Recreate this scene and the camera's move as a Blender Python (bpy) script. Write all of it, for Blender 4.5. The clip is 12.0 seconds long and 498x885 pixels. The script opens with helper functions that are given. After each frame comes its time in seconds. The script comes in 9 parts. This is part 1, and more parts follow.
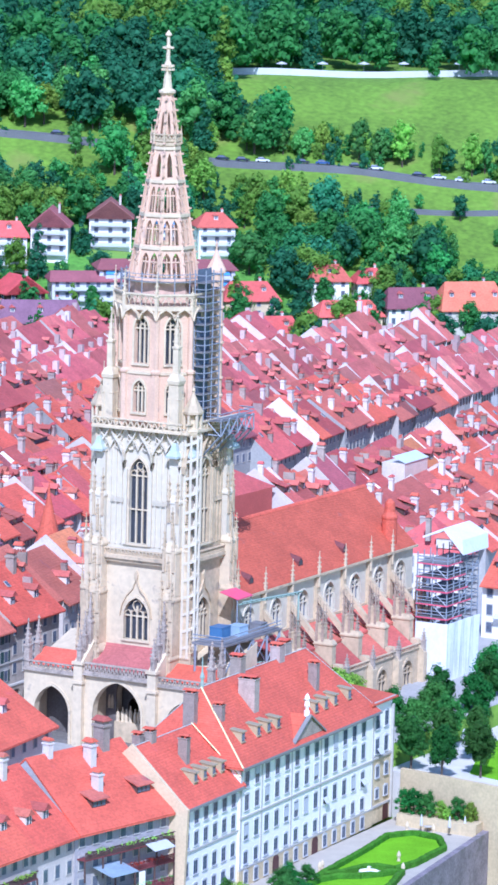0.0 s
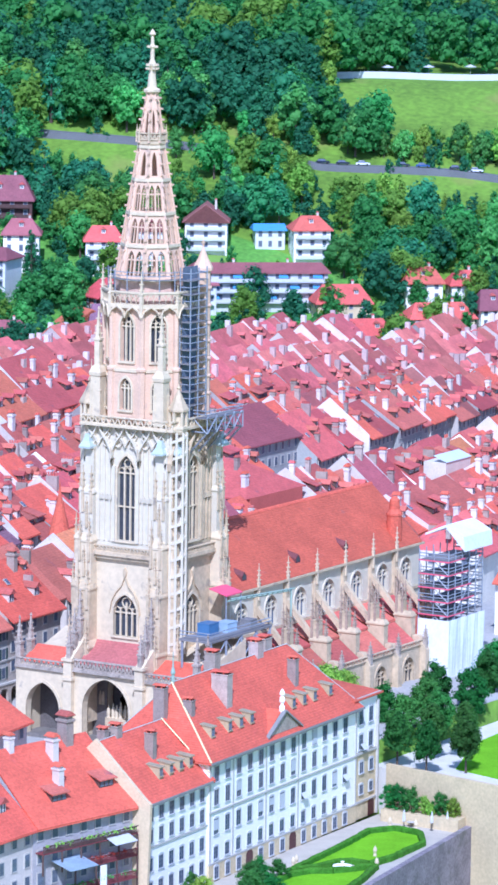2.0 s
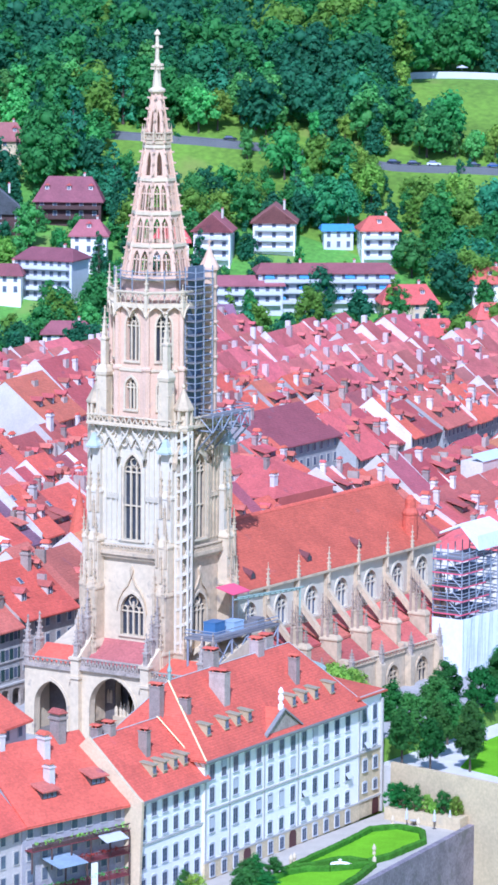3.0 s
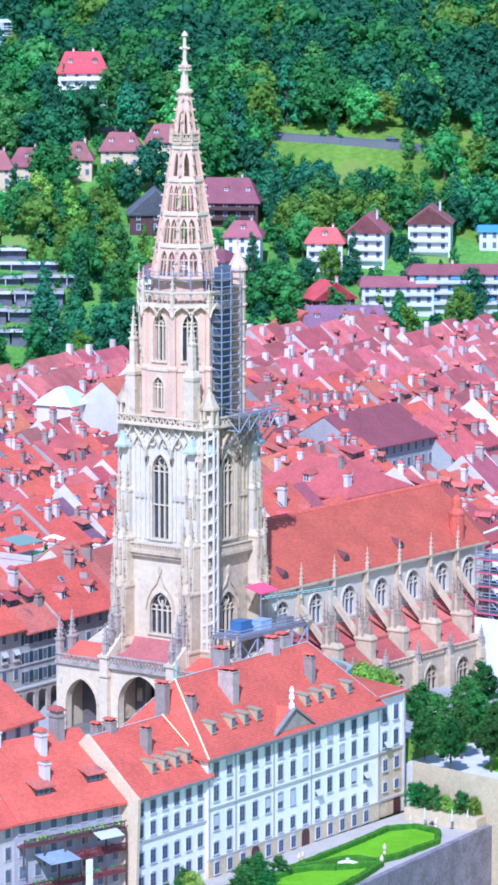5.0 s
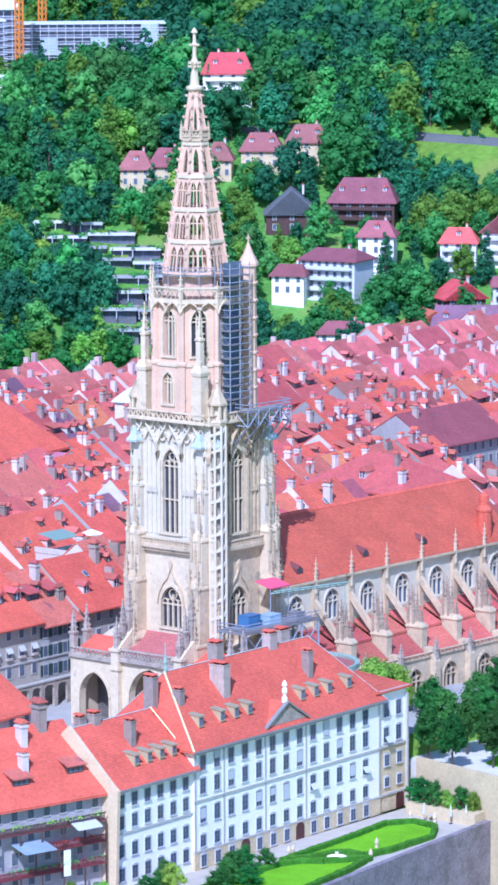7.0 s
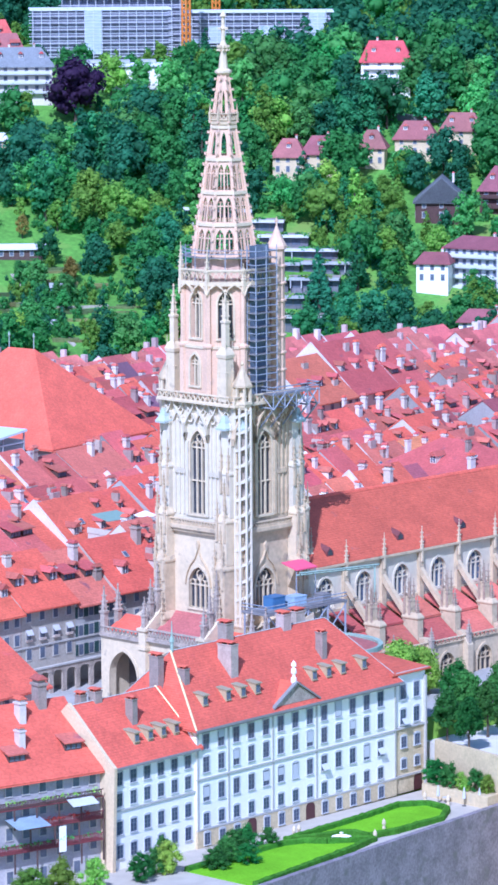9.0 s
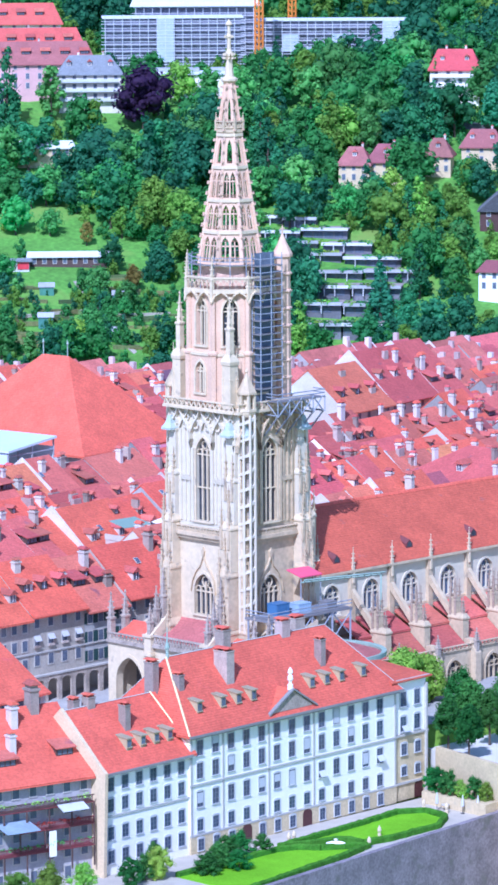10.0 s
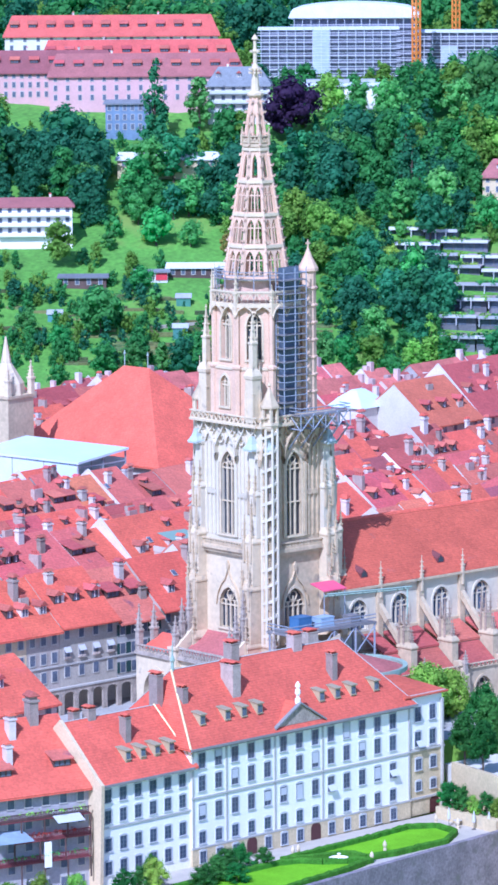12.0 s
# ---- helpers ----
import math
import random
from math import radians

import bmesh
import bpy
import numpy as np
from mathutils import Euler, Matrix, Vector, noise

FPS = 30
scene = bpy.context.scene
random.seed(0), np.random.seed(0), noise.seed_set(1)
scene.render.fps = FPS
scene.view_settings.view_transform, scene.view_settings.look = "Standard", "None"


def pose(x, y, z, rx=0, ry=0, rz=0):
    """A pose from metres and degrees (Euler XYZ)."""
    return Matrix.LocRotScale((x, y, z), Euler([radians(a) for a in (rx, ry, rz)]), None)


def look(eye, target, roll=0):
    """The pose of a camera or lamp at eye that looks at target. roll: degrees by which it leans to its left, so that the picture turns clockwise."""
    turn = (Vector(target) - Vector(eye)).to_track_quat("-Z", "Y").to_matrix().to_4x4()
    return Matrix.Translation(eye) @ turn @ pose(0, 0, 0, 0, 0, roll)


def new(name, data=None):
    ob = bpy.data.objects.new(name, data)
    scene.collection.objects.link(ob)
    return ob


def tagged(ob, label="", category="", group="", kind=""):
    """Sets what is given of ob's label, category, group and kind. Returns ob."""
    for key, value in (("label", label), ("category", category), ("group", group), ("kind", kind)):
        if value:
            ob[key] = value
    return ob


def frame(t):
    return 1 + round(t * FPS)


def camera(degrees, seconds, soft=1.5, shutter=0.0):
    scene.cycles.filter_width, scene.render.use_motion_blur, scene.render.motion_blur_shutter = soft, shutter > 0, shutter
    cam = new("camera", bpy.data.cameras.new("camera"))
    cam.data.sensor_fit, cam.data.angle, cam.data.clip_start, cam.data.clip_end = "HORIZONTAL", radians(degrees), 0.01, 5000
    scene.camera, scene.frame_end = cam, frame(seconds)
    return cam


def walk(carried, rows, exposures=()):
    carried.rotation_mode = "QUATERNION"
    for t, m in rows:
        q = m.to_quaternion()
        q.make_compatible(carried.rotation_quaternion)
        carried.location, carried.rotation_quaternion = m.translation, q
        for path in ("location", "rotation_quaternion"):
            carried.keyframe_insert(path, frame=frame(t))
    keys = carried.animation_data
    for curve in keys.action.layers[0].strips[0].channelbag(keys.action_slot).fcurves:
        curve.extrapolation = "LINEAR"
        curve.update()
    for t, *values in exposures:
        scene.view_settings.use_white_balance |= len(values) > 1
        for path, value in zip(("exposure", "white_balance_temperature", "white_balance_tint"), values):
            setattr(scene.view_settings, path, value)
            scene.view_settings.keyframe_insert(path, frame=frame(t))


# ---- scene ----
cam = camera(6.493, 12.0, 3.0)
PATH = [
    (0, look((-544.375, -309.591, 132.085), (-283.350, -168.149, 88.953), 1.411)),
    (0.5, look((-541.423, -316.032, 131.791), (-281.914, -171.812, 88.719), 1.211)),
    (1, look((-538.083, -322.884, 131.469), (-280.270, -175.615, 88.523), 1.059)),
    (1.5, look((-534.418, -330.318, 131.304), (-278.418, -179.896, 88.444), 0.908)),
    (2, look((-530.544, -338.117, 131.244), (-276.519, -184.359, 88.466), 0.756)),
    (2.5, look((-526.392, -346.077, 131.162), (-274.606, -188.663, 88.448), 0.572)),
    (3, look((-521.812, -354.069, 131.132), (-272.570, -192.662, 88.397), 0.422)),
    (5, look((-502.426, -385.869, 131.367), (-264.289, -208.483, 88.650), 0.051)),
    (5.5, look((-497.429, -393.676, 131.292), (-262.096, -212.568, 88.657), -0.046)),
    (6, look((-492.253, -401.259, 131.052), (-259.657, -216.627, 88.507), -0.116)),
    (6.5, look((-486.936, -408.849, 130.711), (-257.106, -220.765, 88.258), -0.198)),
    (7, look((-481.571, -416.248, 130.365), (-254.567, -224.754, 87.952), -0.248)),
    (9, look((-460.143, -445.022, 129.133), (-245.599, -239.754, 86.286), -0.314)),
    (9.5, look((-454.621, -451.977, 129.019), (-243.097, -243.560, 86.365), -0.314)),
    (10, look((-448.973, -458.499, 129.129), (-240.323, -247.124, 86.870), -0.338)),
    (10.5, look((-443.224, -464.739, 129.316), (-237.472, -250.455, 87.499), -0.332)),
    (11, look((-437.208, -470.874, 129.506), (-234.626, -253.542, 87.946), -0.304)),
    (11.5, look((-431.056, -476.853, 129.656), (-231.821, -256.439, 88.150), -0.363)),
    (12, look((-424.747, -482.890, 129.822), (-228.959, -259.416, 88.272), -0.396)),
]
walk(cam, PATH, [(0, 0.40, 4540, 19.0), (12.0, 0.40, 4420, 23.0)])

# ---------------------------------------------------------------- world and sun
SUN_AZ = 209.0   # degrees, where the sun stands, anticlockwise from +x
SUN_EL = 45.0
world = bpy.data.worlds.new("world")
scene.world = world
world.use_nodes = True
wn = world.node_tree.nodes
wl = world.node_tree.links
sky = wn.new("ShaderNodeTexSky")
sky.sky_type = "NISHITA"
sky.sun_disc = False
sky.sun_elevation = radians(SUN_EL)
sky.sun_rotation = radians(90.0 - SUN_AZ)
sky.altitude = 500.0
wl.new(sky.outputs["Color"], wn["Background"].inputs["Color"])
wn["Background"].inputs["Strength"].default_value = 0.122
sun_data = bpy.data.lights.new("sun", "SUN")
sun_data.energy = 4.1
sun_data.angle = radians(0.6)
sun_data.color = (1.0, 0.90, 0.77)
sun = new("sun", sun_data)
sa, se = radians(SUN_AZ), radians(SUN_EL)
sun.matrix_world = look((200 * math.cos(sa) * math.cos(se), 200 * math.sin(sa) * math.cos(se), 200 * math.sin(se)), (0, 0, 0))


# ---------------------------------------------------------------- materials
def material(name, base, rough=0.8, var=0.25, scale=0.4, fine=6.0, bump=0.0, per_object=0.0, hue=0.0, per_island=0.0, metal=0.0, spots=None):
    """A surface with broad stains, fine grain and, where asked, a shift from piece to piece."""
    m = bpy.data.materials.new(name)
    m.use_nodes = True
    nt = m.node_tree
    n, l = nt.nodes, nt.links
    bs = n["Principled BSDF"]
    bs.inputs["Roughness"].default_value = rough
    bs.inputs["Metallic"].default_value = metal
    co = n.new("ShaderNodeTexCoord")
    geo = n.new("ShaderNodeNewGeometry")
    broad = n.new("ShaderNodeTexNoise")
    broad.inputs["Scale"].default_value = scale
    broad.inputs["Detail"].default_value = 5.0
    l.new(geo.outputs["Position"], broad.inputs["Vector"])
    grain = n.new("ShaderNodeTexNoise")
    grain.inputs["Scale"].default_value = fine
    grain.inputs["Detail"].default_value = 3.0
    l.new(geo.outputs["Position"], grain.inputs["Vector"])
    add = n.new("ShaderNodeMath")
    add.operation = "ADD"
    l.new(broad.outputs["Fac"], add.inputs[0])
    l.new(grain.outputs["Fac"], add.inputs[1])
    rng = n.new("ShaderNodeMapRange")
    rng.inputs["From Min"].default_value = 0.7
    rng.inputs["From Max"].default_value = 1.3
    rng.inputs["To Min"].default_value = 1.0 - var
    rng.inputs["To Max"].default_value = 1.0 + var * 0.6
    l.new(add.outputs[0], rng.inputs["Value"])
    value = rng.outputs["Result"]
    hsv = n.new("ShaderNodeHueSaturation")
    hsv.inputs["Color"].default_value = (*base, 1.0)
    if per_object or per_island or hue:
        if per_island:
            src, amount = geo.outputs["Random Per Island"], per_island
        else:
            info = n.new("ShaderNodeObjectInfo")
            src, amount = info.outputs["Random"], per_object
        r2 = n.new("ShaderNodeMapRange")
        r2.inputs["To Min"].default_value = 1.0 - amount
        r2.inputs["To Max"].default_value = 1.0 + amount
        l.new(src, r2.inputs["Value"])
        mul = n.new("ShaderNodeMath")
        mul.operation = "MULTIPLY"
        l.new(value, mul.inputs[0])
        l.new(r2.outputs["Result"], mul.inputs[1])
        value = mul.outputs[0]
        if hue:
            wn1 = n.new("ShaderNodeTexWhiteNoise")
            wn1.noise_dimensions = "1D"
            l.new(src, wn1.inputs["W"])
            r3 = n.new("ShaderNodeMapRange")
            r3.inputs["To Min"].default_value = 0.5 - hue
            r3.inputs["To Max"].default_value = 0.5 + hue
            l.new(wn1.outputs["Value"], r3.inputs["Value"])
            l.new(r3.outputs["Result"], hsv.inputs["Hue"])
    l.new(value, hsv.inputs["Value"])
    colour = hsv.outputs["Color"]
    if spots:
        sp = n.new("ShaderNodeTexNoise")
        sp.inputs["Scale"].default_value = spots[1]
        sp.inputs["Detail"].default_value = 6.0
        l.new(geo.outputs["Position"], sp.inputs["Vector"])
        ramp = n.new("ShaderNodeMapRange")
        ramp.inputs["From Min"].default_value = spots[2]
        ramp.inputs["From Max"].default_value = spots[2] + 0.12
        l.new(sp.outputs["Fac"], ramp.inputs["Value"])
        mix = n.new("ShaderNodeMix")
        mix.data_type = "RGBA"
        l.new(ramp.outputs["Result"], mix.inputs["Factor"])
        l.new(colour, mix.inputs["A"])
        mix.inputs["B"].default_value = (*spots[0], 1.0)
        colour = mix.outputs["Result"]
    l.new(colour, bs.inputs["Base Color"])
    if bump:
        b = n.new("ShaderNodeBump")
        b.inputs["Strength"].default_value = bump
        b.inputs["Distance"].default_value = 0.05
        l.new(grain.outputs["Fac"], b.inputs["Height"])
        l.new(b.outputs["Normal"], bs.inputs["Normal"])
    return m


def tile_material(name, base, per_object=0.2, hue=0.012, patch=(0.30, 0.16, 0.13)):
    """Clay roof tiles: thin courses, mottled single tiles, darker weathered patches."""
    m = material(name, base, 0.75, 0.20, 0.25, 3.0, 0.0, per_object, hue, spots=(patch, 0.45, 0.64))
    n, l = m.node_tree.nodes, m.node_tree.links
    bs = n["Principled BSDF"]
    src = bs.inputs["Base Color"].links[0].from_socket
    geo = n.new("ShaderNodeNewGeometry")
    wave = n.new("ShaderNodeTexWave")
    wave.bands_direction = "Z"
    wave.inputs["Scale"].default_value = 1.1
    wave.inputs["Distortion"].default_value = 0.6
    l.new(geo.outputs["Position"], wave.inputs["Vector"])
    vor = n.new("ShaderNodeTexVoronoi")
    vor.inputs["Scale"].default_value = 2.6
    l.new(geo.outputs["Position"], vor.inputs["Vector"])
    sep = n.new("ShaderNodeSeparateColor")
    l.new(vor.outputs["Color"], sep.inputs["Color"])
    mixv = n.new("ShaderNodeMath")
    mixv.operation = "MULTIPLY_ADD"
    l.new(sep.outputs["Red"], mixv.inputs[0])
    mixv.inputs[1].default_value = 0.20
    mixv.inputs[2].default_value = 0.90
    hs = n.new("ShaderNodeHueSaturation")
    l.new(src, hs.inputs["Color"])
    l.new(mixv.outputs[0], hs.inputs["Value"])
    l.new(hs.outputs["Color"], bs.inputs["Base Color"])
    b = n.new("ShaderNodeBump")
    b.inputs["Strength"].default_value = 0.55
    b.inputs["Distance"].default_value = 0.06
    l.new(wave.outputs["Fac"], b.inputs["Height"])
    l.new(b.outputs["Normal"], bs.inputs["Normal"])
    return m


M_STONE_ROSE = material("rosy_sandstone", (0.70, 0.48, 0.325), 0.9, 0.13, 0.35, 3.5, 0.2, spots=((0.50, 0.36, 0.28), 0.5, 0.62))
M_STONE = material("sandstone", (0.58, 0.455, 0.29), 0.9, 0.20, 0.35, 1.5, 0.25, spots=((0.30, 0.25, 0.19), 0.5, 0.60))
M_STONE_PALE = material("pale_sandstone", (0.67, 0.55, 0.365), 0.9, 0.13, 0.3, 1.2, 0.2, spots=((0.40, 0.33, 0.25), 0.6, 0.62))
M_STONE_GREY = material("weathered_sandstone", (0.42, 0.35, 0.28), 0.9, 0.35, 0.5, 4.0, 0.3, spots=((0.20, 0.17, 0.14), 0.8, 0.58))
M_STONE_WHITE = material("cleaned_sandstone", (0.66, 0.585, 0.44), 0.9, 0.09, 0.25, 1.2, 0.15, spots=((0.62, 0.54, 0.42), 0.5, 0.64))
M_STONE_BROWN = material("browned_sandstone", (0.40, 0.30, 0.22), 0.9, 0.30, 0.5, 4.0, 0.3, spots=((0.20, 0.15, 0.12), 0.8, 0.60))
M_DRUM = material("red_brown_drum_stone", (0.62, 0.41, 0.30), 0.9, 0.2, 0.5, 3.5, 0.2)
M_TILE_NAVE = tile_material("nave_tiles", (0.505, 0.108, 0.056), 0.0, 0.0, (0.34, 0.12, 0.10))
M_TILE_BRIGHT = tile_material("bright_tiles", (0.63, 0.128, 0.072), 0.08, 0.003, (0.56, 0.115, 0.085))
M_TILE = tile_material("town_tiles", (0.49, 0.120, 0.092), 0.26, 0.011, (0.28, 0.10, 0.11))
M_TILE_OLD = tile_material("old_tiles", (0.33, 0.095, 0.09), 0.30, 0.02, (0.20, 0.09, 0.10))
M_PLASTER = material("plaster", (0.66, 0.60, 0.52), 0.9, 0.14, 0.3, 3.0, 0.1, 0.22, 0.02)
M_PLASTER_GREY = material("grey_facade", (0.34, 0.33, 0.31), 0.9, 0.2, 0.3, 3.0, 0.1, 0.3, 0.03)
M_WHITE = material("white_plaster", (0.93, 0.89, 0.81), 0.9, 0.05, 0.3, 3.0, 0.05)
M_CREAM = material("cream_plaster", (0.68, 0.53, 0.33), 0.9, 0.15, 0.3, 3.0, 0.1)
M_SOCLE = material("socle_stone", (0.63, 0.51, 0.30), 0.9, 0.22, 0.5, 4.0, 0.2)
M_TRIM = material("grey_trim", (0.50, 0.47, 0.42), 0.85, 0.15, 0.5, 4.0, 0.1)
M_GLASS = material("window_glass", (0.14, 0.16, 0.21), 0.12, 0.3, 0.7, 2.0)
M_LEAD = material("leaded_glass", (0.05, 0.055, 0.07), 0.3, 0.4, 0.6, 4.0)
M_CHIMNEY = material("chimney_render", (0.40, 0.32, 0.27), 0.9, 0.25, 0.8, 5.0, 0.1, 0.3, 0.02)
M_COPPER = material("green_copper", (0.33, 0.43, 0.35), 0.6, 0.2, 0.7, 4.0)
M_GROUND = material("paving", (0.42, 0.40, 0.37), 0.9, 0.2, 0.12, 2.0, 0.1)
M_GARDEN = material("garden_lawn", (0.13, 0.31, 0.035), 0.95, 0.40, 0.05, 0.7, 0.0, spots=((0.20, 0.30, 0.05), 0.05, 0.56))
M_GRASS = material("meadow", (0.165, 0.285, 0.02), 0.95, 0.40, 0.03, 0.5, 0.0, spots=((0.23, 0.25, 0.05), 0.03, 0.58))

# ---------------------------------------------------------------- shaping
def finish(name, bm, mats, parent=None, label="", smooth=False):
    me = bpy.data.meshes.new(name)
    bm.normal_update()
    bm.to_mesh(me)
    bm.free()
    for m in mats if isinstance(mats, (list, tuple)) else (mats,):
        me.materials.append(m)
    if smooth:
        me.polygons.foreach_set("use_smooth", [True] * len(me.polygons))
    ob = new(name, me)
    if parent is not None:
        ob.parent = parent
    if label:
        ob["label"] = label
    return ob


def part(name, bm, mats, parent, label="", smooth=False):
    return finish(name, bm, mats, parent, label, smooth)


def thing(name, label, category, group="", kind="", at=(0, 0, 0)):
    e = new(name)
    e.location = at
    e.empty_display_size = 0.5
    return tagged(e, label, category, group, kind)


def box(bm, x0, x1, y0, y1, z0, z1, mi=0):
    v = [bm.verts.new(p) for p in ((x0, y0, z0), (x1, y0, z0), (x1, y1, z0), (x0, y1, z0), (x0, y0, z1), (x1, y0, z1), (x1, y1, z1), (x0, y1, z1))]
    for f in ((3, 2, 1, 0), (4, 5, 6, 7), (0, 1, 5, 4), (1, 2, 6, 5), (2, 3, 7, 6), (3, 0, 4, 7)):
        bm.faces.new([v[i] for i in f]).material_index = mi


def ring_stack(bm, rings, mi=0, cap=True):
    """Faces between rings of points (all of one length), closed at both ends."""
    vs = [[bm.verts.new(p) for p in r] for r in rings]
    n = len(vs[0])
    for a, b in zip(vs, vs[1:]):
        for i in range(n):
            j = (i + 1) % n
            bm.faces.new((a[i], a[j], b[j], b[i])).material_index = mi
    if cap:
        bm.faces.new(list(reversed(vs[0]))).material_index = mi
        bm.faces.new(vs[-1]).material_index = mi


def ngon(cx, cy, z, r, n, turn=0.0):
    return [(cx + r * math.cos(turn + 2 * math.pi * i / n), cy + r * math.sin(turn + 2 * math.pi * i / n), z) for i in range(n)]


def turned(bm, cx, cy, profile, n=8, turn=0.0, mi=0):
    """A turned or polygonal solid: profile of (radius, height) from the foot up."""
    ring_stack(bm, [ngon(cx, cy, z, max(r, 0.01), n, turn) for r, z in profile], mi)


def extruded(bm, outline, frm, mi=0):
    """A flat outline of (u, v), thickened along w: frm maps (u, v, w) to a place; w runs 0 to 1."""
    a = [bm.verts.new(frm(u, v, 0)) for u, v in outline]
    b = [bm.verts.new(frm(u, v, 1)) for u, v in outline]
    n = len(outline)
    for i in range(n):
        j = (i + 1) % n
        bm.faces.new((a[i], a[j], b[j], b[i])).material_index = mi
    bm.faces.new(list(reversed(a))).material_index = mi
    bm.faces.new(b).material_index = mi


def fix(bm):
    bmesh.ops.recalc_face_normals(bm, faces=bm.faces[:])
    return bm


def weld(bm):
    bmesh.ops.remove_doubles(bm, verts=bm.verts[:], dist=0.002)
    return bm


def pointed(w, spring, apex, n=5, foot=0.0):
    """Half-width w: the outline of a pointed opening from its left foot round to its right foot."""
    h = apex - spring
    r = (w * w + h * h) / (2 * w)
    pts = [(-w, foot)]
    a1 = math.asin(min(1.0, h / r))
    for i in range(n + 1):
        a = a1 * i / n
        pts.append((-w + r - r * math.cos(a), spring + r * math.sin(a)))
    for i in range(n - 1, -1, -1):
        a = a1 * i / n
        pts.append((w - r + r * math.cos(a), spring + r * math.sin(a)))
    pts.append((w, foot))
    return pts


def wall_with_holes(bm, u0, u1, v0, v1, holes, frm, mi=0):
    """A wall panel with openings that go through it. holes: (centre u, outline points from left foot to right foot, relative to it)."""
    holes = sorted(holes, key=lambda h: h[0])
    def face2(pts):
        a = [bm.verts.new(frm(u, v, 0)) for u, v in pts]
        b = [bm.verts.new(frm(u, v, 1)) for u, v in pts]
        bm.faces.new(a).material_index = mi
        bm.faces.new(list(reversed(b))).material_index = mi
    cur = u0
    for c, o in holes:
        pts = [(c + u, v) for u, v in o]
        l, r, foot = pts[0][0], pts[-1][0], pts[0][1]
        if l > cur + 1e-4:
            face2([(cur, v0), (l, v0), (l, v1), (cur, v1)])
        k = max(range(len(pts)), key=lambda i: pts[i][1])
        face2([(l, v1)] + pts[1:k + 1] + [(pts[k][0], v1)])
        face2([(pts[k][0], v1)] + pts[k:-1] + [(r, v1)])
        if foot > v0 + 1e-4:
            face2([(l, v0), (r, v0), (r, foot), (l, foot)])
        for (p, q) in zip(pts, pts[1:] + pts[:1]):
            if p == q or (abs(p[1] - v0) < 1e-4 and abs(q[1] - v0) < 1e-4):
                continue
            bm.faces.new([bm.verts.new(frm(*p, 0)), bm.verts.new(frm(*p, 1)), bm.verts.new(frm(*q, 1)), bm.verts.new(frm(*q, 0))]).material_index = mi
        cur = r
    if cur < u1 - 1e-4:
        face2([(cur, v0), (u1, v0), (u1, v1), (cur, v1)])
    # rim
    for p, q in (((u0, v0), (u0, v1)), ((u0, v1), (u1, v1)), ((u1, v1), (u1, v0)), ((u1, v0), (u0, v0))):
        bm.faces.new([bm.verts.new(frm(*p, 0)), bm.verts.new(frm(*p, 1)), bm.verts.new(frm(*q, 1)), bm.verts.new(frm(*q, 0))]).material_index = mi


def gable_roof(bm, x0, x1, y0, y1, ze, zr, along="x", over=0.5, thick=0.35, hip0=0.0, hip1=0.0, mi=0):
    """A tiled roof slab over a rectangle; hip0 and hip1: how far the ridge stops short of the low and the high end."""
    if along == "y":
        f = lambda u, v, z: (v, u, z)
        u0, u1, v0, v1 = y0, y1, x0, x1
    else:
        f = lambda u, v, z: (u, v, z)
        u0, u1, v0, v1 = x0, x1, y0, y1
    u0, u1 = u0 - over, u1 + over
    vm = (v0 + v1) / 2
    s = (zr - ze) / (vm - v0)
    zo = ze - s * over
    v0, v1 = v0 - over, v1 + over
    top = [f(u0, v0, zo), f(u1, v0, zo), f(u1, v1, zo), f(u0, v1, zo), f(u0 + hip0, vm, zr), f(u1 - hip1, vm, zr)]
    t = [bm.verts.new(p) for p in top]
    b = [bm.verts.new((p[0], p[1], p[2] - thick)) for p in top]
    for q in ((0, 1, 5, 4), (2, 3, 4, 5), (3, 0, 4), (1, 2, 5)):
        bm.faces.new([t[i] for i in q]).material_index = mi
        bm.faces.new([b[i] for i in reversed(q)]).material_index = mi
    for i in range(4):
        j = (i + 1) % 4
        bm.faces.new((t[i], b[i], b[j], t[j])).material_index = mi
    fix(bm)

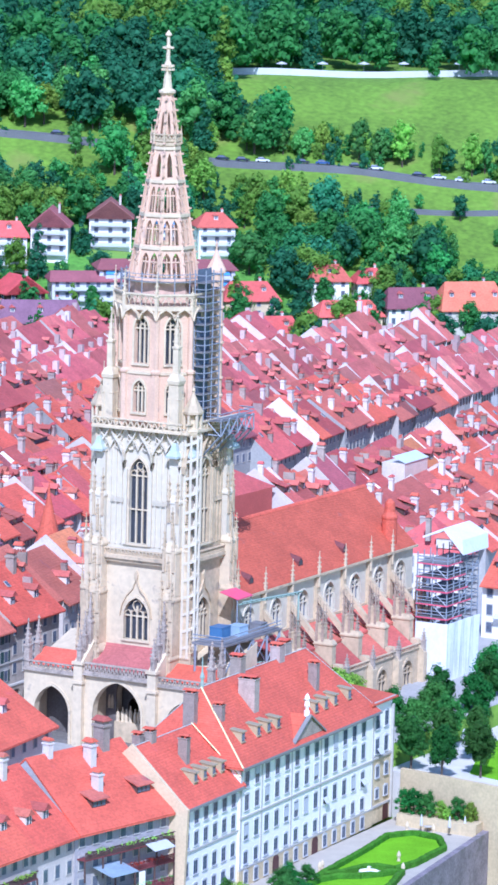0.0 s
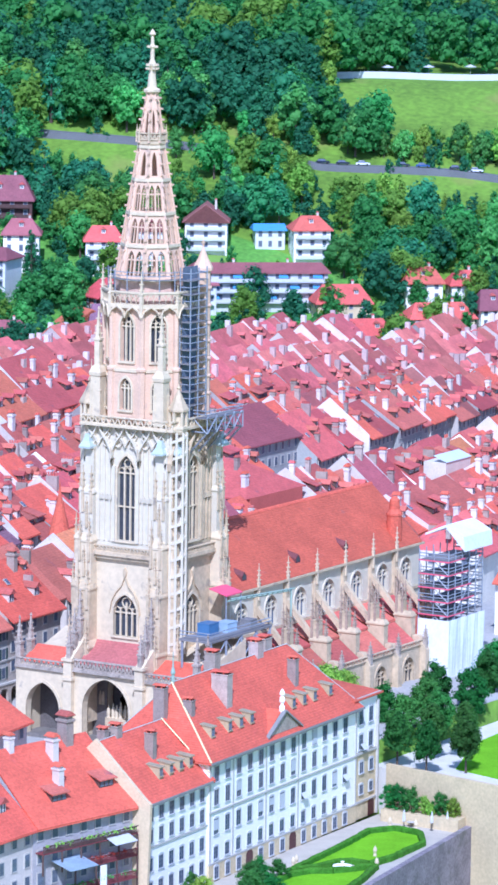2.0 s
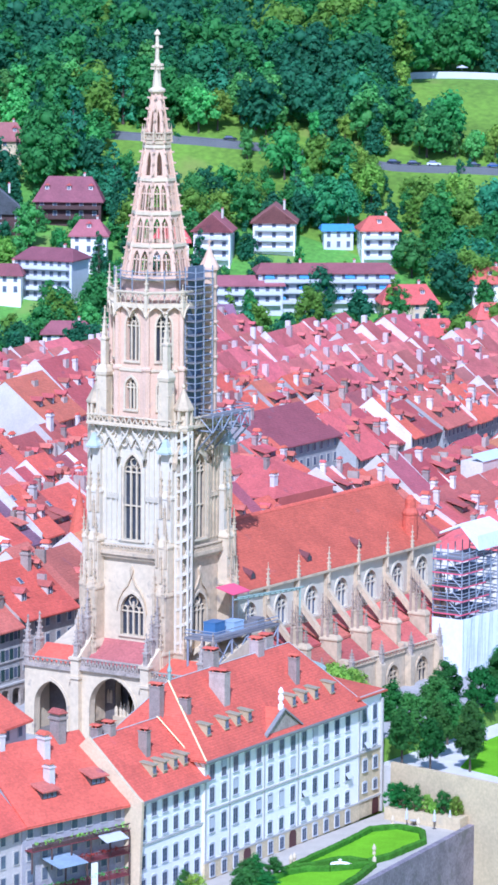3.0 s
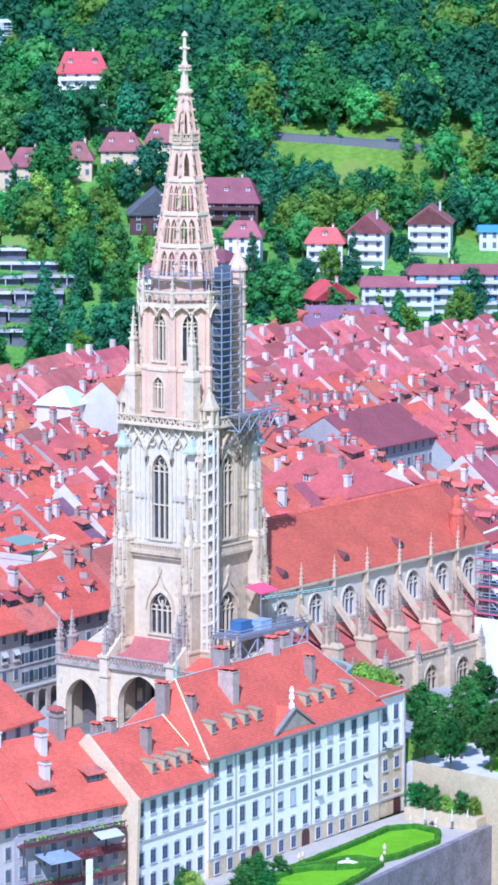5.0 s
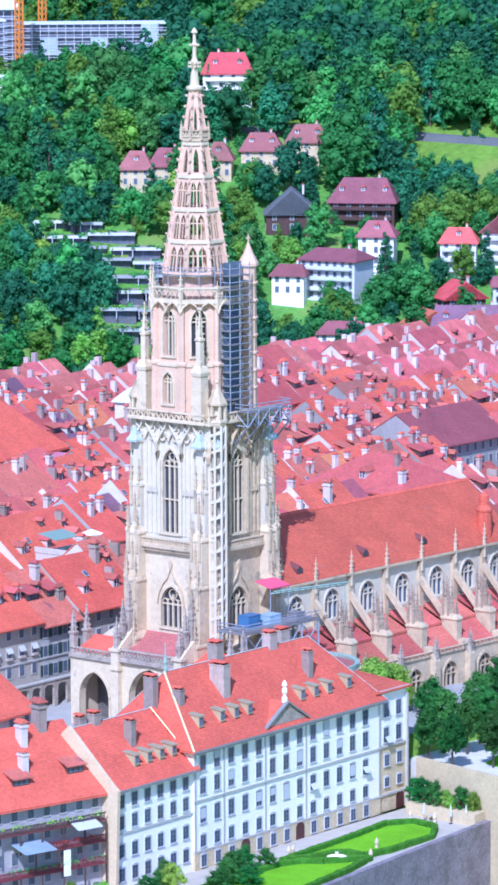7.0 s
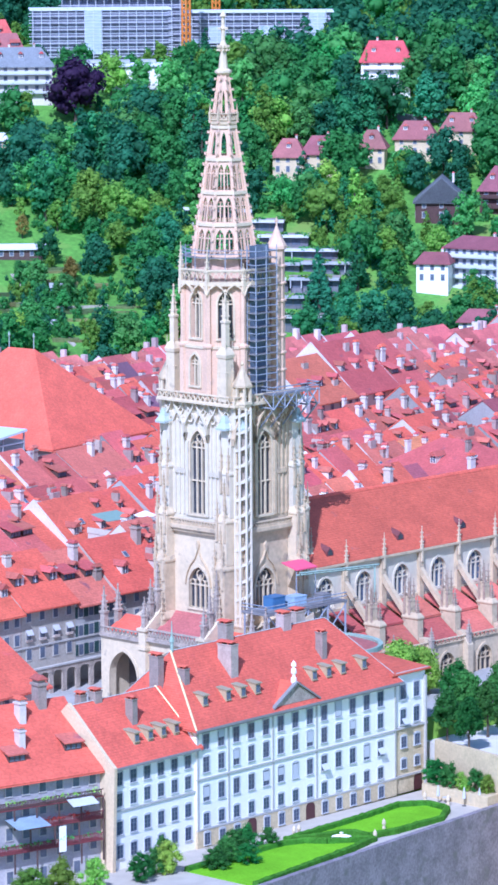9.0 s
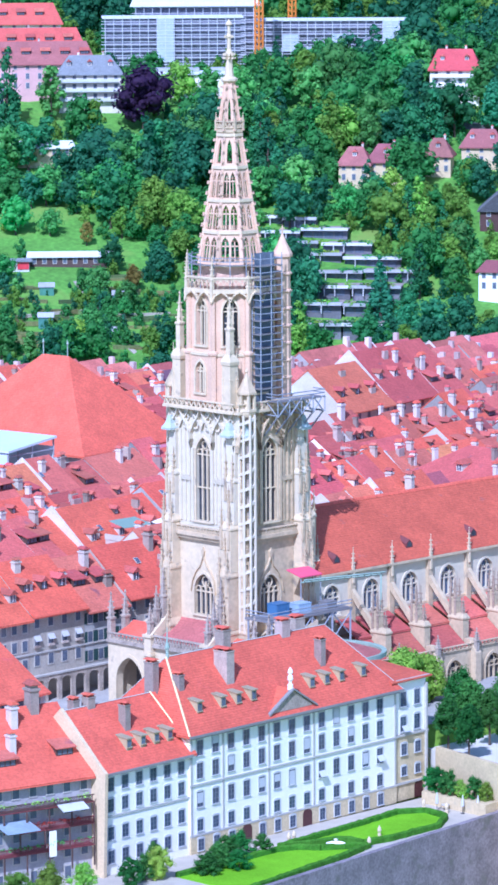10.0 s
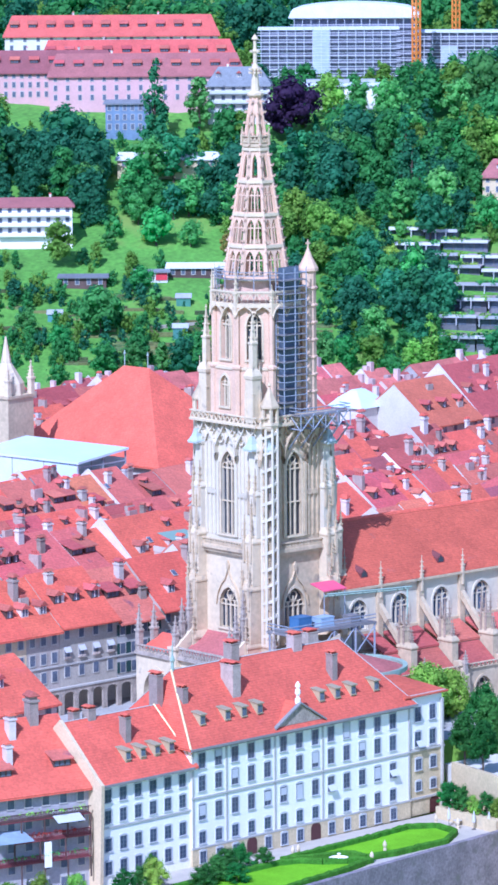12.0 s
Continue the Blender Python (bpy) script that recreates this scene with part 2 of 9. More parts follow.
# ---------------------------------------------------------------- trees
def leaf_material(name, base, spread=0.22, hue=0.02):
    m = material(name, base, 0.6, 0.30, 0.35, 2.5, per_island=spread, hue=0.0)
    n, l = m.node_tree.nodes, m.node_tree.links
    bs = n["Principled BSDF"]
    src = bs.inputs["Base Color"].links[0].from_socket
    info = n.new("ShaderNodeObjectInfo")
    r = n.new("ShaderNodeMapRange")
    r.inputs["To Min"].default_value = 0.5 - hue
    r.inputs["To Max"].default_value = 0.5 + hue
    l.new(info.outputs["Random"], r.inputs["Value"])
    wn2 = n.new("ShaderNodeTexWhiteNoise")
    wn2.noise_dimensions = "1D"
    l.new(info.outputs["Random"], wn2.inputs["W"])
    r2 = n.new("ShaderNodeMapRange")
    r2.inputs["To Min"].default_value = 0.6
    r2.inputs["To Max"].default_value = 1.35
    l.new(wn2.outputs["Value"], r2.inputs["Value"])
    hs = n.new("ShaderNodeHueSaturation")
    l.new(src, hs.inputs["Color"])
    l.new(r.outputs["Result"], hs.inputs["Hue"])
    l.new(r2.outputs["Result"], hs.inputs["Value"])
    l.new(hs.outputs["Color"], bs.inputs["Base Color"])
    # leaf clusters as relief, at two sizes
    geo = n.new("ShaderNodeNewGeometry")
    clump = n.new("ShaderNodeTexNoise")
    clump.inputs["Scale"].default_value = 1.5
    clump.inputs["Detail"].default_value = 6.0
    clump.inputs["Roughness"].default_value = 0.7
    l.new(geo.outputs["Position"], clump.inputs["Vector"])
    bump = n.new("ShaderNodeBump")
    bump.inputs["Strength"].default_value = 0.25
    bump.inputs["Distance"].default_value = 0.6
    l.new(clump.outputs["Fac"], bump.inputs["Height"])
    l.new(bump.outputs["Normal"], bs.inputs["Normal"])
    bs.inputs["Specular IOR Level"].default_value = 0.15
    # light that passes through the leaves
    thin = n.new("ShaderNodeBsdfTranslucent")
    l.new(hs.outputs["Color"], thin.inputs["Color"])
    l.new(bump.outputs["Normal"], thin.inputs["Normal"])
    both = n.new("ShaderNodeMixShader")
    both.inputs["Fac"].default_value = 0.48
    l.new(bs.outputs["BSDF"], both.inputs[1])
    l.new(thin.outputs["BSDF"], both.inputs[2])
    l.new(both.outputs["Shader"], n["Material Output"].inputs["Surface"])
    return m


M_LEAF = leaf_material("foliage", (0.17, 0.46, 0.11))
M_LEAF_LIGHT = leaf_material("light_foliage", (0.34, 0.54, 0.075))
# bluer than the other greens: distance haze is put into this colour
M_LEAF_DARK = leaf_material("dark_foliage", (0.09, 0.305, 0.125))
M_LEAF_PURPLE = leaf_material("copper_beech_foliage", (0.06, 0.03, 0.08))
M_LEAF_GOLD = leaf_material("golden_foliage", (0.26, 0.22, 0.05))
M_BARK = material("bark", (0.10, 0.075, 0.055), 0.95, 0.3, 0.8, 5.0, 0.3)


def leaf_cards(rg, centres, sizes, per, leaf):
    """Small leaf sprays spread through the outer shell of round masses; returns verts and faces."""
    verts, faces = [], []
    for (cx, cy, cz), s in zip(centres, sizes):
        for _ in range(per):
            u, a = rg.uniform(-0.6, 1), rg.uniform(0, 2 * math.pi)
            q = math.sqrt(1 - u * u)
            d = Vector((q * math.cos(a), q * math.sin(a), u))
            p = Vector((cx, cy, cz)) + d * s * rg.uniform(0.62, 1.12)
            nrm = (d + Vector((rg.uniform(-0.5, 0.5), rg.uniform(-0.5, 0.5), rg.uniform(-0.1, 0.7)))).normalized()
            t = nrm.orthogonal().normalized()
            b = nrm.cross(t)
            ang = rg.uniform(0, 6.28)
            t, b = t * math.cos(ang) + b * math.sin(ang), b * math.cos(ang) - t * math.sin(ang)
            w = leaf * rg.uniform(0.55, 1.3)
            i = len(verts)
            verts += [tuple(p - t * w - b * w * 0.5), tuple(p + t * w - b * w * 0.6), tuple(p + b * w * 1.1 + nrm * w * 0.3)]
            faces.append((i, i + 1, i + 2))
    return verts, faces


def lump(rg, c, s, verts, faces):
    """A rough inner mass so that a crown is dense."""
    bm = bmesh.new()
    bmesh.ops.create_icosphere(bm, subdivisions=1, radius=1.0)
    i = len(verts)
    for v in bm.verts:
        k = 1 + 0.28 * noise.noise(Vector(v.co) * 1.7 + Vector((c[0] * 3.1, c[1] * 1.7, c[2])))
        verts.append((c[0] + v.co.x * s * k, c[1] + v.co.y * s * k, c[2] + v.co.z * s * k * 0.9))
    for f in bm.faces:
        faces.append(tuple(i + v.index for v in f.verts))
    bm.free()


def crown_data(seed, kind, low=False):
    """Crown of a tree of unit height 1 (scaled when placed); built at 10 m."""
    rg = random.Random(seed)
    verts, faces = [], []
    cs, ss = [], []
    if kind == "conifer":
        n = 9
        for k in range(n):
            z = 1.2 + 8.6 * k / (n - 1)
            r = 2.5 * (1 - k / (n - 0.2)) ** 0.9 + 0.1
            for j in range(max(1, int(7 * r / 2.4))):
                a = rg.uniform(0, 6.28)
                cs.append((r * 0.6 * math.cos(a), r * 0.6 * math.sin(a), z + rg.uniform(-0.4, 0.4)))
                ss.append(0.35 + r * 0.32)
        core, per, leaf = 0.5, (12 if low else 18), (0.40 if low else 0.33)
    else:
        wide = {"round": 3.6, "tall": 2.3, "wide": 4.6, "bush": 5.2, "leafy": 3.7, "shrub": 5.2}[kind]
        foot = {"round": 2.4, "tall": 1.6, "wide": 2.6, "bush": 0.6, "leafy": 3.0, "shrub": 0.6}[kind]
        n = {"round": 19, "tall": 16, "wide": 22, "bush": 9, "leafy": 40, "shrub": 36}[kind]
        for k in range(n):
            f = (k + 0.5) / n
            z = foot + (9.0 - foot) * f
            env = wide * math.sin(math.pi * min(0.97, 0.16 + 0.80 * f)) ** 0.75
            a = k * 2.4 + rg.uniform(-0.5, 0.5)
            rr = env * rg.uniform(0.30, 0.80)
            cs.append((rr * math.cos(a), rr * math.sin(a), z + rg.uniform(-0.5, 0.5)))
            ss.append(rg.uniform(0.8, 1.9) * (wide / 3.8) * (0.72 if n > 30 else (1.35 if kind == "bush" else 1.0)))
        cs.append((0, 0, 5.2))
        ss.append(wide * 0.62)
        core = 0.62
        per, leaf = {"bush": (20, 0.62), "leafy": (90, 0.2), "shrub": (90, 0.2)}.get(kind, (24, 0.48) if low else (46, 0.36))
    for c, s in zip(cs, ss):
        lump(rg, c, s * core, verts, faces)
    v, f = leaf_cards(rg, cs, ss, per, leaf)
    i = len(verts)
    verts += v
    faces += [tuple(i + q for q in t) for t in f]
    return verts, faces


def mesh_of(name, verts, faces, mat):
    me = bpy.data.meshes.new(name)
    me.from_pydata(verts, [], faces)
    me.materials.append(mat)
    me.polygons.foreach_set("use_smooth", [True] * len(faces))
    return me


def trunk_mesh(seed):
    rg = random.Random(seed)
    bm = bmesh.new()
    turned(bm, 0, 0, [(0.34, -0.6), (0.24, 0.6), (0.2, 2.6), (0.12, 5.5), (0.04, 7.8)], 7)
    for k in range(5):
        a = k * 1.3 + rg.uniform(-0.3, 0.3)
        z0 = 2.3 + 0.6 * k
        ln = rg.uniform(1.6, 2.6)
        rings = []
        for f, r in ((0, 0.11), (0.5, 0.075), (1, 0.03)):
            rings.append(ngon(math.cos(a) * ln * f, math.sin(a) * ln * f, z0 + ln * f * 0.8, r, 5))
        ring_stack(bm, rings)
    me = bpy.data.meshes.new("trunk")
    bm.to_mesh(me)
    bm.free()
    me.materials.append(M_BARK)
    return me


TRUNKS = [trunk_mesh(s) for s in (1, 2)]
CROWN_VERTS = {}
CROWNS = {}
for kind, count in (("round", 4), ("tall", 2), ("wide", 3), ("conifer", 3), ("bush", 2), ("leafy", 3), ("shrub", 3)):
    CROWN_VERTS[kind] = [crown_data(40 + 7 * i + len(kind), kind) for i in range(count)]
CROWN_LOW = {kind: [crown_data(140 + 7 * i + len(kind), kind, True) for i in range(3)] for kind in ("round", "tall", "wide", "conifer")}
# garden green, without the blue that stands for haze on the hill
M_LEAF_NEAR = leaf_material("garden_foliage", (0.085, 0.255, 0.052))
LEAFS = {"near": M_LEAF_NEAR, "green": M_LEAF, "light": M_LEAF_LIGHT, "dark": M_LEAF_DARK, "purple": M_LEAF_PURPLE, "gold": M_LEAF_GOLD}
TREE_LABELS = {"green": "broad green leafy tree", "light": "yellowish green leafy tree", "dark": "dark green dense tree", "purple": "dark purple copper beech tree", "gold": "golden yellow leafy tree"}
tree_rnd = random.Random(5)


def crown_mesh(kind, i, tone):
    key = (kind, i, tone)
    if key not in CROWNS:
        CROWNS[key] = mesh_of("crown", *CROWN_VERTS[kind][i], LEAFS[tone])
    return CROWNS[key]


def tree(x, y, z, height, kind="round", tone="green", group="trees on the hillside", where="growing on the hillside", width=1.0):
    i = tree_rnd.randrange(len(CROWN_VERTS[kind]))
    s = height / 10.0
    nm, cat = ("conifer", "conifer tree") if kind == "conifer" else (("bush", "bush") if kind in ("bush", "shrub") else ("tree", "tree"))
    lab = ("dark green conifer " if kind == "conifer" else (TREE_LABELS[tone].replace("tree", "bush") + " " if kind in ("bush", "shrub") else TREE_LABELS[tone] + " ")) + where
    e = thing(nm, lab, cat, group, at=(x, y, z))
    m = Matrix.Rotation(tree_rnd.uniform(0, 6.28), 4, "Z") @ Matrix.Diagonal((s * width, s * width, s, 1))
    for part_name, me in (("trunk", TRUNKS[i % 2]), ("crown", crown_mesh(kind, i, "near" if tone == "green" and kind in ("leafy", "shrub") else tone))):
        o = bpy.data.objects.new(part_name, me)
        scene.collection.objects.link(o)
        o.parent = e
        o.matrix_basis = m
    return e

# ---------------------------------------------------------------- ground
RHO = [0, 330, 450, 560, 700, 800, 815, 870, 890, 925, 1080, 1200, 1600, 5000]
RZ = [0, 0, -1, -4, -11, -17, -18, -18, -17, -6, 47, 50, 56, 140]


def ground_z(x, y):
    z = float(np.interp(math.hypot(x + 200, y + 300), RHO, RZ))
    if y < -36:
        z = min(z, float(np.interp(-y, [36, 40.5, 62, 66, 200], [-1, -25, -28, -32, -45])))
    if -36 < y < 36 and x < 10:
        z -= 2.4
    if y < -33 and x < -64:
        z = min(z, float(np.interp(-y, [33, 36, 62], [-1, -24, -28])))
    return z


def build_ground():
    xs = sorted(set([-4900, -3500, -2200, -1400, -1000] + list(range(-700, 1400, 14)) + [1500, 1700, 2000, 2500, 3200, 4000, 4900]))
    ys = sorted(set([-4900, -3500, -2200, -1400, -1000, -36, -38.2, -40.5, -62, -66] + list(range(-700, 1400, 14)) + [1500, 1700, 2000, 2500, 3200, 4000, 4900]))
    verts, faces, mats = [], [], []
    for y in ys:
        for x in xs:
            verts.append((x, y, ground_z(x, y) + (1.5 * noise.noise((x * 0.02, y * 0.02, 0)) if math.hypot(x + 200, y + 300) > 930 else 0.0)))
    nx = len(xs)
    for j in range(len(ys) - 1):
        for i in range(nx - 1):
            a = j * nx + i
            faces.append((a, a + 1, a + nx + 1, a + nx))
            cx, cy = (xs[i] + xs[i + 1]) / 2, (ys[j] + ys[j + 1]) / 2
            rho = math.hypot(cx + 200, cy + 300)
            mats.append(0 if rho < 805 and cy > -36 and cx > -400 else (2 if cx < 540 and cy > 200 else 1))
    me = bpy.data.meshes.new("ground")
    me.from_pydata(verts, [], faces)
    me.materials.append(M_GROUND)
    me.materials.append(M_GRASS)
    me.materials.append(M_GARDEN)
    me.polygons.foreach_set("material_index", mats)
    me.polygons.foreach_set("use_smooth", [True] * len(mats))
    return tagged(new("ground", me), "paved old town ground and green valley slopes", "ground", kind="structure")


build_ground()

# ---------------------------------------------------------------- church
church = thing("church", "pale sandstone gothic minster with tall openwork spire", "church")


def west(x, d=1.0):
    """Maps a wall seen from the west: u to the south, v up, w inwards."""
    return lambda u, v, w: (x + w * d, -u, v)


def south(y, d=1.0):
    return lambda u, v, w: (u, y + w * d, v)


def facing(angle, dist, d=1.0, cx=0.0, cy=0.0):
    """A wall that faces the given direction at a distance from a centre."""
    c, s = math.cos(angle), math.sin(angle)
    return lambda u, v, w: (cx + c * (dist - w * d) - s * u, cy + s * (dist - w * d) + c * u, v)


def gothic_window(parent, frm, c, half, sill, spring, apex, lights=3, glass=M_LEAD, stone=M_STONE_PALE, depth=0.55):
    """Glass, mullions, tracery and a moulded surround, in the wall that frm maps (w in metres inwards)."""
    bm = bmesh.new()
    o = pointed(half - 0.02, spring, apex - 0.03, 5, sill)
    bm.faces.new([bm.verts.new(frm(c + u, v, depth)) for u, v in o])
    win = part("window", bm, glass, parent)
    bm = bmesh.new()
    mw = 0.11
    for i in range(1, lights):
        u = c - half + 2 * half * i / lights
        top = spring + (apex - spring) * (1 - abs(u - c) / half) * 0.55
        extruded(bm, [(u - mw, sill), (u + mw, sill), (u + mw, top), (u - mw, top)], lambda a, b, w: frm(a, b, 0.2 + 0.3 * w))
    nt = max(1, int((spring - sill) / 3.6))
    for k in range(1, nt + 1):
        v = sill + (spring - sill) * k / nt
        extruded(bm, [(c - half, v - 0.09), (c + half, v - 0.09), (c + half, v + 0.09), (c - half, v + 0.09)], lambda a, b, w: frm(a, b, 0.22 + 0.25 * w))
    # tracery arches over the lights
    lw = half / lights
    for i in range(lights):
        u = c - half + lw * (2 * i + 1)
        arc = pointed(lw, spring, spring + lw * 1.5, 3, spring)
        for (p, q) in zip(arc[1:-1], arc[2:-1]):
            dx, dz = q[0] - p[0], q[1] - p[1]
            ln = math.hypot(dx, dz) or 1
            nx, nz = -dz / ln * 0.08, dx / ln * 0.08
            extruded(bm, [(u + p[0], p[1]), (u + q[0], q[1]), (u + q[0] + nx, q[1] + nz), (u + p[0] + nx, p[1] + nz)], lambda a, b, w: frm(a, b, 0.22 + 0.25 * w))
    rz = spring + (apex - spring) * 0.56
    rr = half * 0.34
    for k in range(8):
        a0, a1 = k * math.pi / 4, (k + 1) * math.pi / 4
        pts = [(c + r * math.cos(a), rz + r * math.sin(a)) for r, a in ((rr, a0), (rr, a1), (rr + 0.12, a1), (rr + 0.12, a0))]
        extruded(bm, pts, lambda a, b, w: frm(a, b, 0.22 + 0.25 * w))
    part("tracery", fix(bm), stone, win)
    bm = bmesh.new()
    inner, outer = pointed(half, spring, apex, 5, sill), pointed(half + 0.28, spring, apex + 0.42, 5, sill)
    for i in range(len(inner) - 1):
        extruded(bm, [(c + inner[i][0], inner[i][1]), (c + inner[i + 1][0], inner[i + 1][1]), (c + outer[i + 1][0], outer[i + 1][1]), (c + outer[i][0], outer[i][1])],
                 lambda a, b, w: frm(a, b, -0.16 + 0.2 * w))
    extruded(bm, [(c - half - 0.3, sill - 0.3), (c + half + 0.3, sill - 0.3), (c + half + 0.3, sill), (c - half - 0.3, sill)], lambda a, b, w: frm(a, b, -0.28 + 0.4 * w))
    part("window_frame", fix(bm), stone, win)
    return win


def pinnacle(bm, x, y, z0, z1, r, mi=0, crockets=True):
    """A square shaft with a gabled cap, a tapering spirelet with crockets and a finial."""
    t = math.pi / 4
    zc = z0 + (z1 - z0) * 0.45
    turned(bm, x, y, [(r, z0), (r, zc), (r * 1.28, zc), (r * 1.28, zc + r * 0.5), (r * 0.8, zc + r * 0.6), (r * 0.12, z1 - r * 0.7)], 4, t, mi)
    turned(bm, x, y, [(r * 0.1, z1 - r * 0.9), (r * 0.42, z1 - r * 0.55), (r * 0.12, z1 - r * 0.3), (r * 0.25, z1 - r * 0.1), (0.02, z1)], 4, 0, mi)
    if crockets:
        n = 3
        for k in range(n):
            f = (k + 0.6) / (n + 0.8)
            z = zc + r * 0.6 + (z1 - zc - r * 1.4) * f
            rr = r * 0.8 * (1 - f) + r * 0.12
            for a in range(4):
                ca, sa_ = math.cos(t + a * math.pi / 2), math.sin(t + a * math.pi / 2)
                px, py = x + ca * (rr + 0.06), y + sa_ * (rr + 0.06)
                s = 0.06 + 0.05 * r
                box(bm, px - s, px + s, py - s, py + s, z - s, z + s, mi)


def parapet(bm, frm, u0, u1, v0, h, step=0.9, mi=0):
    """A pierced stone parapet: plinth, rail and slanting tracery bars."""
    th = 0.3
    q = lambda a, b, w: frm(a, b, w * th)
    extruded(bm, [(u0, v0), (u1, v0), (u1, v0 + h * 0.14), (u0, v0 + h * 0.14)], q, mi)
    extruded(bm, [(u0, v0 + h * 0.84), (u1, v0 + h * 0.84), (u1, v0 + h), (u0, v0 + h)], lambda a, b, w: frm(a, b, -0.06 + w * (th + 0.12)), mi)
    n = max(2, int(round((u1 - u0) / step)))
    for k in range(n):
        a, b = u0 + (u1 - u0) * k / n, u0 + (u1 - u0) * (k + 1) / n
        m = (a + b) / 2
        for p, r in ((a, m), (b, m)):
            d = 0.09 if r > p else -0.09
            extruded(bm, [(p, v0 + h * 0.12), (p + 2 * d, v0 + h * 0.12), (r + d, v0 + h * 0.86), (r - d, v0 + h * 0.86)], lambda u, v, w: frm(u, v, 0.06 + w * 0.16), mi)
    fix(bm)


def shifted(frm, d):
    return lambda u, v, w: frm(u, v, w + d)


# near-black stone: the shade inside the porch is put into this colour
M_PORCHSHADE = material("sooty_sandstone", (0.15, 0.13, 0.12), 0.9, 0.3, 0.5, 3.0, 0.2)
M_PORCHFLOOR = material("porch_flagstones", (0.20, 0.18, 0.16), 0.9, 0.25, 0.6, 3.0, 0.1)
# -- tower shaft, with the openings of its windows through the four walls
TX, TY, TE = -5.8, 7.2, 7.9
LOW = (0.0, pointed(2.0, 16.2, 18.9, 5, 12.8))
BIG = (0.0, pointed(1.5, 36.6, 39.2, 5, 26.8))
DOORWAY = (0.0, pointed(2.9, 4.6, 8.6, 6, -0.4))
# west walls paler, the others browner: sunlit and shaded sides put into the stone
for v0, v1, hole, stone in ((-0.4, 11.0, DOORWAY, M_STONE_PALE), (11.0, 25.2, LOW, M_STONE_PALE), (25.2, 44.0, BIG, M_STONE_WHITE)):
    bm = bmesh.new()
    wall_with_holes(bm, -TY, TY, v0, v1, [hole], west(TX, 1.4))
    part("west_wall", weld(bm), stone, church)
    bm = bmesh.new()
    if v0 < 0:
        box(bm, TX + 1.4, TE - 1.4, -TY, -TY + 1.4, v0, v1)
    else:
        wall_with_holes(bm, TX + 1.4, TE - 1.4, v0, v1, [(0.7, hole[1])], south(-TY, 1.4))
    box(bm, TE - 1.4, TE, -TY, TY, v0, v1)
    box(bm, TX + 1.4, TE - 1.4, TY - 1.4, TY, v0, v1)
    if v0 > 20:
        box(bm, TX + 1.4, TE - 1.4, -TY + 1.4, TY - 1.4, 43.4, 43.95)
    part("tower_wall", weld(bm), M_STONE, church)
FW = lambda u, v, w: (TX + w, -u, v)
FS = lambda u, v, w: (u + 0.7, -TY + w, v)
gothic_window(church, FW, 0, 2.0, 12.8, 16.2, 18.9, 4, stone=M_STONE_PALE)
gothic_window(church, FW, 0, 1.5, 26.8, 36.6, 39.2, 3)
gothic_window(church, FS, 0, 2.0, 12.8, 16.2, 18.9, 4)
gothic_window(church, FS, 0, 1.5, 26.8, 36.6, 39.2, 3)

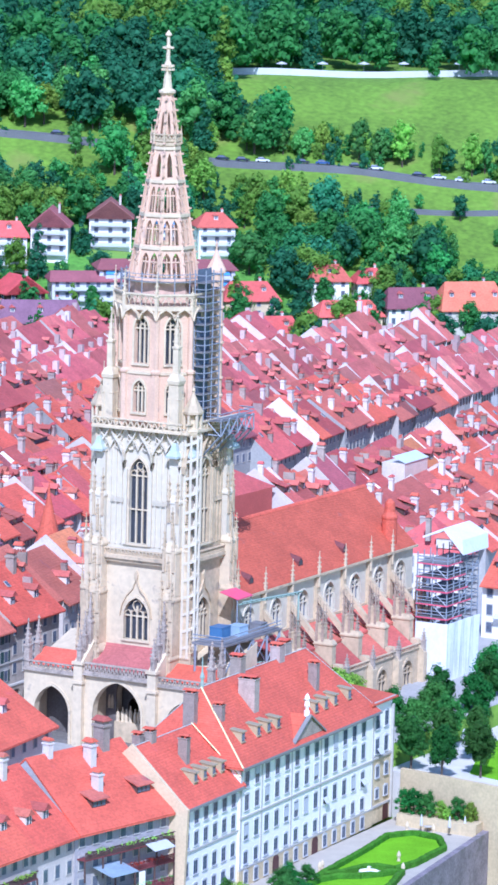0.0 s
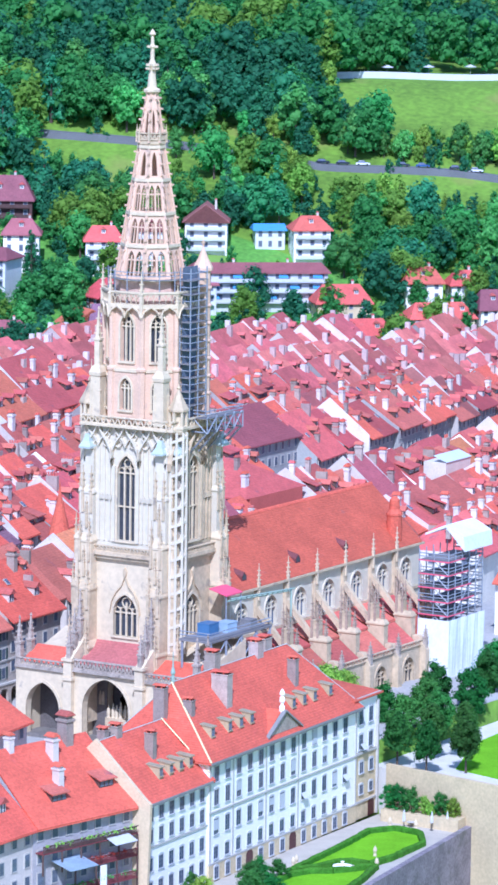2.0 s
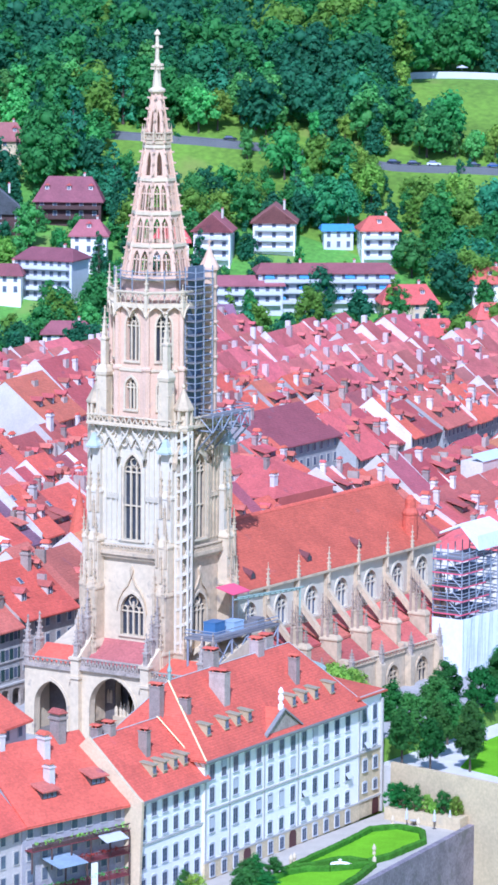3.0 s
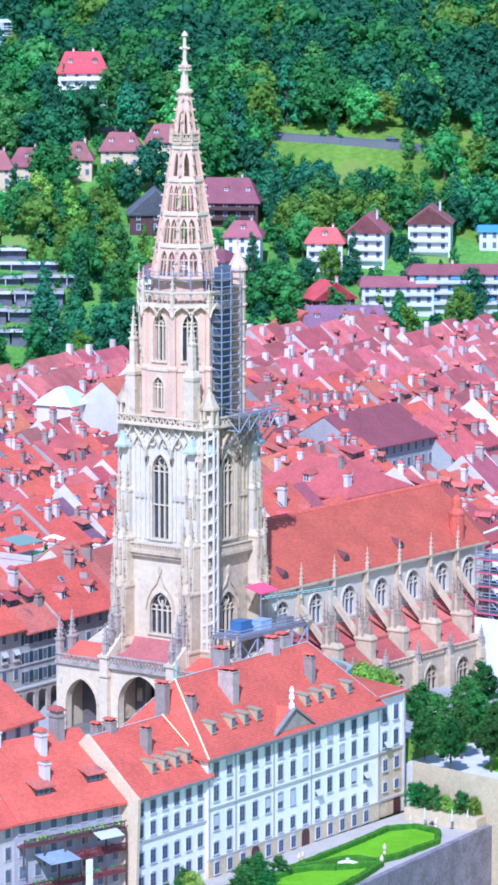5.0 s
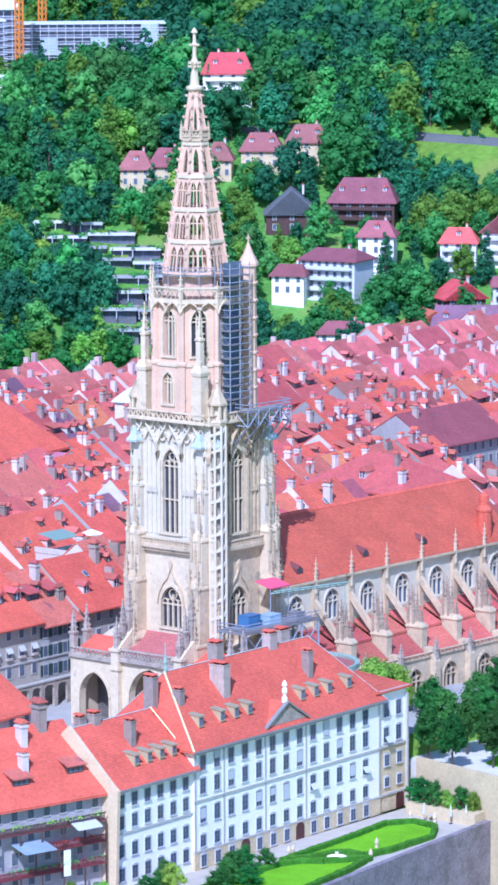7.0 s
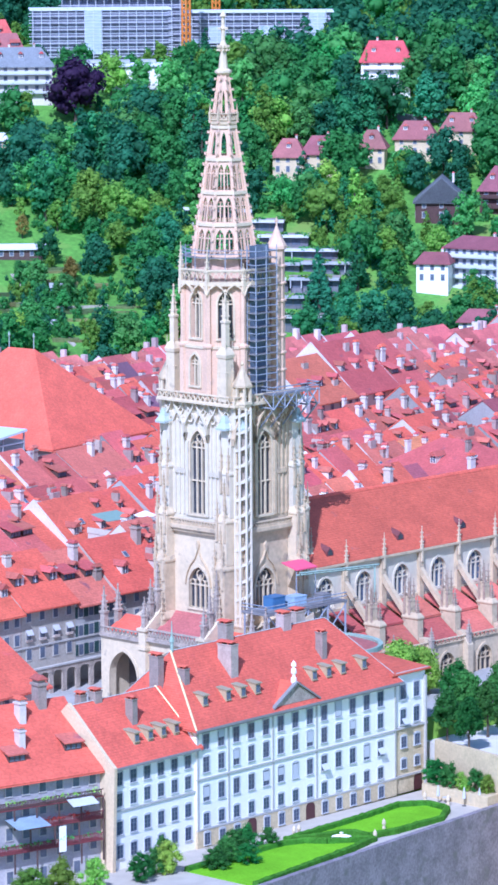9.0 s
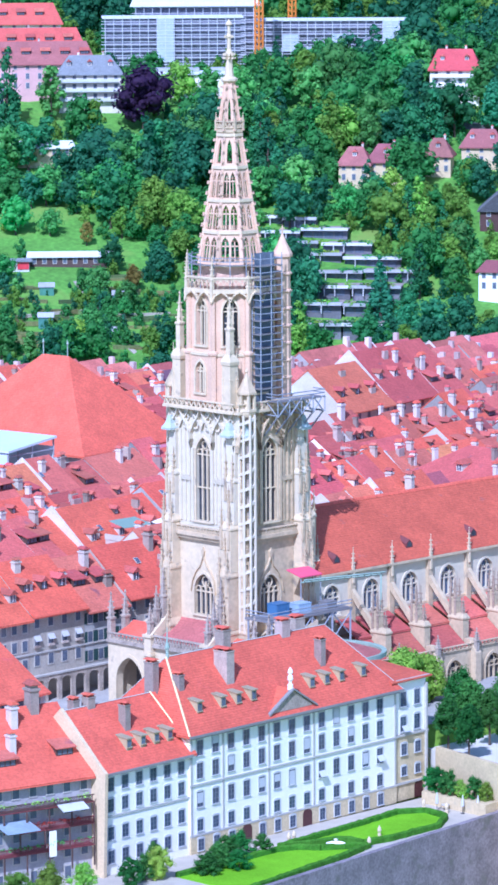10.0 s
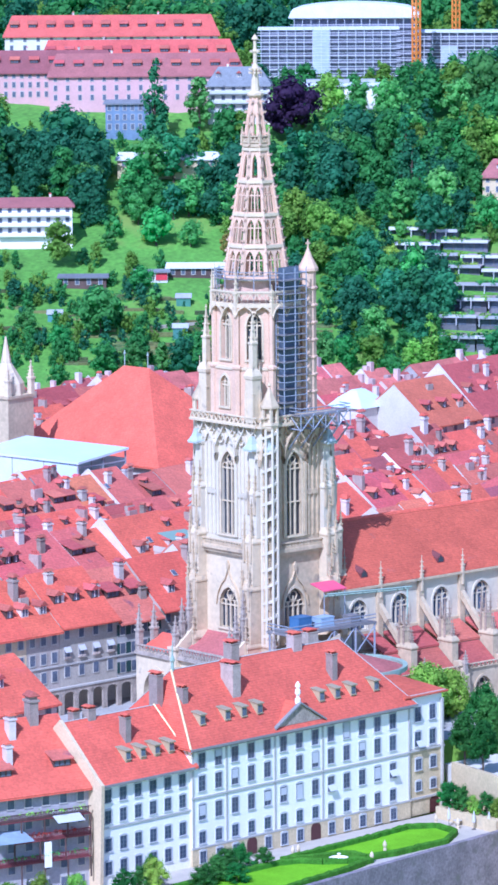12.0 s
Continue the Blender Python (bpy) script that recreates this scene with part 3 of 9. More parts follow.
# -- ogee hood and blind tracery strips on the upper stage
for nm, F in (("west", FW), ("south", FS)):
    bm = bmesh.new()
    for u in (-4.6, -3.7, -2.8, 2.8, 3.7, 4.6):
        extruded(bm, [(u - 0.13, 26.6), (u + 0.13, 26.6), (u + 0.13, 40.2), (u - 0.13, 40.2)], lambda a, b, w: F(a, b, -0.22 + 0.24 * w))
    for u in (-2.05, 2.05):
        extruded(bm, [(u - 0.22, 26.6), (u + 0.22, 26.6), (u + 0.22, 37.5), (u - 0.22, 37.5)], lambda a, b, w: F(a, b, -0.35 + 0.37 * w))
    for k in range(10):
        # pierced frieze half-way up
        for s in (-1, 1):
            u = s * (2.5 + 0.22 * k)
            extruded(bm, [(u - 0.07, 32.6), (u + 0.07, 32.6), (u + 0.07, 33.3 + 0.12 * (k % 2)), (u - 0.07, 33.3 + 0.12 * (k % 2))], lambda a, b, w: F(a, b, -0.34 + 0.2 * w))
    # lighter stone west, darker south, standing in for sun and shade
    part("blind_tracery", fix(bm), M_STONE_WHITE if nm == "west" else M_STONE, church)
    bm = bmesh.new()
    # three ogee canopies under the gallery, each with crossing ribs
    for c in (-4.6, 0.0, 4.6):
        for s in (-1, 1):
            pts = [(c + s * 2.3, 38.6), (c + s * 2.1, 40.0), (c + s * 1.4, 41.3), (c + s * 0.6, 42.3), (c, 43.6)]
            for p, q in zip(pts, pts[1:]):
                extruded(bm, [(p[0], p[1] - 0.2), (q[0], q[1] - 0.2), (q[0], q[1] + 0.22), (p[0], p[1] + 0.22)], lambda a, b, w: F(a, b, -0.75 + 0.77 * w))
            pts = [(c + s * 2.3, 43.7), (c + s * 1.5, 42.4), (c + s * 0.5, 41.4), (c, 40.4)]
            for p, q in zip(pts, pts[1:]):
                extruded(bm, [(p[0], p[1] - 0.12), (q[0], q[1] - 0.12), (q[0], q[1] + 0.14), (p[0], p[1] + 0.14)], lambda a, b, w: F(a, b, -0.55 + 0.57 * w))
        for dz, r in ((42.0, 0.55), (40.9, 0.5)):
            for s in (-1, 1):
                for k in range(7):
                    a0, a1 = k * math.pi / 3.5, (k + 1) * math.pi / 3.5
                    pts = [(c + s * 1.25 + rr * math.cos(a), dz + rr * math.sin(a)) for rr, a in ((r, a0), (r, a1), (r + 0.13, a1), (r + 0.13, a0))]
                    extruded(bm, pts, lambda a, b, w: F(a, b, -0.4 + 0.42 * w))
        # corbel under the springing
        for s in (-1, 1):
            u = c + s * 2.3
            extruded(bm, [(u - 0.25, 38.7), (u, 37.6), (u + 0.25, 38.7)], lambda a, b, w: F(a, b, -0.6 + 0.62 * w))
    # same split: the sunlit west side gets the lighter colour
    part("canopy_tracery", fix(bm), M_STONE_WHITE if nm == "west" else M_STONE, church)
    bm = bmesh.new()
    parapet(bm, shifted(F, -1.05), -7.4, 7.4, 43.6, 1.25, 1.0)
    extruded(bm, [(-7.4, 43.3), (7.4, 43.3), (7.4, 43.62), (-7.4, 43.62)], lambda a, b, w: F(a, b, -1.2 + 1.25 * w))
    part("gallery_parapet", fix(bm), M_STONE_PALE, church)
    bm = bmesh.new()
    parapet(bm, shifted(F, -0.8), -5.3, 5.3, 25.0, 0.95, 0.6)
    extruded(bm, [(-5.4, 24.5), (5.4, 24.5), (5.4, 25.02), (-5.4, 25.02)], lambda a, b, w: F(a, b, -0.95 + 1.0 * w))
    extruded(bm, [(-5.2, 24.0), (5.2, 24.0), (5.2, 24.5), (-5.2, 24.5)], lambda a, b, w: F(a, b, -0.6 + 0.65 * w))
    part("balcony", fix(bm), M_STONE, church)
    bm = bmesh.new()
    for s in (-1, 1):
        # ogee gable over the lower window, with finial
        pts = [(s * 2.6, 16.2), (s * 2.3, 17.8), (s * 1.5, 19.3), (s * 0.6, 20.2), (0, 21.6)]
        for p, q in zip(pts, pts[1:]):
            extruded(bm, [(p[0], p[1] - 0.14), (q[0], q[1] - 0.14), (q[0], q[1] + 0.16), (p[0], p[1] + 0.16)], lambda a, b, w: F(a, b, -0.3 + 0.32 * w))
    extruded(bm, [(-0.14, 21.5), (0.14, 21.5), (0.3, 22.3), (0, 22.9), (-0.3, 22.3)], lambda a, b, w: F(a, b, -0.35 + 0.37 * w))
    part("hood_mould", fix(weld(bm)), M_STONE, church)

# -- corner buttresses in four steps with blind niches, gables and pinnacles
def pinnacle_mesh(h, r):
    bm = bmesh.new()
    pinnacle(bm, 0, 0, 0, h, r)
    me = bpy.data.meshes.new("pinnacle")
    bm.to_mesh(me)
    bm.free()
    me.materials.append(M_STONE)
    return me


PIN_BIG, PIN_SMALL = pinnacle_mesh(7.0, 0.30), pinnacle_mesh(4.6, 0.25)


def put(me, name, parent, x, y, z):
    o = bpy.data.objects.new(name, me)
    scene.collection.objects.link(o)
    o.parent = parent
    o.location = (x, y, z)


def corner_buttress(sx, sy):
    x, y = (TX if sx < 0 else TE), sy * TY
    first = None
    for i, (d, full, z0, z1) in enumerate(((2.7, 2.6, 0, 11.5), (2.1, 2.3, 11.5, 20), (1.6, 2.2, 20, 27), (0.85, 2.0, 27, 34), (0.6, 1.9, 34, 40.5))):
        for ax in (0, 1):
            dd = d * (0.62 if ax == 1 and sy < 0 and sx < 0 else (1.5 if ax == 0 and sx > 0 and sy < 0 else 1.0))
            w = full * (0.45 if ax == 1 and sy < 0 and sx < 0 else 1.0)
            if ax == 0:
                a0, a1, b0, b1 = x, x + sx * dd, y - sy * w, y
            else:
                a0, a1, b0, b1 = x - sx * w, x, y, y + sy * dd
            a0, a1, b0, b1 = min(a0, a1), max(a0, a1), min(b0, b1), max(b0, b1)
            bm = bmesh.new()
            q = lambda g, z: [(a0 - g, b0 - g, z), (a1 + g, b0 - g, z), (a1 + g, b1 + g, z), (a0 - g, b1 + g, z)]
            ring_stack(bm, [q(0, z0), q(0, z1 - 0.75), q(0.12, z1 - 0.7), q(0.12, z1 - 0.45), q(-0.25, z1 + 0.45)])
            st = part("buttress_stage", bm, (M_STONE, M_STONE, M_STONE_PALE, M_STONE_WHITE, M_STONE_WHITE)[i], church)
            if i < 4:
                zz = (8.5, 16.5, 23.5, 30.5)[i]
                for k in (0.15, 0.85):
                    px, py = (x + sx * dd, y - sy * w * k) if ax == 0 else (x - sx * w * k, y + sy * dd)
                    put(PIN_BIG, "pinnacle", st, px, py, zz)
                px, py = (x + sx * (dd + 0.1), y - sy * w * 0.5) if ax == 0 else (x - sx * w * 0.5, y + sy * (dd + 0.1))
                put(PIN_SMALL, "pinnacle", st, px, py, zz - 2.2)


for sx, sy in ((-1, -1), (-1, 1), (1, -1), (1, 1)):
    corner_buttress(sx, sy)

M_PATINA = material("pale_patina", (0.50, 0.56, 0.52), 0.6, 0.15, 0.7, 4.0)
# copper-covered offsets where the upper buttresses end
for x, y in ((TX - 0.7, -TY + 1.0), (TX - 0.7, TY - 1.0), (TX + 1.0, -TY - 0.7), (TE - 1.0, -TY - 0.7)):
    bm = bmesh.new()
    turned(bm, x, y, [(1.35, 39.9), (1.4, 40.2), (0.8, 40.9), (0.4, 42.0)], 4, math.pi / 4)
    part("copper_cap", bm, M_PATINA, church, "pale green copper covering")

# -- small turrets at the gallery corners
def gallery_turret(x, y, foot=36.0):
    bm = bmesh.new()
    n = 6
    posts = []
    turned(bm, x, y, [(1.0, foot), (1.3, foot + 0.5), (1.3, 43.6), (1.45, 43.7), (1.45, 44.1)], n)
    for k in range(n):
        a = 2 * math.pi * k / n
        px, py = x + 1.15 * math.cos(a), y + 1.15 * math.sin(a)
        posts.append((px, py))
    turned(bm, x, y, [(0.55, 44.1), (0.55, 46.3)], n)
    t = part("turret", bm, M_STONE_PALE, church)
    for px, py in posts:
        bm = bmesh.new()
        box(bm, px - 0.17, px + 0.17, py - 0.17, py + 0.17, 44.1, 46.3)
        part("post", bm, M_STONE_PALE, t)
    bm = bmesh.new()
    turned(bm, x, y, [(1.5, 46.2), (1.5, 46.5), (0.7, 48.0), (0.12, 49.3), (0.3, 49.5), (0.03, 50.1)], n)
    part("cone", bm, M_STONE, t)


gallery_turret(-4.7, -8.0, 42.9)
# open winding stair below the south-west turret: eight posts, climbing bands, a newel
SX, SY, SR = -4.7, -8.0, 1.25
bm = bmesh.new()
turned(bm, SX, SY, [(0.42, 11.0), (0.42, 43.4)], 8)
open_stair = part("open_stair", bm, M_STONE_GREY, church, "open winding stone stair turret")
for k in range(8):
    a = 2 * math.pi * (k + 0.5) / 8
    bm = bmesh.new()
    turned(bm, SX + SR * math.cos(a), SY + SR * math.sin(a), [(0.2, 11.0), (0.2, 43.2)], 6, a)
    part("post", bm, M_STONE_WHITE, open_stair)
for k in range(8 * 13):
    a0, a1 = 2 * math.pi * (k + 0.5) / 8, 2 * math.pi * (k + 1.5) / 8
    z0, z1 = 11.2 + 2.45 * k / 8, 11.2 + 2.45 * (k + 1) / 8
    bm = bmesh.new()
    rings = []
    for a, z in ((a0, z0), (a1, z1)):
        c_, s_ = math.cos(a), math.sin(a)
        rings.append([(SX + r * c_, SY + r * s_, z + h) for r, h in ((0.35, 0.1), (SR + 0.1, 0.0), (SR + 0.1, 0.42), (0.35, 0.3))])
    ring_stack(bm, rings)
    part("stair_band", fix(bm), M_STONE_WHITE, open_stair)
gallery_turret(-4.8, 7.1)
gallery_turret(7.4, 7.5)

# -- octagon: eight pierced walls, eight corner shafts
OC = 8
for k in range(OC):
    bm = bmesh.new()
    a = math.pi / 4 * k
    for r0, v0, v1, holes in ((6.25, 44.0, 51.6, [(0, pointed(0.98, 49.0, 50.5, 4, 45.9))]), (5.95, 51.6, 60.6, [(0, pointed(1.12, 57.9, 59.8, 4, 52.9))])):
        hw = r0 * math.tan(math.pi / 8)
        wall_with_holes(bm, -hw, hw, v0, v1, holes, lambda u, v, w, a=a, r0=r0: facing(a, r0, 1.0)(u * (1 - 0.165 * w), v, w))
    part("octagon_wall", weld(bm), M_STONE_ROSE, church)
for k in range(OC):
    a = math.pi / 4 * k
    if k in (0, 1, 2):
        continue
    for r0, sill, spring, apex, half in ((6.25, 45.9, 49.0, 50.5, 0.98), (5.95, 52.9, 57.9, 59.8, 1.12)):
        gothic_window(church, facing(a, r0, 1.0), 0, half, sill, spring, apex, 3, depth=0.7)
for k in range(OC):
    a = math.pi / 4 * (k + 0.5)
    bm = bmesh.new()
    turned(bm, 6.6 * math.cos(a), 6.6 * math.sin(a), [(0.62, 44), (0.62, 51.4), (0.8, 51.6), (0.8, 51.9), (0.42, 52.2), (0.42, 60.6), (0.55, 60.8), (0.55, 61.0)], 6, a)
    part("octagon_shaft", bm, M_STONE_ROSE, church)
bm = bmesh.new()
ring_stack(bm, [ngon(0, 0, 51.4, 6.95, 8, math.pi / 8), ngon(0, 0, 51.8, 6.95, 8, math.pi / 8)])
part("string_course", bm, M_STONE_PALE, church)
for k in range(OC):
    bm = bmesh.new()
    a = math.pi / 4 * k
    F = facing(a, 6.55, 1.0)
    hw = 6.55 * math.tan(math.pi / 8)
    extruded(bm, [(-hw, 62.75), (hw, 62.75), (hw, 63.0), (-hw, 63.0)], lambda u, v, w: F(u, v, -0.1 + 0.4 * w))
    for c in [-hw + hw * 0.33 * j for j in range(7)]:
        arc = [(c + 0.95 * math.cos(math.pi * q / 8), 61.2 + 1.62 * math.sin(math.pi * q / 8)) for q in range(9)]
        for p, q in zip(arc, arc[1:]):
            if abs(p[0]) < hw + 0.05 and abs(q[0]) < hw + 0.05:
                extruded(bm, [p, q, (q[0] * 0.99, q[1] - 0.2), (p[0] * 0.99, p[1] - 0.2)], lambda u, v, w: F(u, v, 0.02 + 0.18 * w))
    extruded(bm, [(-hw, 60.6), (hw, 60.6), (hw, 61.2), (-hw, 61.2)], lambda u, v, w: F(u, v, -0.05 + 1.2 * w))
    # hanging arches below the gallery
    for c in (-hw * 0.5, hw * 0.5):
        for s in (-1, 1):
            pts = [(c + s * hw * 0.5, 59.3), (c + s * hw * 0.33, 60.3), (c, 60.9)]
            for p, q in zip(pts, pts[1:]):
                extruded(bm, [(p[0], p[1] - 0.14), (q[0], q[1] - 0.14), (q[0], q[1] + 0.14), (p[0], p[1] + 0.14)], lambda u, v, w: F(u, v, -0.25 + 0.6 * w))
    part("octagon_gallery", fix(bm), M_STONE_PALE, church)
for k in range(OC):
    bm = bmesh.new()
    a = math.pi / 4 * (k + 0.5)
    pinnacle(bm, 6.9 * math.cos(a), 6.9 * math.sin(a), 59.5, 66.3 if k in (2, 3, 4) else 64.0, 0.34)
    part("gallery_pinnacle", bm, M_STONE_PALE, church)

# free-standing pinnacles on the corner piers, tied to the octagon
for px, py in ((-6.0, -5.9), (-5.2, 5.4), (5.6, 5.4)):
    bm = bmesh.new()
    box(bm, px - 0.8, px + 0.8, py - 0.8, py + 0.8, 44, 50.6)
    turned(bm, px, py, [(1.3, 50.4), (1.4, 50.9), (1.0, 51.6), (0.7, 51.9)], 4, math.pi / 4)
    for dx, dy in ((-0.7, -0.7), (0.7, -0.7), (-0.7, 0.7), (0.7, 0.7)):
        pinnacle(bm, px + dx, py + dy, 44.5, 52.8, 0.26, 0, False)
    pinnacle(bm, px, py, 51.5, 60.4, 0.6)
    pinnacle(bm, px + (0.55 if px < 0 else -0.55), py, 50.5, 56.5, 0.3)
    part("free_pinnacle", bm, M_STONE_PALE, church)

# -- spire: drum, ribs with crockets, bands and tiers of pierced tracery
bm = bmesh.new()
ring_stack(bm, [ngon(0, 0, 60.7, 5.4, 8, math.pi / 8), ngon(0, 0, 64.3, 5.05, 8, math.pi / 8)])
part("drum", bm, M_DRUM, church)


def spire_r(z):
    return float(np.interp(z, [64.4, 83.4, 91.2], [4.95, 1.85, 0.72]))


spire = part("spire", (lambda b: (ring_stack(b, [ngon(0, 0, 64.3, 5.2, 8, math.pi / 8), ngon(0, 0, 64.55, 5.2, 8, math.pi / 8)]), b)[1])(bmesh.new()), M_STONE_PALE, church)
tiers = [64.55, 69.3, 73.9, 78.7, 83.4]
for z0, z1 in zip(tiers, tiers[1:]):
    for k in range(8):
        bm = bmesh.new()
        a = math.pi / 4 * k

        def F(u, v, w, a=a):
            r = spire_r(v) * math.cos(math.pi / 8)
            hw = spire_r(v) * math.sin(math.pi / 8)
            return facing(a, r, 0.28)(u * hw * (1 - 0.06 * w), v, w)
        h = z1 - z0
        two = [(c, pointed(0.34, z0 + h * 0.60, z0 + h * 0.86, 3, z0 + h * 0.08)) for c in (-0.42, 0.42)]
        one = [(0.0, pointed(0.42, z0 + h * 0.55, z0 + h * 0.85, 3, z0 + h * 0.12))]
        wall_with_holes(bm, -1, 1, z0, z1, one if z0 > 78 else two, F)
        # slim mullion tracery in each opening
        if z0 < 78:
            for c in (-0.40, 0.40):
                extruded(bm, [(c - 0.04, z0 + h * 0.1), (c + 0.04, z0 + h * 0.1), (c + 0.04, z0 + h * 0.72), (c - 0.04, z0 + h * 0.72)], lambda u, v, w: F(u, v, 0.3 + 0.5 * w))
                extruded(bm, [(c - 0.3, z0 + h * 0.56), (c + 0.3, z0 + h * 0.56), (c + 0.3, z0 + h * 0.60), (c - 0.3, z0 + h * 0.60)], lambda u, v, w: F(u, v, 0.3 + 0.5 * w))
        part("spire_tier", weld(bm), M_STONE_ROSE, spire)
    bm = bmesh.new()
    r = spire_r(z1) + 0.28
    ring_stack(bm, [ngon(0, 0, z1 - 0.25, r, 8, math.pi / 8), ngon(0, 0, z1 + 0.2, r - 0.03, 8, math.pi / 8), ngon(0, 0, z1 + 0.2, r - 0.62, 8, math.pi / 8), ngon(0, 0, z1 - 0.25, r - 0.62, 8, math.pi / 8)], cap=False)
    part("spire_band", fix(bm), M_STONE_PALE, spire)
for k in range(8):
    a = math.pi / 4 * (k + 0.5)
    ca, sa_ = math.cos(a), math.sin(a)
    bm = bmesh.new()
    ring_stack(bm, [ngon((spire_r(z) + 0.02) * ca, (spire_r(z) + 0.02) * sa_, z, 0.30 - 0.006 * (z - 64), 4, a) for z in (64.4, 74, 83.4, 91.2)])
    z = 65.5
    while z < 90.5:
        r = spire_r(z) + 0.36
        box(bm, r * ca - 0.17, r * ca + 0.17, r * sa_ - 0.17, r * sa_ + 0.17, z - 0.13, z + 0.13)
        z += 1.55
    part("rib", bm, M_STONE_ROSE, spire)
bm = bmesh.new()
for z0, z1, rr in ((83.6, 84.2, 2.1), (84.2, 84.5, 2.2)):
    turned(bm, 0, 0, [(rr - 0.3, z0), (rr, z0 + 0.15), (rr, z1)], 8, math.pi / 8)
for k in range(8):
    a = math.pi / 4 * (k + 0.5)
    pinnacle(bm, 2.12 * math.cos(a), 2.12 * math.sin(a), 84.2, 86.6, 0.2, 0, False)
    a = math.pi / 4 * k
    F = facing(a, 2.02)
    parapet(bm, F, -0.85, 0.85, 84.4, 1.0, 0.5)
part("crown_ring", fix(bm), M_STONE, spire)
bm = bmesh.new()
for k in range(8):
    a = math.pi / 4 * k

    def F(u, v, w, a=a):
        return facing(a, spire_r(v) * math.cos(math.pi / 8), 0.2)(u * spire_r(v) * math.sin(math.pi / 8), v, w)
    wall_with_holes(bm, -1, 1, 84.2, 90.9, [(0, pointed(0.36, 87.4, 88.6, 3, 85.0))], F)
part("upper_spire", weld(bm), M_STONE_ROSE, spire)
bm = bmesh.new()
turned(bm, 0, 0, [(0.75, 90.8), (1.25, 91.2), (1.25, 91.5), (0.7, 91.8), (0.45, 94.2), (0.5, 94.4)], 8)
for z, r, s in ((95.0, 0.72, 0.2), (94.5, 0.8, 0.17), (97.6, 0.7, 0.17)):
    for k in range(8 if z < 97 else 4):
        a = 2 * math.pi * k / (8 if z < 97 else 4)
        cr = bmesh.new()
        ring_stack(cr, [[(d * math.cos(a) - w * math.sin(a) * q, d * math.sin(a) + w * math.cos(a) * q, z + h) for q, h in ((-1, -w), (1, -w), (1, w), (-1, w))] for d, w in ((0.2, 0.1), (r - s, 0.1), (r - s * 0.6, s), (r + s, s * 0.8))])
        part("crocket", fix(cr), M_STONE_PALE, spire)
turned(bm, 0, 0, [(0.4, 94.3), (0.55, 95.2), (0.3, 95.8), (0.3, 97.3), (0.45, 97.6), (0.26, 98.0), (0.22, 99.2), (0.5, 99.35), (0.42, 99.6), (0.04, 100.1)], 8)
part("finial", bm, M_STONE_PALE, spire)

# -- stair turret beside the octagon
bm = bmesh.new()
turned(bm, 4.9, -5.9, [(1.25, 44), (1.15, 65.6)], 8)
for z in np.arange(47.5, 65.5, 2.55):
    turned(bm, 4.9, -5.9, [(1.2, z), (1.42, z + 0.1), (1.42, z + 0.3), (1.2, z + 0.45)], 8)
stair = part("stair_turret", bm, M_STONE_ROSE, church)
bm = bmesh.new()
turned(bm, 4.9, -5.9, [(1.5, 65.5), (1.5, 65.9), (0.75, 67.3), (0.14, 68.8), (0.14, 69.6), (0.02, 70.2)], 8)
box(bm, 4.5, 5.3, -5.98, -5.82, 69.4, 69.65)
part("cone", bm, M_STONE_ROSE, stair)

# -- west porch: three arches, parapets, lean-to roofs and side walls
PX = -10.8
bm = bmesh.new()
wall_with_holes(bm, -15.6, 15.6, -2.7, 8.2, [(0, pointed(4.0, 2.6, 7.25, 7, -2.7)), (-10.9, pointed(2.9, 1.8, 5.6, 6, -2.7)), (10.9, pointed(2.9, 1.8, 5.6, 6, -2.7))], west(PX, 1.3))
box(bm, PX + 1.3, TX, -15.6, -14.6, -2.7, 8.2)
box(bm, PX + 1.3, TX, 14.6, 15.6, -2.7, 8.2)
box(bm, TX, TX + 8, 13.6, 15.6, -2.7, 8.2)
box(bm, TX, TX + 8, -15.6, -13.6, -2.7, 8.2)
part("porch_wall", weld(bm), M_STONE_PALE, church)
bm = bmesh.new()
FP = lambda u, v, w: (PX + w, -u, v)
parapet(bm, shifted(FP, -0.45), -5.4, 5.4, 8.3, 1.5, 0.65)
extruded(bm, [(-5.5, 7.9), (5.5, 7.9), (5.5, 8.35), (-5.5, 8.35)], lambda a, b, w: FP(a, b, -0.65 + 0.8 * w))
for s in (-1, 1):
    u0, u1 = sorted((s * 6.6, s * 15.6))
    parapet(bm, shifted(FP, -0.2), u0, u1, 7.9, 1.1, 0.8)
    extruded(bm, [(u0, 7.5), (u1, 7.5), (u1, 7.95), (u0, 7.95)], lambda a, b, w: FP(a, b, -0.4 + 0.6 * w))
part("porch_parapet", fix(bm), M_STONE_GREY, church)
for c, hw, sp, ap in ((0, 4.0, 2.6, 7.25), (-10.9, 2.9, 1.8, 5.6), (10.9, 2.9, 1.8, 5.6)):
    bm = bmesh.new()
    inner, outer = pointed(hw, sp, ap, 7, -2.7), pointed(hw + 0.4, sp, ap + 0.5, 7, -2.7)
    for i in range(len(inner) - 1):
        extruded(bm, [(c + inner[i][0], inner[i][1]), (c + inner[i + 1][0], inner[i + 1][1]), (c + outer[i + 1][0], outer[i + 1][1]), (c + outer[i][0], outer[i][1])], lambda a, b, w: FP(a, b, -0.14 + 0.2 * w))
    part("porch_archivolt", fix(weld(bm)), M_STONE_PALE, church)
bm = bmesh.new()
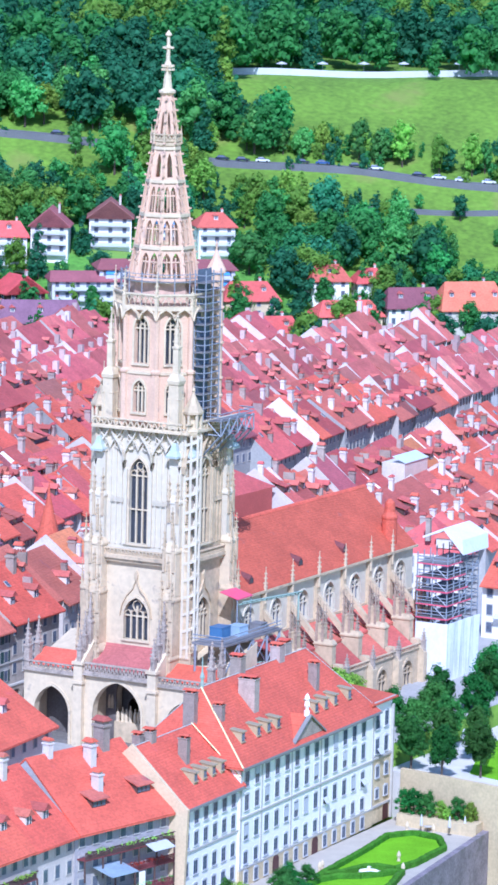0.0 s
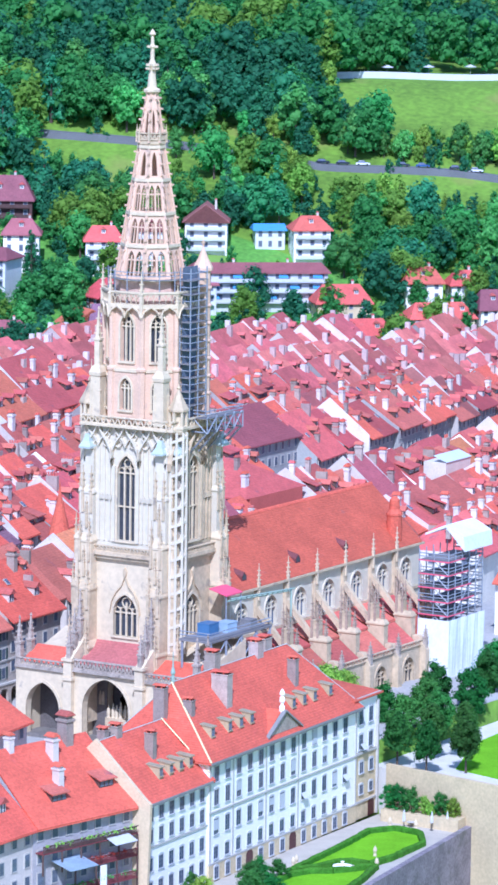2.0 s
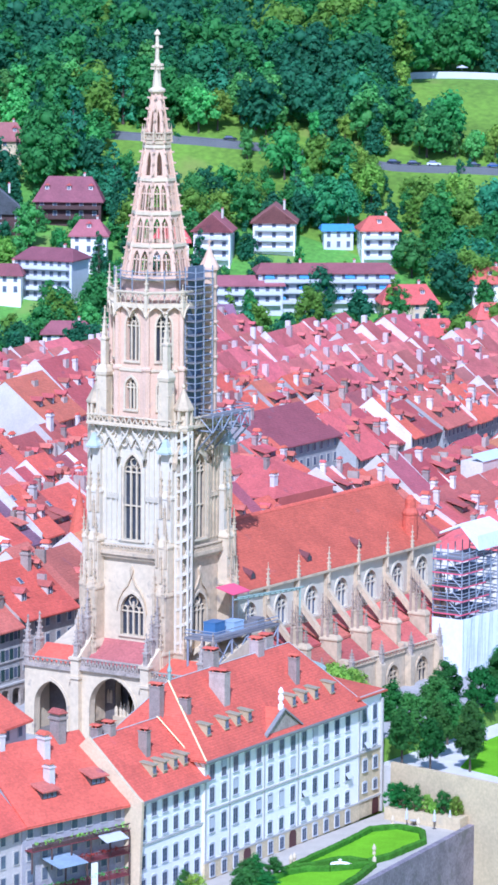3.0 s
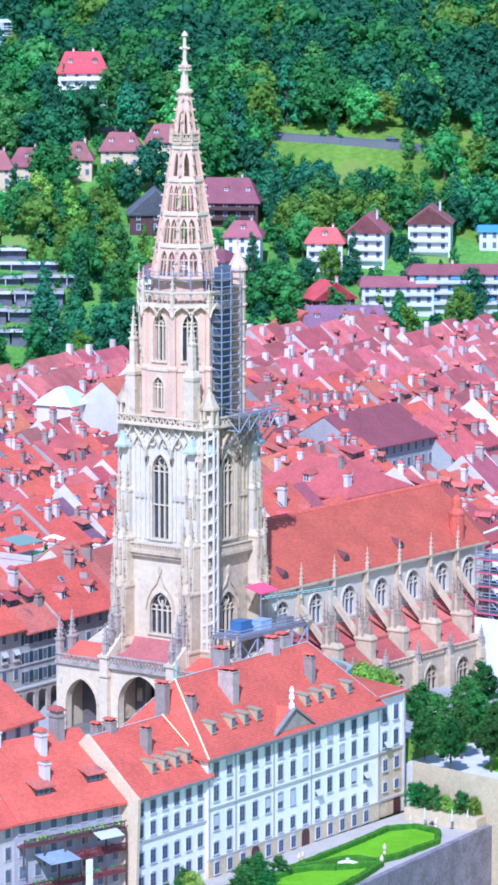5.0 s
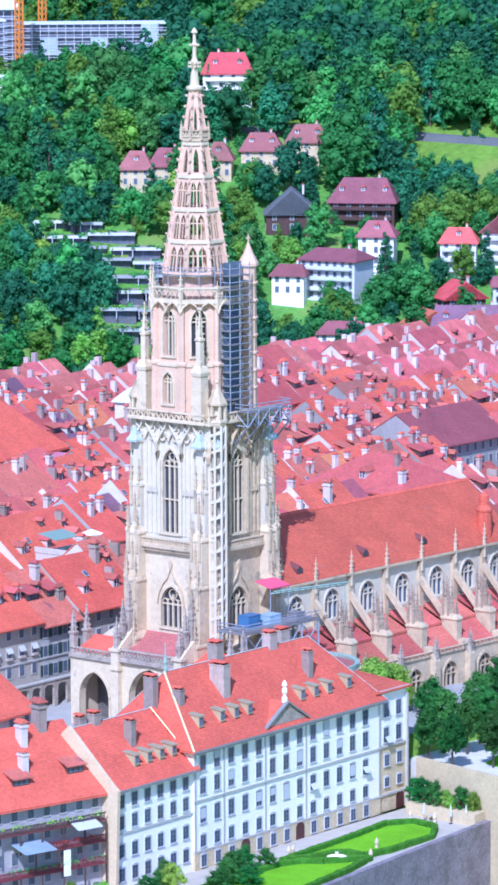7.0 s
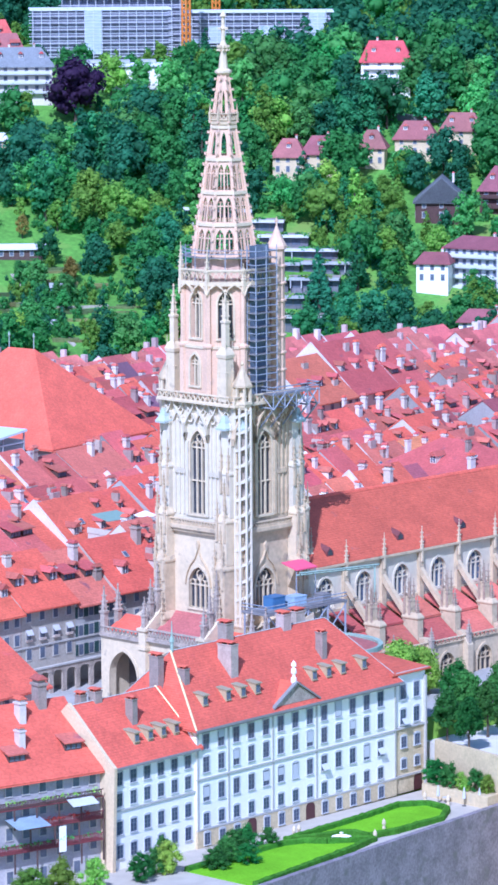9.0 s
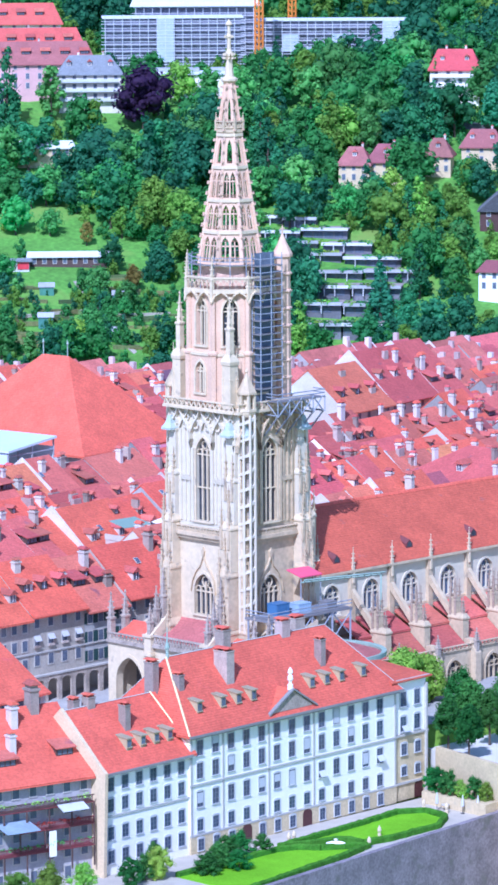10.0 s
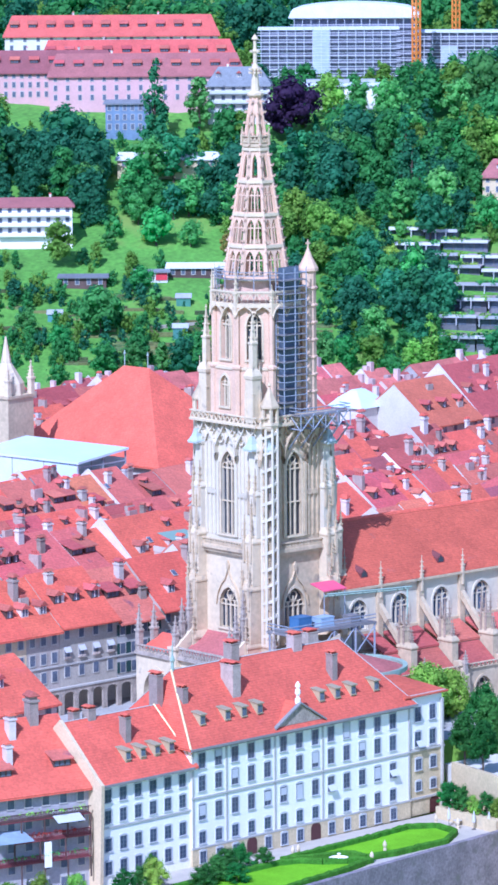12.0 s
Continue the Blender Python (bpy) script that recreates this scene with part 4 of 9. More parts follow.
def lean(bm, x0, z0, x1, z1, y0, y1, t=0.25):
    ring_stack(bm, [[(x0, y0, z0), (x1, y0, z1), (x1, y0, z1 - t), (x0, y0, z0 - t)], [(x0, y1, z0), (x1, y1, z1), (x1, y1, z1 - t), (x0, y1, z0 - t)]])
    fix(bm)
lean(bm, PX + 0.6, 8.9, TX, 11.9, -5.2, 5.2)
part("porch_roof", bm, M_TILE_OLD, church, "dark red tiled lean-to roof")
for s in (-1, 1):
    bm = bmesh.new()
    y0, y1 = sorted((s * 7.0, s * 15.0))
    lean(bm, PX + 0.6, 8.3, TX - 0.3, 10.2, y0, y1)
    part("aisle_porch_roof", bm, M_TILE_BRIGHT, church, "red tiled lean-to roof")
# raking piers between the porch bays, running up to the tower
for s in (-1, 1):
    bm = bmesh.new()
    y0, y1 = sorted((s * 5.4, s * 6.8))
    ring_stack(bm, [[(PX - 0.9, y0, -2.7), (PX - 0.9, y0, 9.6), (TX, y0, 14.2), (TX, y0, -2.7)], [(PX - 0.9, y1, -2.7), (PX - 0.9, y1, 9.6), (TX, y1, 14.2), (TX, y1, -2.7)]])
    fix(bm)
    box(bm, PX - 1.15, PX - 0.3, y0 - 0.2, y1 + 0.2, 6.6, 7.0)
    box(bm, PX - 1.15, PX + 0.2, y0 - 0.2, y1 + 0.2, 9.4, 9.8)
    pr = part("raking_pier", bm, M_STONE_PALE, church)
    bm = bmesh.new()
    for px, h in ((PX - 0.3, 14.5), (PX + 1.0, 17.0), (PX + 2.4, 19.5)):
        pinnacle(bm, px, (y0 + y1) / 2, 9.3 + (px - PX) * 0.9, h, 0.5)
    part("pinnacle", bm, M_STONE_GREY, pr)
for y in (-15.2, 15.2):
    for x in (PX + 0.3, PX + 3.2):
        bm = bmesh.new()
        pinnacle(bm, x, y, 7.5, 15.0, 0.62)
        part("porch_pinnacle", bm, M_STONE_GREY, church)
for s in (-1, 1):
    bm = bmesh.new()
    y0, y1 = sorted((s * 7.2, s * 15.6))
    ring_stack(bm, [[(TX - 0.3, y0, 8), (TX + 8, y0, 8), (TX + 8, y0, 13), (TX - 0.3, y0, 10.4)], [(TX - 0.3, y1, 8), (TX + 8, y1, 8), (TX + 8, y1, 11.5), (TX - 0.3, y1, 8.8)]])
    part("side_chapel_wall", fix(bm), M_STONE_PALE, church)
# dark back of the porch with its carved portal; the deep shade is in its colour
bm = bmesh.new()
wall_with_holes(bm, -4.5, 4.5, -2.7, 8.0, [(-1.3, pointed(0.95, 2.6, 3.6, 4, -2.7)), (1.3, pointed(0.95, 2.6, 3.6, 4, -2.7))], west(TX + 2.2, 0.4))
part("portal", weld(bm), M_PORCHSHADE, church)
# thin panels added over the pale tower wall, dark in place of shade
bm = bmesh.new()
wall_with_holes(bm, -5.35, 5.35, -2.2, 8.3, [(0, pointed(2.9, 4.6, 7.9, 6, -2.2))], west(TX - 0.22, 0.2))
part("porch_lining", weld(bm), M_PORCHSHADE, church, "sandstone coloured dark for the porch shade")
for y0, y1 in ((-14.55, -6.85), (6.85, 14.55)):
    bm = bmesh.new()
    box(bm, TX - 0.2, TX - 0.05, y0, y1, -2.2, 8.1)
    part("porch_lining", bm, M_PORCHSHADE, church, "sandstone coloured dark for the porch shade")

bm = bmesh.new()
box(bm, PX + 0.2, TX + 2.6, -14.6, 14.6, -2.7, -2.2)
part("porch_floor", bm, M_PORCHFLOOR, church)
# back walls behind the side arches, painted with the same porch shade
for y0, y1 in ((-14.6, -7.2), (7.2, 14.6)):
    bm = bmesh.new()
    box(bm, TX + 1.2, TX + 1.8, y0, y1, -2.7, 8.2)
    part("porch_back_wall", bm, M_PORCHSHADE, church)
bm = bmesh.new()
box(bm, TX + 2.7, 60, -12.4, 13.4, -4.6, -0.42)
part("plinth", bm, M_STONE_GREY, church)
# carved figures in and beside the portal
bm = bmesh.new()
box(bm, TX - 1.0, TX - 0.2, -2.7, 2.7, -2.2, 0.7)
part("portal_plinth", bm, M_STONE, church)
for u, hh in ((-2.3, 1.9), (-1.6, 2.2), (-0.9, 2.0), (-0.2, 2.5), (0.5, 2.1), (1.2, 2.3), (1.9, 2.0), (2.4, 1.8)):
    bm = bmesh.new()
    turned(bm, TX - 0.6 + 0.1 * math.sin(3 * u), -u, [(0.3, 0.7), (0.26, 1.0), (0.3, 0.4 + hh * 0.55), (0.22, 0.5 + hh * 0.8), (0.1, 0.55 + hh * 0.85), (0.14, 0.6 + hh * 0.93), (0.03, 0.7 + hh)], 8)
    part("portal_figure", bm, M_STONE_PALE, church)
for u in (-4.0, -3.5, 3.5, 4.0):
    bm = bmesh.new()
    turned(bm, TX - 0.28, -u, [(0.24, 2.4), (0.2, 2.6), (0.24, 3.2), (0.2, 3.9), (0.12, 4.0), (0.14, 4.2), (0.03, 4.4)], 8)
    part("portal_figure", bm, M_STONE, church)

# -- nave: walls with clerestory windows, roof, buttresses, chapels
NX0, NX1, NY, NE = 7.9, 66.0, 8.6, 18.2
BAYS = [16.3, 24.75, 33.3, 41.9, 50.4, 57.8]
WINX = [12.2, 20.7, 29.2, 37.7, 46.2, 54.2, 61.6]
bm = bmesh.new()
wall_with_holes(bm, NX0, NX1, 0, NE, [(x, pointed(1.7, 13.9, 15.9, 5, 11.3)) for x in WINX], south(-NY, 0.9))
box(bm, NX0, NX1, NY - 0.9, NY, 0, NE)
box(bm, NX0, NX1, -NY + 0.9, NY - 0.9, NE - 0.5, NE - 0.1)
# choir end in three sides
ring_stack(bm, [[(NX1, -NY, z), (NX1 + 6.5, -NY * 0.45, z), (NX1 + 6.5, NY * 0.45, z), (NX1, NY, z)] for z in (0, NE)])
fix(bm)
nave_wall = part("nave_wall", weld(bm), M_STONE_WHITE, church)
M_NAVEGLASS = material("bluish_leaded_glass", (0.09, 0.13, 0.22), 0.25, 0.3, 0.6, 4.0)
FN = lambda u, v, w: (u, -NY + w, v)
for x in WINX:
    gothic_window(church, FN, x, 1.7, 11.3, 13.9, 15.9, 3, glass=M_NAVEGLASS, stone=M_STONE_WHITE)
bm = bmesh.new()
zo = NE - 0.3
p = [(NX0, -NY - 0.5, zo), (NX1, -NY - 0.5, zo), (NX1 + 6.9, -NY * 0.5, zo), (NX1 + 6.9, NY * 0.5, zo), (NX1, NY + 0.5, zo), (NX0, NY + 0.5, zo), (NX0, 0, 26.4), (NX1 - 0.5, 0, 26.4)]
t = [bm.verts.new(q) for q in p]
b = [bm.verts.new((q[0], q[1], q[2] - 0.3)) for q in p]
for q in ((0, 1, 7, 6), (1, 2, 7), (2, 3, 7), (3, 4, 7), (4, 5, 6, 7), (5, 0, 6)):
    bm.faces.new([t[i] for i in q])
    bm.faces.new([b[i] for i in reversed(q)])
for i in range(6):
    j = (i + 1) % 6
    bm.faces.new((t[i], b[i], b[j], t[j]))
nave_roof = part("nave_roof", fix(bm), M_TILE_NAVE, church, "weathered red tiled roof")
bm = bmesh.new()
ring_stack(bm, [[(NX0, -0.28, 26.2), (NX0, 0.28, 26.2), (NX0, 0, 26.62)], [(NX1 - 0.4, -0.28, 26.2), (NX1 - 0.4, 0.28, 26.2), (NX1 - 0.4, 0, 26.62)]])
part("ridge", fix(bm), M_TILE_BRIGHT, nave_roof)
bm = bmesh.new()
box(bm, NX0, NX1 + 0.4, -NY - 0.75, -NY + 0.1, NE - 0.75, NE - 0.42)
box(bm, NX0, NX1, -NY - 0.3, -NY + 0.1, 10.6, 10.95)
part("cornice", bm, M_STONE, church)
M_HATCH = material("dark_red_hatch", (0.17, 0.05, 0.05), 0.8, 0.3, 0.6, 4.0)
for x, y in ((30.2, -7.0), (44.6, -7.0), (14.0, -7.4)):
    z = 26.4 - (26.4 - zo) / (NY + 0.5) * abs(y)
    bm = bmesh.new()
    ring_stack(bm, [[(x - 0.7, y - 0.6, z - 0.55), (x + 0.7, y - 0.6, z - 0.55), (x + 0.7, y - 0.6, z + 0.1), (x, y - 0.6, z + 0.75), (x - 0.7, y - 0.6, z + 0.1)], [(x - 0.7, y + 1.6, z + 0.2), (x + 0.7, y + 1.6, z + 0.2), (x + 0.7, y + 1.6, z + 0.9), (x, y + 1.6, z + 1.3), (x - 0.7, y + 1.6, z + 0.9)]])
    hatch = part("roof_hatch", fix(bm), M_HATCH, nave_roof, "dark red-brown roof hatch")
    bm = bmesh.new()
    extruded(bm, [(x - 0.48, z - 0.4), (x + 0.48, z - 0.4), (x + 0.48, z + 0.05), (x, z + 0.5), (x - 0.48, z + 0.05)], lambda u, v, w: (u, y - 0.64 + 0.06 * w, v))
    part("shutter", fix(bm), M_LEAD, hatch)
bm = bmesh.new()
turned(bm, 60.3, -7.2, [(1.25, 16.5), (1.2, 22.5), (1.3, 22.6), (1.3, 22.9), (0.85, 23.6), (0.8, 25.0), (0.3, 25.6)], 12)
part("round_turret", bm, M_TILE_BRIGHT, church, "round red brick stair turret")

# flying buttresses with piers and pinnacles
for i, x in enumerate(BAYS):
    bm = bmesh.new()
    box(bm, x - 0.5, x + 0.5, -NY - 0.55, -NY + 0.05, 5.0, NE - 0.3)
    pts = [(-NY - 0.3, 15.2), (-13.8, 9.6), (-13.8, 8.6), (-NY - 0.3, 13.9)]
    ring_stack(bm, [[(x - 0.38, y, z) for y, z in pts], [(x + 0.38, y, z) for y, z in pts]])
    fix(bm)
    box(bm, x - 0.62, x + 0.62, -16.4, -13.4, -1.0, 9.0)
    ring_stack(bm, [[(x - 0.62 - g, -16.4 - g, z), (x + 0.62 + g, -16.4 - g, z), (x + 0.62 + g, -13.4 + g, z), (x - 0.62 - g, -13.4 + g, z)] for g, z in ((0.0, 8.8), (0.14, 9.0), (0.14, 9.2), (-0.2, 9.8))])
    ring_stack(bm, [[(x - 0.5, -14.9, z), (x + 0.5, -14.9, z), (x + 0.5, -13.5, z), (x - 0.5, -13.5, z)] for z in (9.0, 12.2)])
    box(bm, x - 0.6, x + 0.6, -19.0, -16.6, -2.4, 4.2)
    ring_stack(bm, [[(x - 0.6, -19.0, 4.2), (x + 0.6, -19.0, 4.2), (x + 0.6, -16.6, 4.2), (x - 0.6, -16.6, 4.2)], [(x - 0.6, -17.6, 6.2), (x + 0.6, -17.6, 6.2), (x + 0.6, -16.6, 6.2), (x - 0.6, -16.6, 6.2)]])
    fb = part("flying_buttress", fix(bm), M_STONE, church)
    for px, py, z1, r in ((x - 0.42, -13.7, 16.0, 0.30), (x + 0.42, -13.7, 15.4, 0.28), (x - 0.42, -14.7, 15.2, 0.28), (x + 0.42, -14.7, 15.0, 0.28), (x, -15.8, 12.4, 0.32)):
        bm = bmesh.new()
        pinnacle(bm, px, py, 8.5, z1, r)
        part("pier_pinnacle", bm, M_STONE_BROWN, fb)
    bm = bmesh.new()
    pinnacle(bm, x, -NY - 0.55, 15.8, 21.3, 0.26)
    part("eave_pinnacle", bm, M_STONE_PALE, fb)
    bm = bmesh.new()
    pinnacle(bm, x, -18.6, 4.2, 8.0, 0.42)
    part("chapel_pinnacle", bm, M_STONE_GREY, fb)

# aisle and chapels below, with lean-to roofs between the piers
bm = bmesh.new()
box(bm, NX0 + 4, 62, -13.2, -NY, -0.4, 8.2)
part("aisle_wall", bm, M_STONE, church)
bm = bmesh.new()
wall_with_holes(bm, NX0 + 4, 62, -2.4, 4.9, [((a + b) / 2, pointed(1.7, 1.5, 3.5, 5, -1.2)) for a, b in zip(BAYS, BAYS[1:])], south(-18.0, 0.8))
box(bm, NX0 + 4, NX0 + 4.8, -17.2, -13.2, -2.4, 4.9)
box(bm, 61.2, 62, -17.2, -13.2, -2.4, 4.9)
part("chapel_wall", weld(bm), M_STONE, church)
FC = lambda u, v, w: (u, -18.0 + w, v)
for a, b in zip(BAYS, BAYS[1:]):
    gothic_window(church, FC, (a + b) / 2, 1.7, -1.2, 1.5, 3.5, 3, stone=M_STONE)
bm = bmesh.new()
parapet(bm, shifted(FC, -0.25), NX0 + 4, 62, 4.9, 0.8, 0.9)
part("chapel_parapet", bm, M_STONE, church)
ends = [NX0 + 4.2] + [b for b in BAYS] + [61.8]
for a, b in zip(ends, ends[1:]):
    bm = bmesh.new()
    y0 = -13.6
    ring_stack(bm, [[(x, -NY - 0.35, 10.6), (x, y0, 8.4), (x, y0, 8.1), (x, -NY - 0.35, 10.3)] for x in (a + 0.55, b - 0.55)])
    part("aisle_roof", fix(bm), M_TILE, church, "red tiled lean-to roof")
    bm = bmesh.new()
    ring_stack(bm, [[(x, y0, 8.0), (x, -17.7, 5.0), (x, -17.7, 4.7), (x, y0, 7.7)] for x in (a + 0.85, b - 0.85)])
    part("chapel_roof", fix(bm), M_TILE, church, "red tiled lean-to roof")

# ---------------------------------------------------------------- scaffolding round the church
M_TUBE = material("scaffold_tube", (0.27, 0.29, 0.33), 0.5, 0.15, 0.6, 4.0)
M_DECK = material("scaffold_deck", (0.22, 0.21, 0.21), 0.7, 0.2, 0.6, 4.0)
M_NET = material("grey_blue_netting", (0.15, 0.18, 0.23), 0.8, 0.25, 0.5, 3.0)
M_TARP = material("white_tarpaulin", (0.80, 0.82, 0.86), 0.5, 0.10, 0.35, 2.0, 0.3)
M_BLUEBOX = material("blue_container_paint", (0.08, 0.17, 0.32), 0.5, 0.12, 0.6, 3.0)
M_PALEBOX = material("pale_blue_container_paint", (0.36, 0.46, 0.56), 0.5, 0.1, 0.6, 3.0)
M_REDCLOTH = material("pink_red_awning", (0.72, 0.10, 0.18), 0.7, 0.1, 0.5, 3.0)


def beam(bm, a, b, r=0.07, mi=0):
    a, b = Vector(a), Vector(b)
    d = (b - a).normalized()
    s = d.orthogonal().normalized() * r
    t = d.cross(s).normalized() * r
    ring_stack(bm, [[tuple(p + s + t), tuple(p - s + t), tuple(p - s - t), tuple(p + s - t)] for p in (a, b)], mi)


def scaffold(label, x0, x1, y0, y1, z0, z1, bay=2.0, lift=2.0, net=None, brace=True, tube=None, group="", rails=(0.55, 1.05)):
    e = thing("scaffold", label, "scaffold", group or "scaffolds on the church")
    tube = tube or M_TUBE
    nx, ny = max(1, round((x1 - x0) / bay)), max(1, round((y1 - y0) / bay))
    for i in range(nx + 1):
        for j in range(ny + 1):
            if 0 < i < nx and 0 < j < ny:
                continue
            x, y = x0 + (x1 - x0) * i / nx, y0 + (y1 - y0) * j / ny
            bm = bmesh.new()
            beam(bm, (x, y, z0), (x, y, z1), 0.08)
            part("post", bm, tube, e)
    z = z0 + lift
    k = 0
    while z < z1 + 0.1:
        bm = bmesh.new()
        box(bm, x0 - 0.1, x1 + 0.1, y0 - 0.1, y1 + 0.1, z - 0.12, z)
        d = part("deck", bm, M_DECK, e)
        bm = bmesh.new()
        for dz in rails:
            for a, b in (((x0, y0), (x1, y0)), ((x0, y0), (x0, y1)), ((x1, y0), (x1, y1))):
                beam(bm, (*a, z + dz), (*b, z + dz), 0.06)
        part("guard_rail", bm, tube, d)
        if brace:
            bm = bmesh.new()
            i = k % nx
            xa, xb = x0 + (x1 - x0) * i / nx, x0 + (x1 - x0) * (i + 1) / nx
            beam(bm, (xa, y0 - 0.06, z - lift), (xb, y0 - 0.06, z), 0.06)
            part("brace", bm, tube, d)
            bm = bmesh.new()
            beam(bm, (x0 - 0.06, y0, z - lift), (x0 - 0.06, y0 + (y1 - y0) / ny, z), 0.06)
            part("brace", bm, tube, d)
        z += lift
        k += 1
    if net:
        bm = bmesh.new()
        box(bm, x0 + 0.3, x1 - 0.1, y1 - 0.25, y1 - 0.2, z0, z1)
        part("netting", bm, net, e)
    return e


scaffold("grey blue scaffold tower beside the octagon", -1.7, 2.7, -7.95, -6.2, 44.6, 66.4, 2.2, 2.0, M_NET, brace=False, rails=(1.0,))
e = scaffold("cantilevered blue grey scaffold at the gallery", -0.6, 9.2, -10.3, -7.9, 42.6, 45.0, 2.4, 2.2)
for x in (-0.4, 2.0, 4.4, 6.8, 9.0):
    bm = bmesh.new()
    beam(bm, (x, -10.2, 42.7), (x, -7.3, 39.6), 0.1)
    beam(bm, (x, -10.2, 42.7), (x, -7.3, 42.7), 0.1)
    part("bracket", bm, M_TUBE, e)
for a, b in ((0, 2.4), (2.4, 4.8), (4.8, 7.2), (7.2, 9.2)):
    bm = bmesh.new()
    beam(bm, (a - 0.4, -10.3, 42.7), (b - 0.4, -10.3, 45.0), 0.09)
    beam(bm, (b - 0.4, -10.3, 42.7), (a - 0.4, -10.3, 45.0), 0.09)
    part("cross_brace", bm, M_TUBE, e)

# narrow works gangway round the foot of the spire
ring = thing("spire_scaffold", "grey blue scaffold gangway round the spire foot", "scaffold", "scaffolds on the church")
bm = bmesh.new()
ring_stack(bm, [ngon(0, 0, z, r, 16) for r, z in ((5.3, 64.55), (6.2, 64.55), (6.2, 64.68), (5.3, 64.68))], cap=False)
part("deck", fix(bm), M_DECK, ring)
for z in (65.2, 65.7):
    bm = bmesh.new()
    ring_stack(bm, [ngon(0, 0, z + h, r, 16) for r, h in ((6.1, -0.05), (6.2, -0.05), (6.2, 0.05), (6.1, 0.05), (6.1, -0.05))], cap=False)
    part("guard_rail", fix(weld(bm)), M_TUBE, ring)
for p in ngon(0, 0, 0, 6.15, 16):
    bm = bmesh.new()
    beam(bm, (p[0], p[1], 61.3), (p[0], p[1], 66.0), 0.06)
    part("post", bm, M_TUBE, ring)

# works platform with containers, awning and a pale green boom
deck = thing("works_platform", "raised works platform on posts beside the tower", "platform", "scaffolds on the church")
bm = bmesh.new()
box(bm, -7.5, 9.5, -15.6, -10.2, 13.6, 13.9)
part("deck", bm, M_DECK, deck)
for x in (-7.2, -3.0, 1.2, 5.4, 9.2):
    for y in (-15.4, -10.6):
        bm = bmesh.new()
        beam(bm, (x, y, -0.5), (x, y, 13.6), 0.14)
        part("post", bm, M_TUBE, deck)
for x0 in (-7.2, -3.0, 1.2, 5.4):
    bm = bmesh.new()
    beam(bm, (x0, -15.4, 9.5), (x0 + 4.1, -15.4, 13.5), 0.08)
    beam(bm, (x0 + 4.1, -15.4, 9.5), (x0, -15.4, 13.5), 0.08)
    part("brace", bm, M_TUBE, deck)
for z in (14.5, 15.0):
    bm = bmesh.new()
    beam(bm, (-7.4, -15.5, z), (9.4, -15.5, z), 0.06)
    beam(bm, (-7.4, -15.5, z), (-7.4, -10.3, z), 0.06)
    part("guard_rail", bm, M_TUBE, deck)


def container(x0, x1, y0, y1, z0, z1, mat, label):
    e = thing("container", label, "container", "containers on the platform")
    bm = bmesh.new()
    box(bm, x0, x1, y0, y1, z0, z1)
    part("shell", bm, mat, e)
    n = int((x1 - x0) / 0.35)
    bm = bmesh.new()
    for i in range(n):
        x = x0 + (x1 - x0) * (i + 0.5) / n
        box(bm, x - 0.08, x + 0.08, y0 - 0.07, y0, z0 + 0.15, z1 - 0.15)
    part("corrugation", bm, mat, e)
    bm = bmesh.new()
    for z in (z0, z1 - 0.12):
        box(bm, x0 - 0.05, x1 + 0.05, y0 - 0.09, y1 + 0.05, z, z + 0.14)
    part("edge_frame", bm, mat, e)


container(-3.6, -1.0, -12.9, -10.9, 13.9, 15.6, M_BLUEBOX, "blue steel site container on the platform")
container(0.0, 2.6, -13.8, -11.8, 13.9, 15.3, M_PALEBOX, "pale blue site container on the platform")
container(5.4, 7.2, -14.4, -12.6, 13.9, 15.0, M_DECK, "grey site container on the platform")
aw = thing("works_awning", "pink red awning roof on steel posts", "awning", at=(0, 0, 0))
bm = bmesh.new()
ring_stack(bm, [[(x, -12.4, 18.9), (x, -9.4, 19.7), (x, -9.4, 19.55), (x, -12.4, 18.75)] for x in (1.9, 6.4)])
part("sheet", fix(bm), M_REDCLOTH, aw)
for x in (2.1, 6.2):
    bm = bmesh.new()
    beam(bm, (x, -12.2, 13.9), (x, -12.2, 18.9), 0.07)
    part("post", bm, M_TUBE, aw)
bm = bmesh.new()
for y, z in ((-13.4, 18.6), (-12.8, 18.2)):
    beam(bm, (1.5, y, z), (17.5, y - 1.2, z - 0.6), 0.09)
for k in range(12):
    beam(bm, (1.6 + 1.3 * k, -13.4 - 0.1 * k, 18.6 - 0.05 * k), (2.3 + 1.3 * k, -12.85 - 0.1 * k, 18.15 - 0.05 * k), 0.05)
beam(bm, (16.8, -14.4, 8.5), (16.8, -14.4, 18.0), 0.12)
tagged(finish("loading_boom", bm, M_COPPER), "pale green steel loading boom with support", "boom")

# works at the choir: lower half sheeted in white, a tarpaulin roof on top
sc = scaffold("tall scaffold with white sheeting at the choir", 52.0, 63.0, -21.5, -16.4, -3.3, 19.4, 2.2, 2.1, None, True)
bm = bmesh.new()
n = 14
for (ax, ay), (bx, by) in (((51.8, -21.75), (63.2, -21.75)), ((51.8, -16.4), (51.8, -21.75))):
    rows_ = []
    for k in range(n + 1):
        f = k / n
        x, y = ax + (bx - ax) * f, ay + (by - ay) * f
        w = 0.12 * math.sin(k * 1.7)
        rows_.append([(x, y - w, -3.3), (x + 0.05, y - w - 0.05, -3.3), (x + 0.05, y + w - 0.05, 8.6), (x, y + w, 8.6)])
    ring_stack(bm, rows_)
part("sheeting", fix(bm), M_TARP, sc, "white hanging sheeting")
bm = bmesh.new()
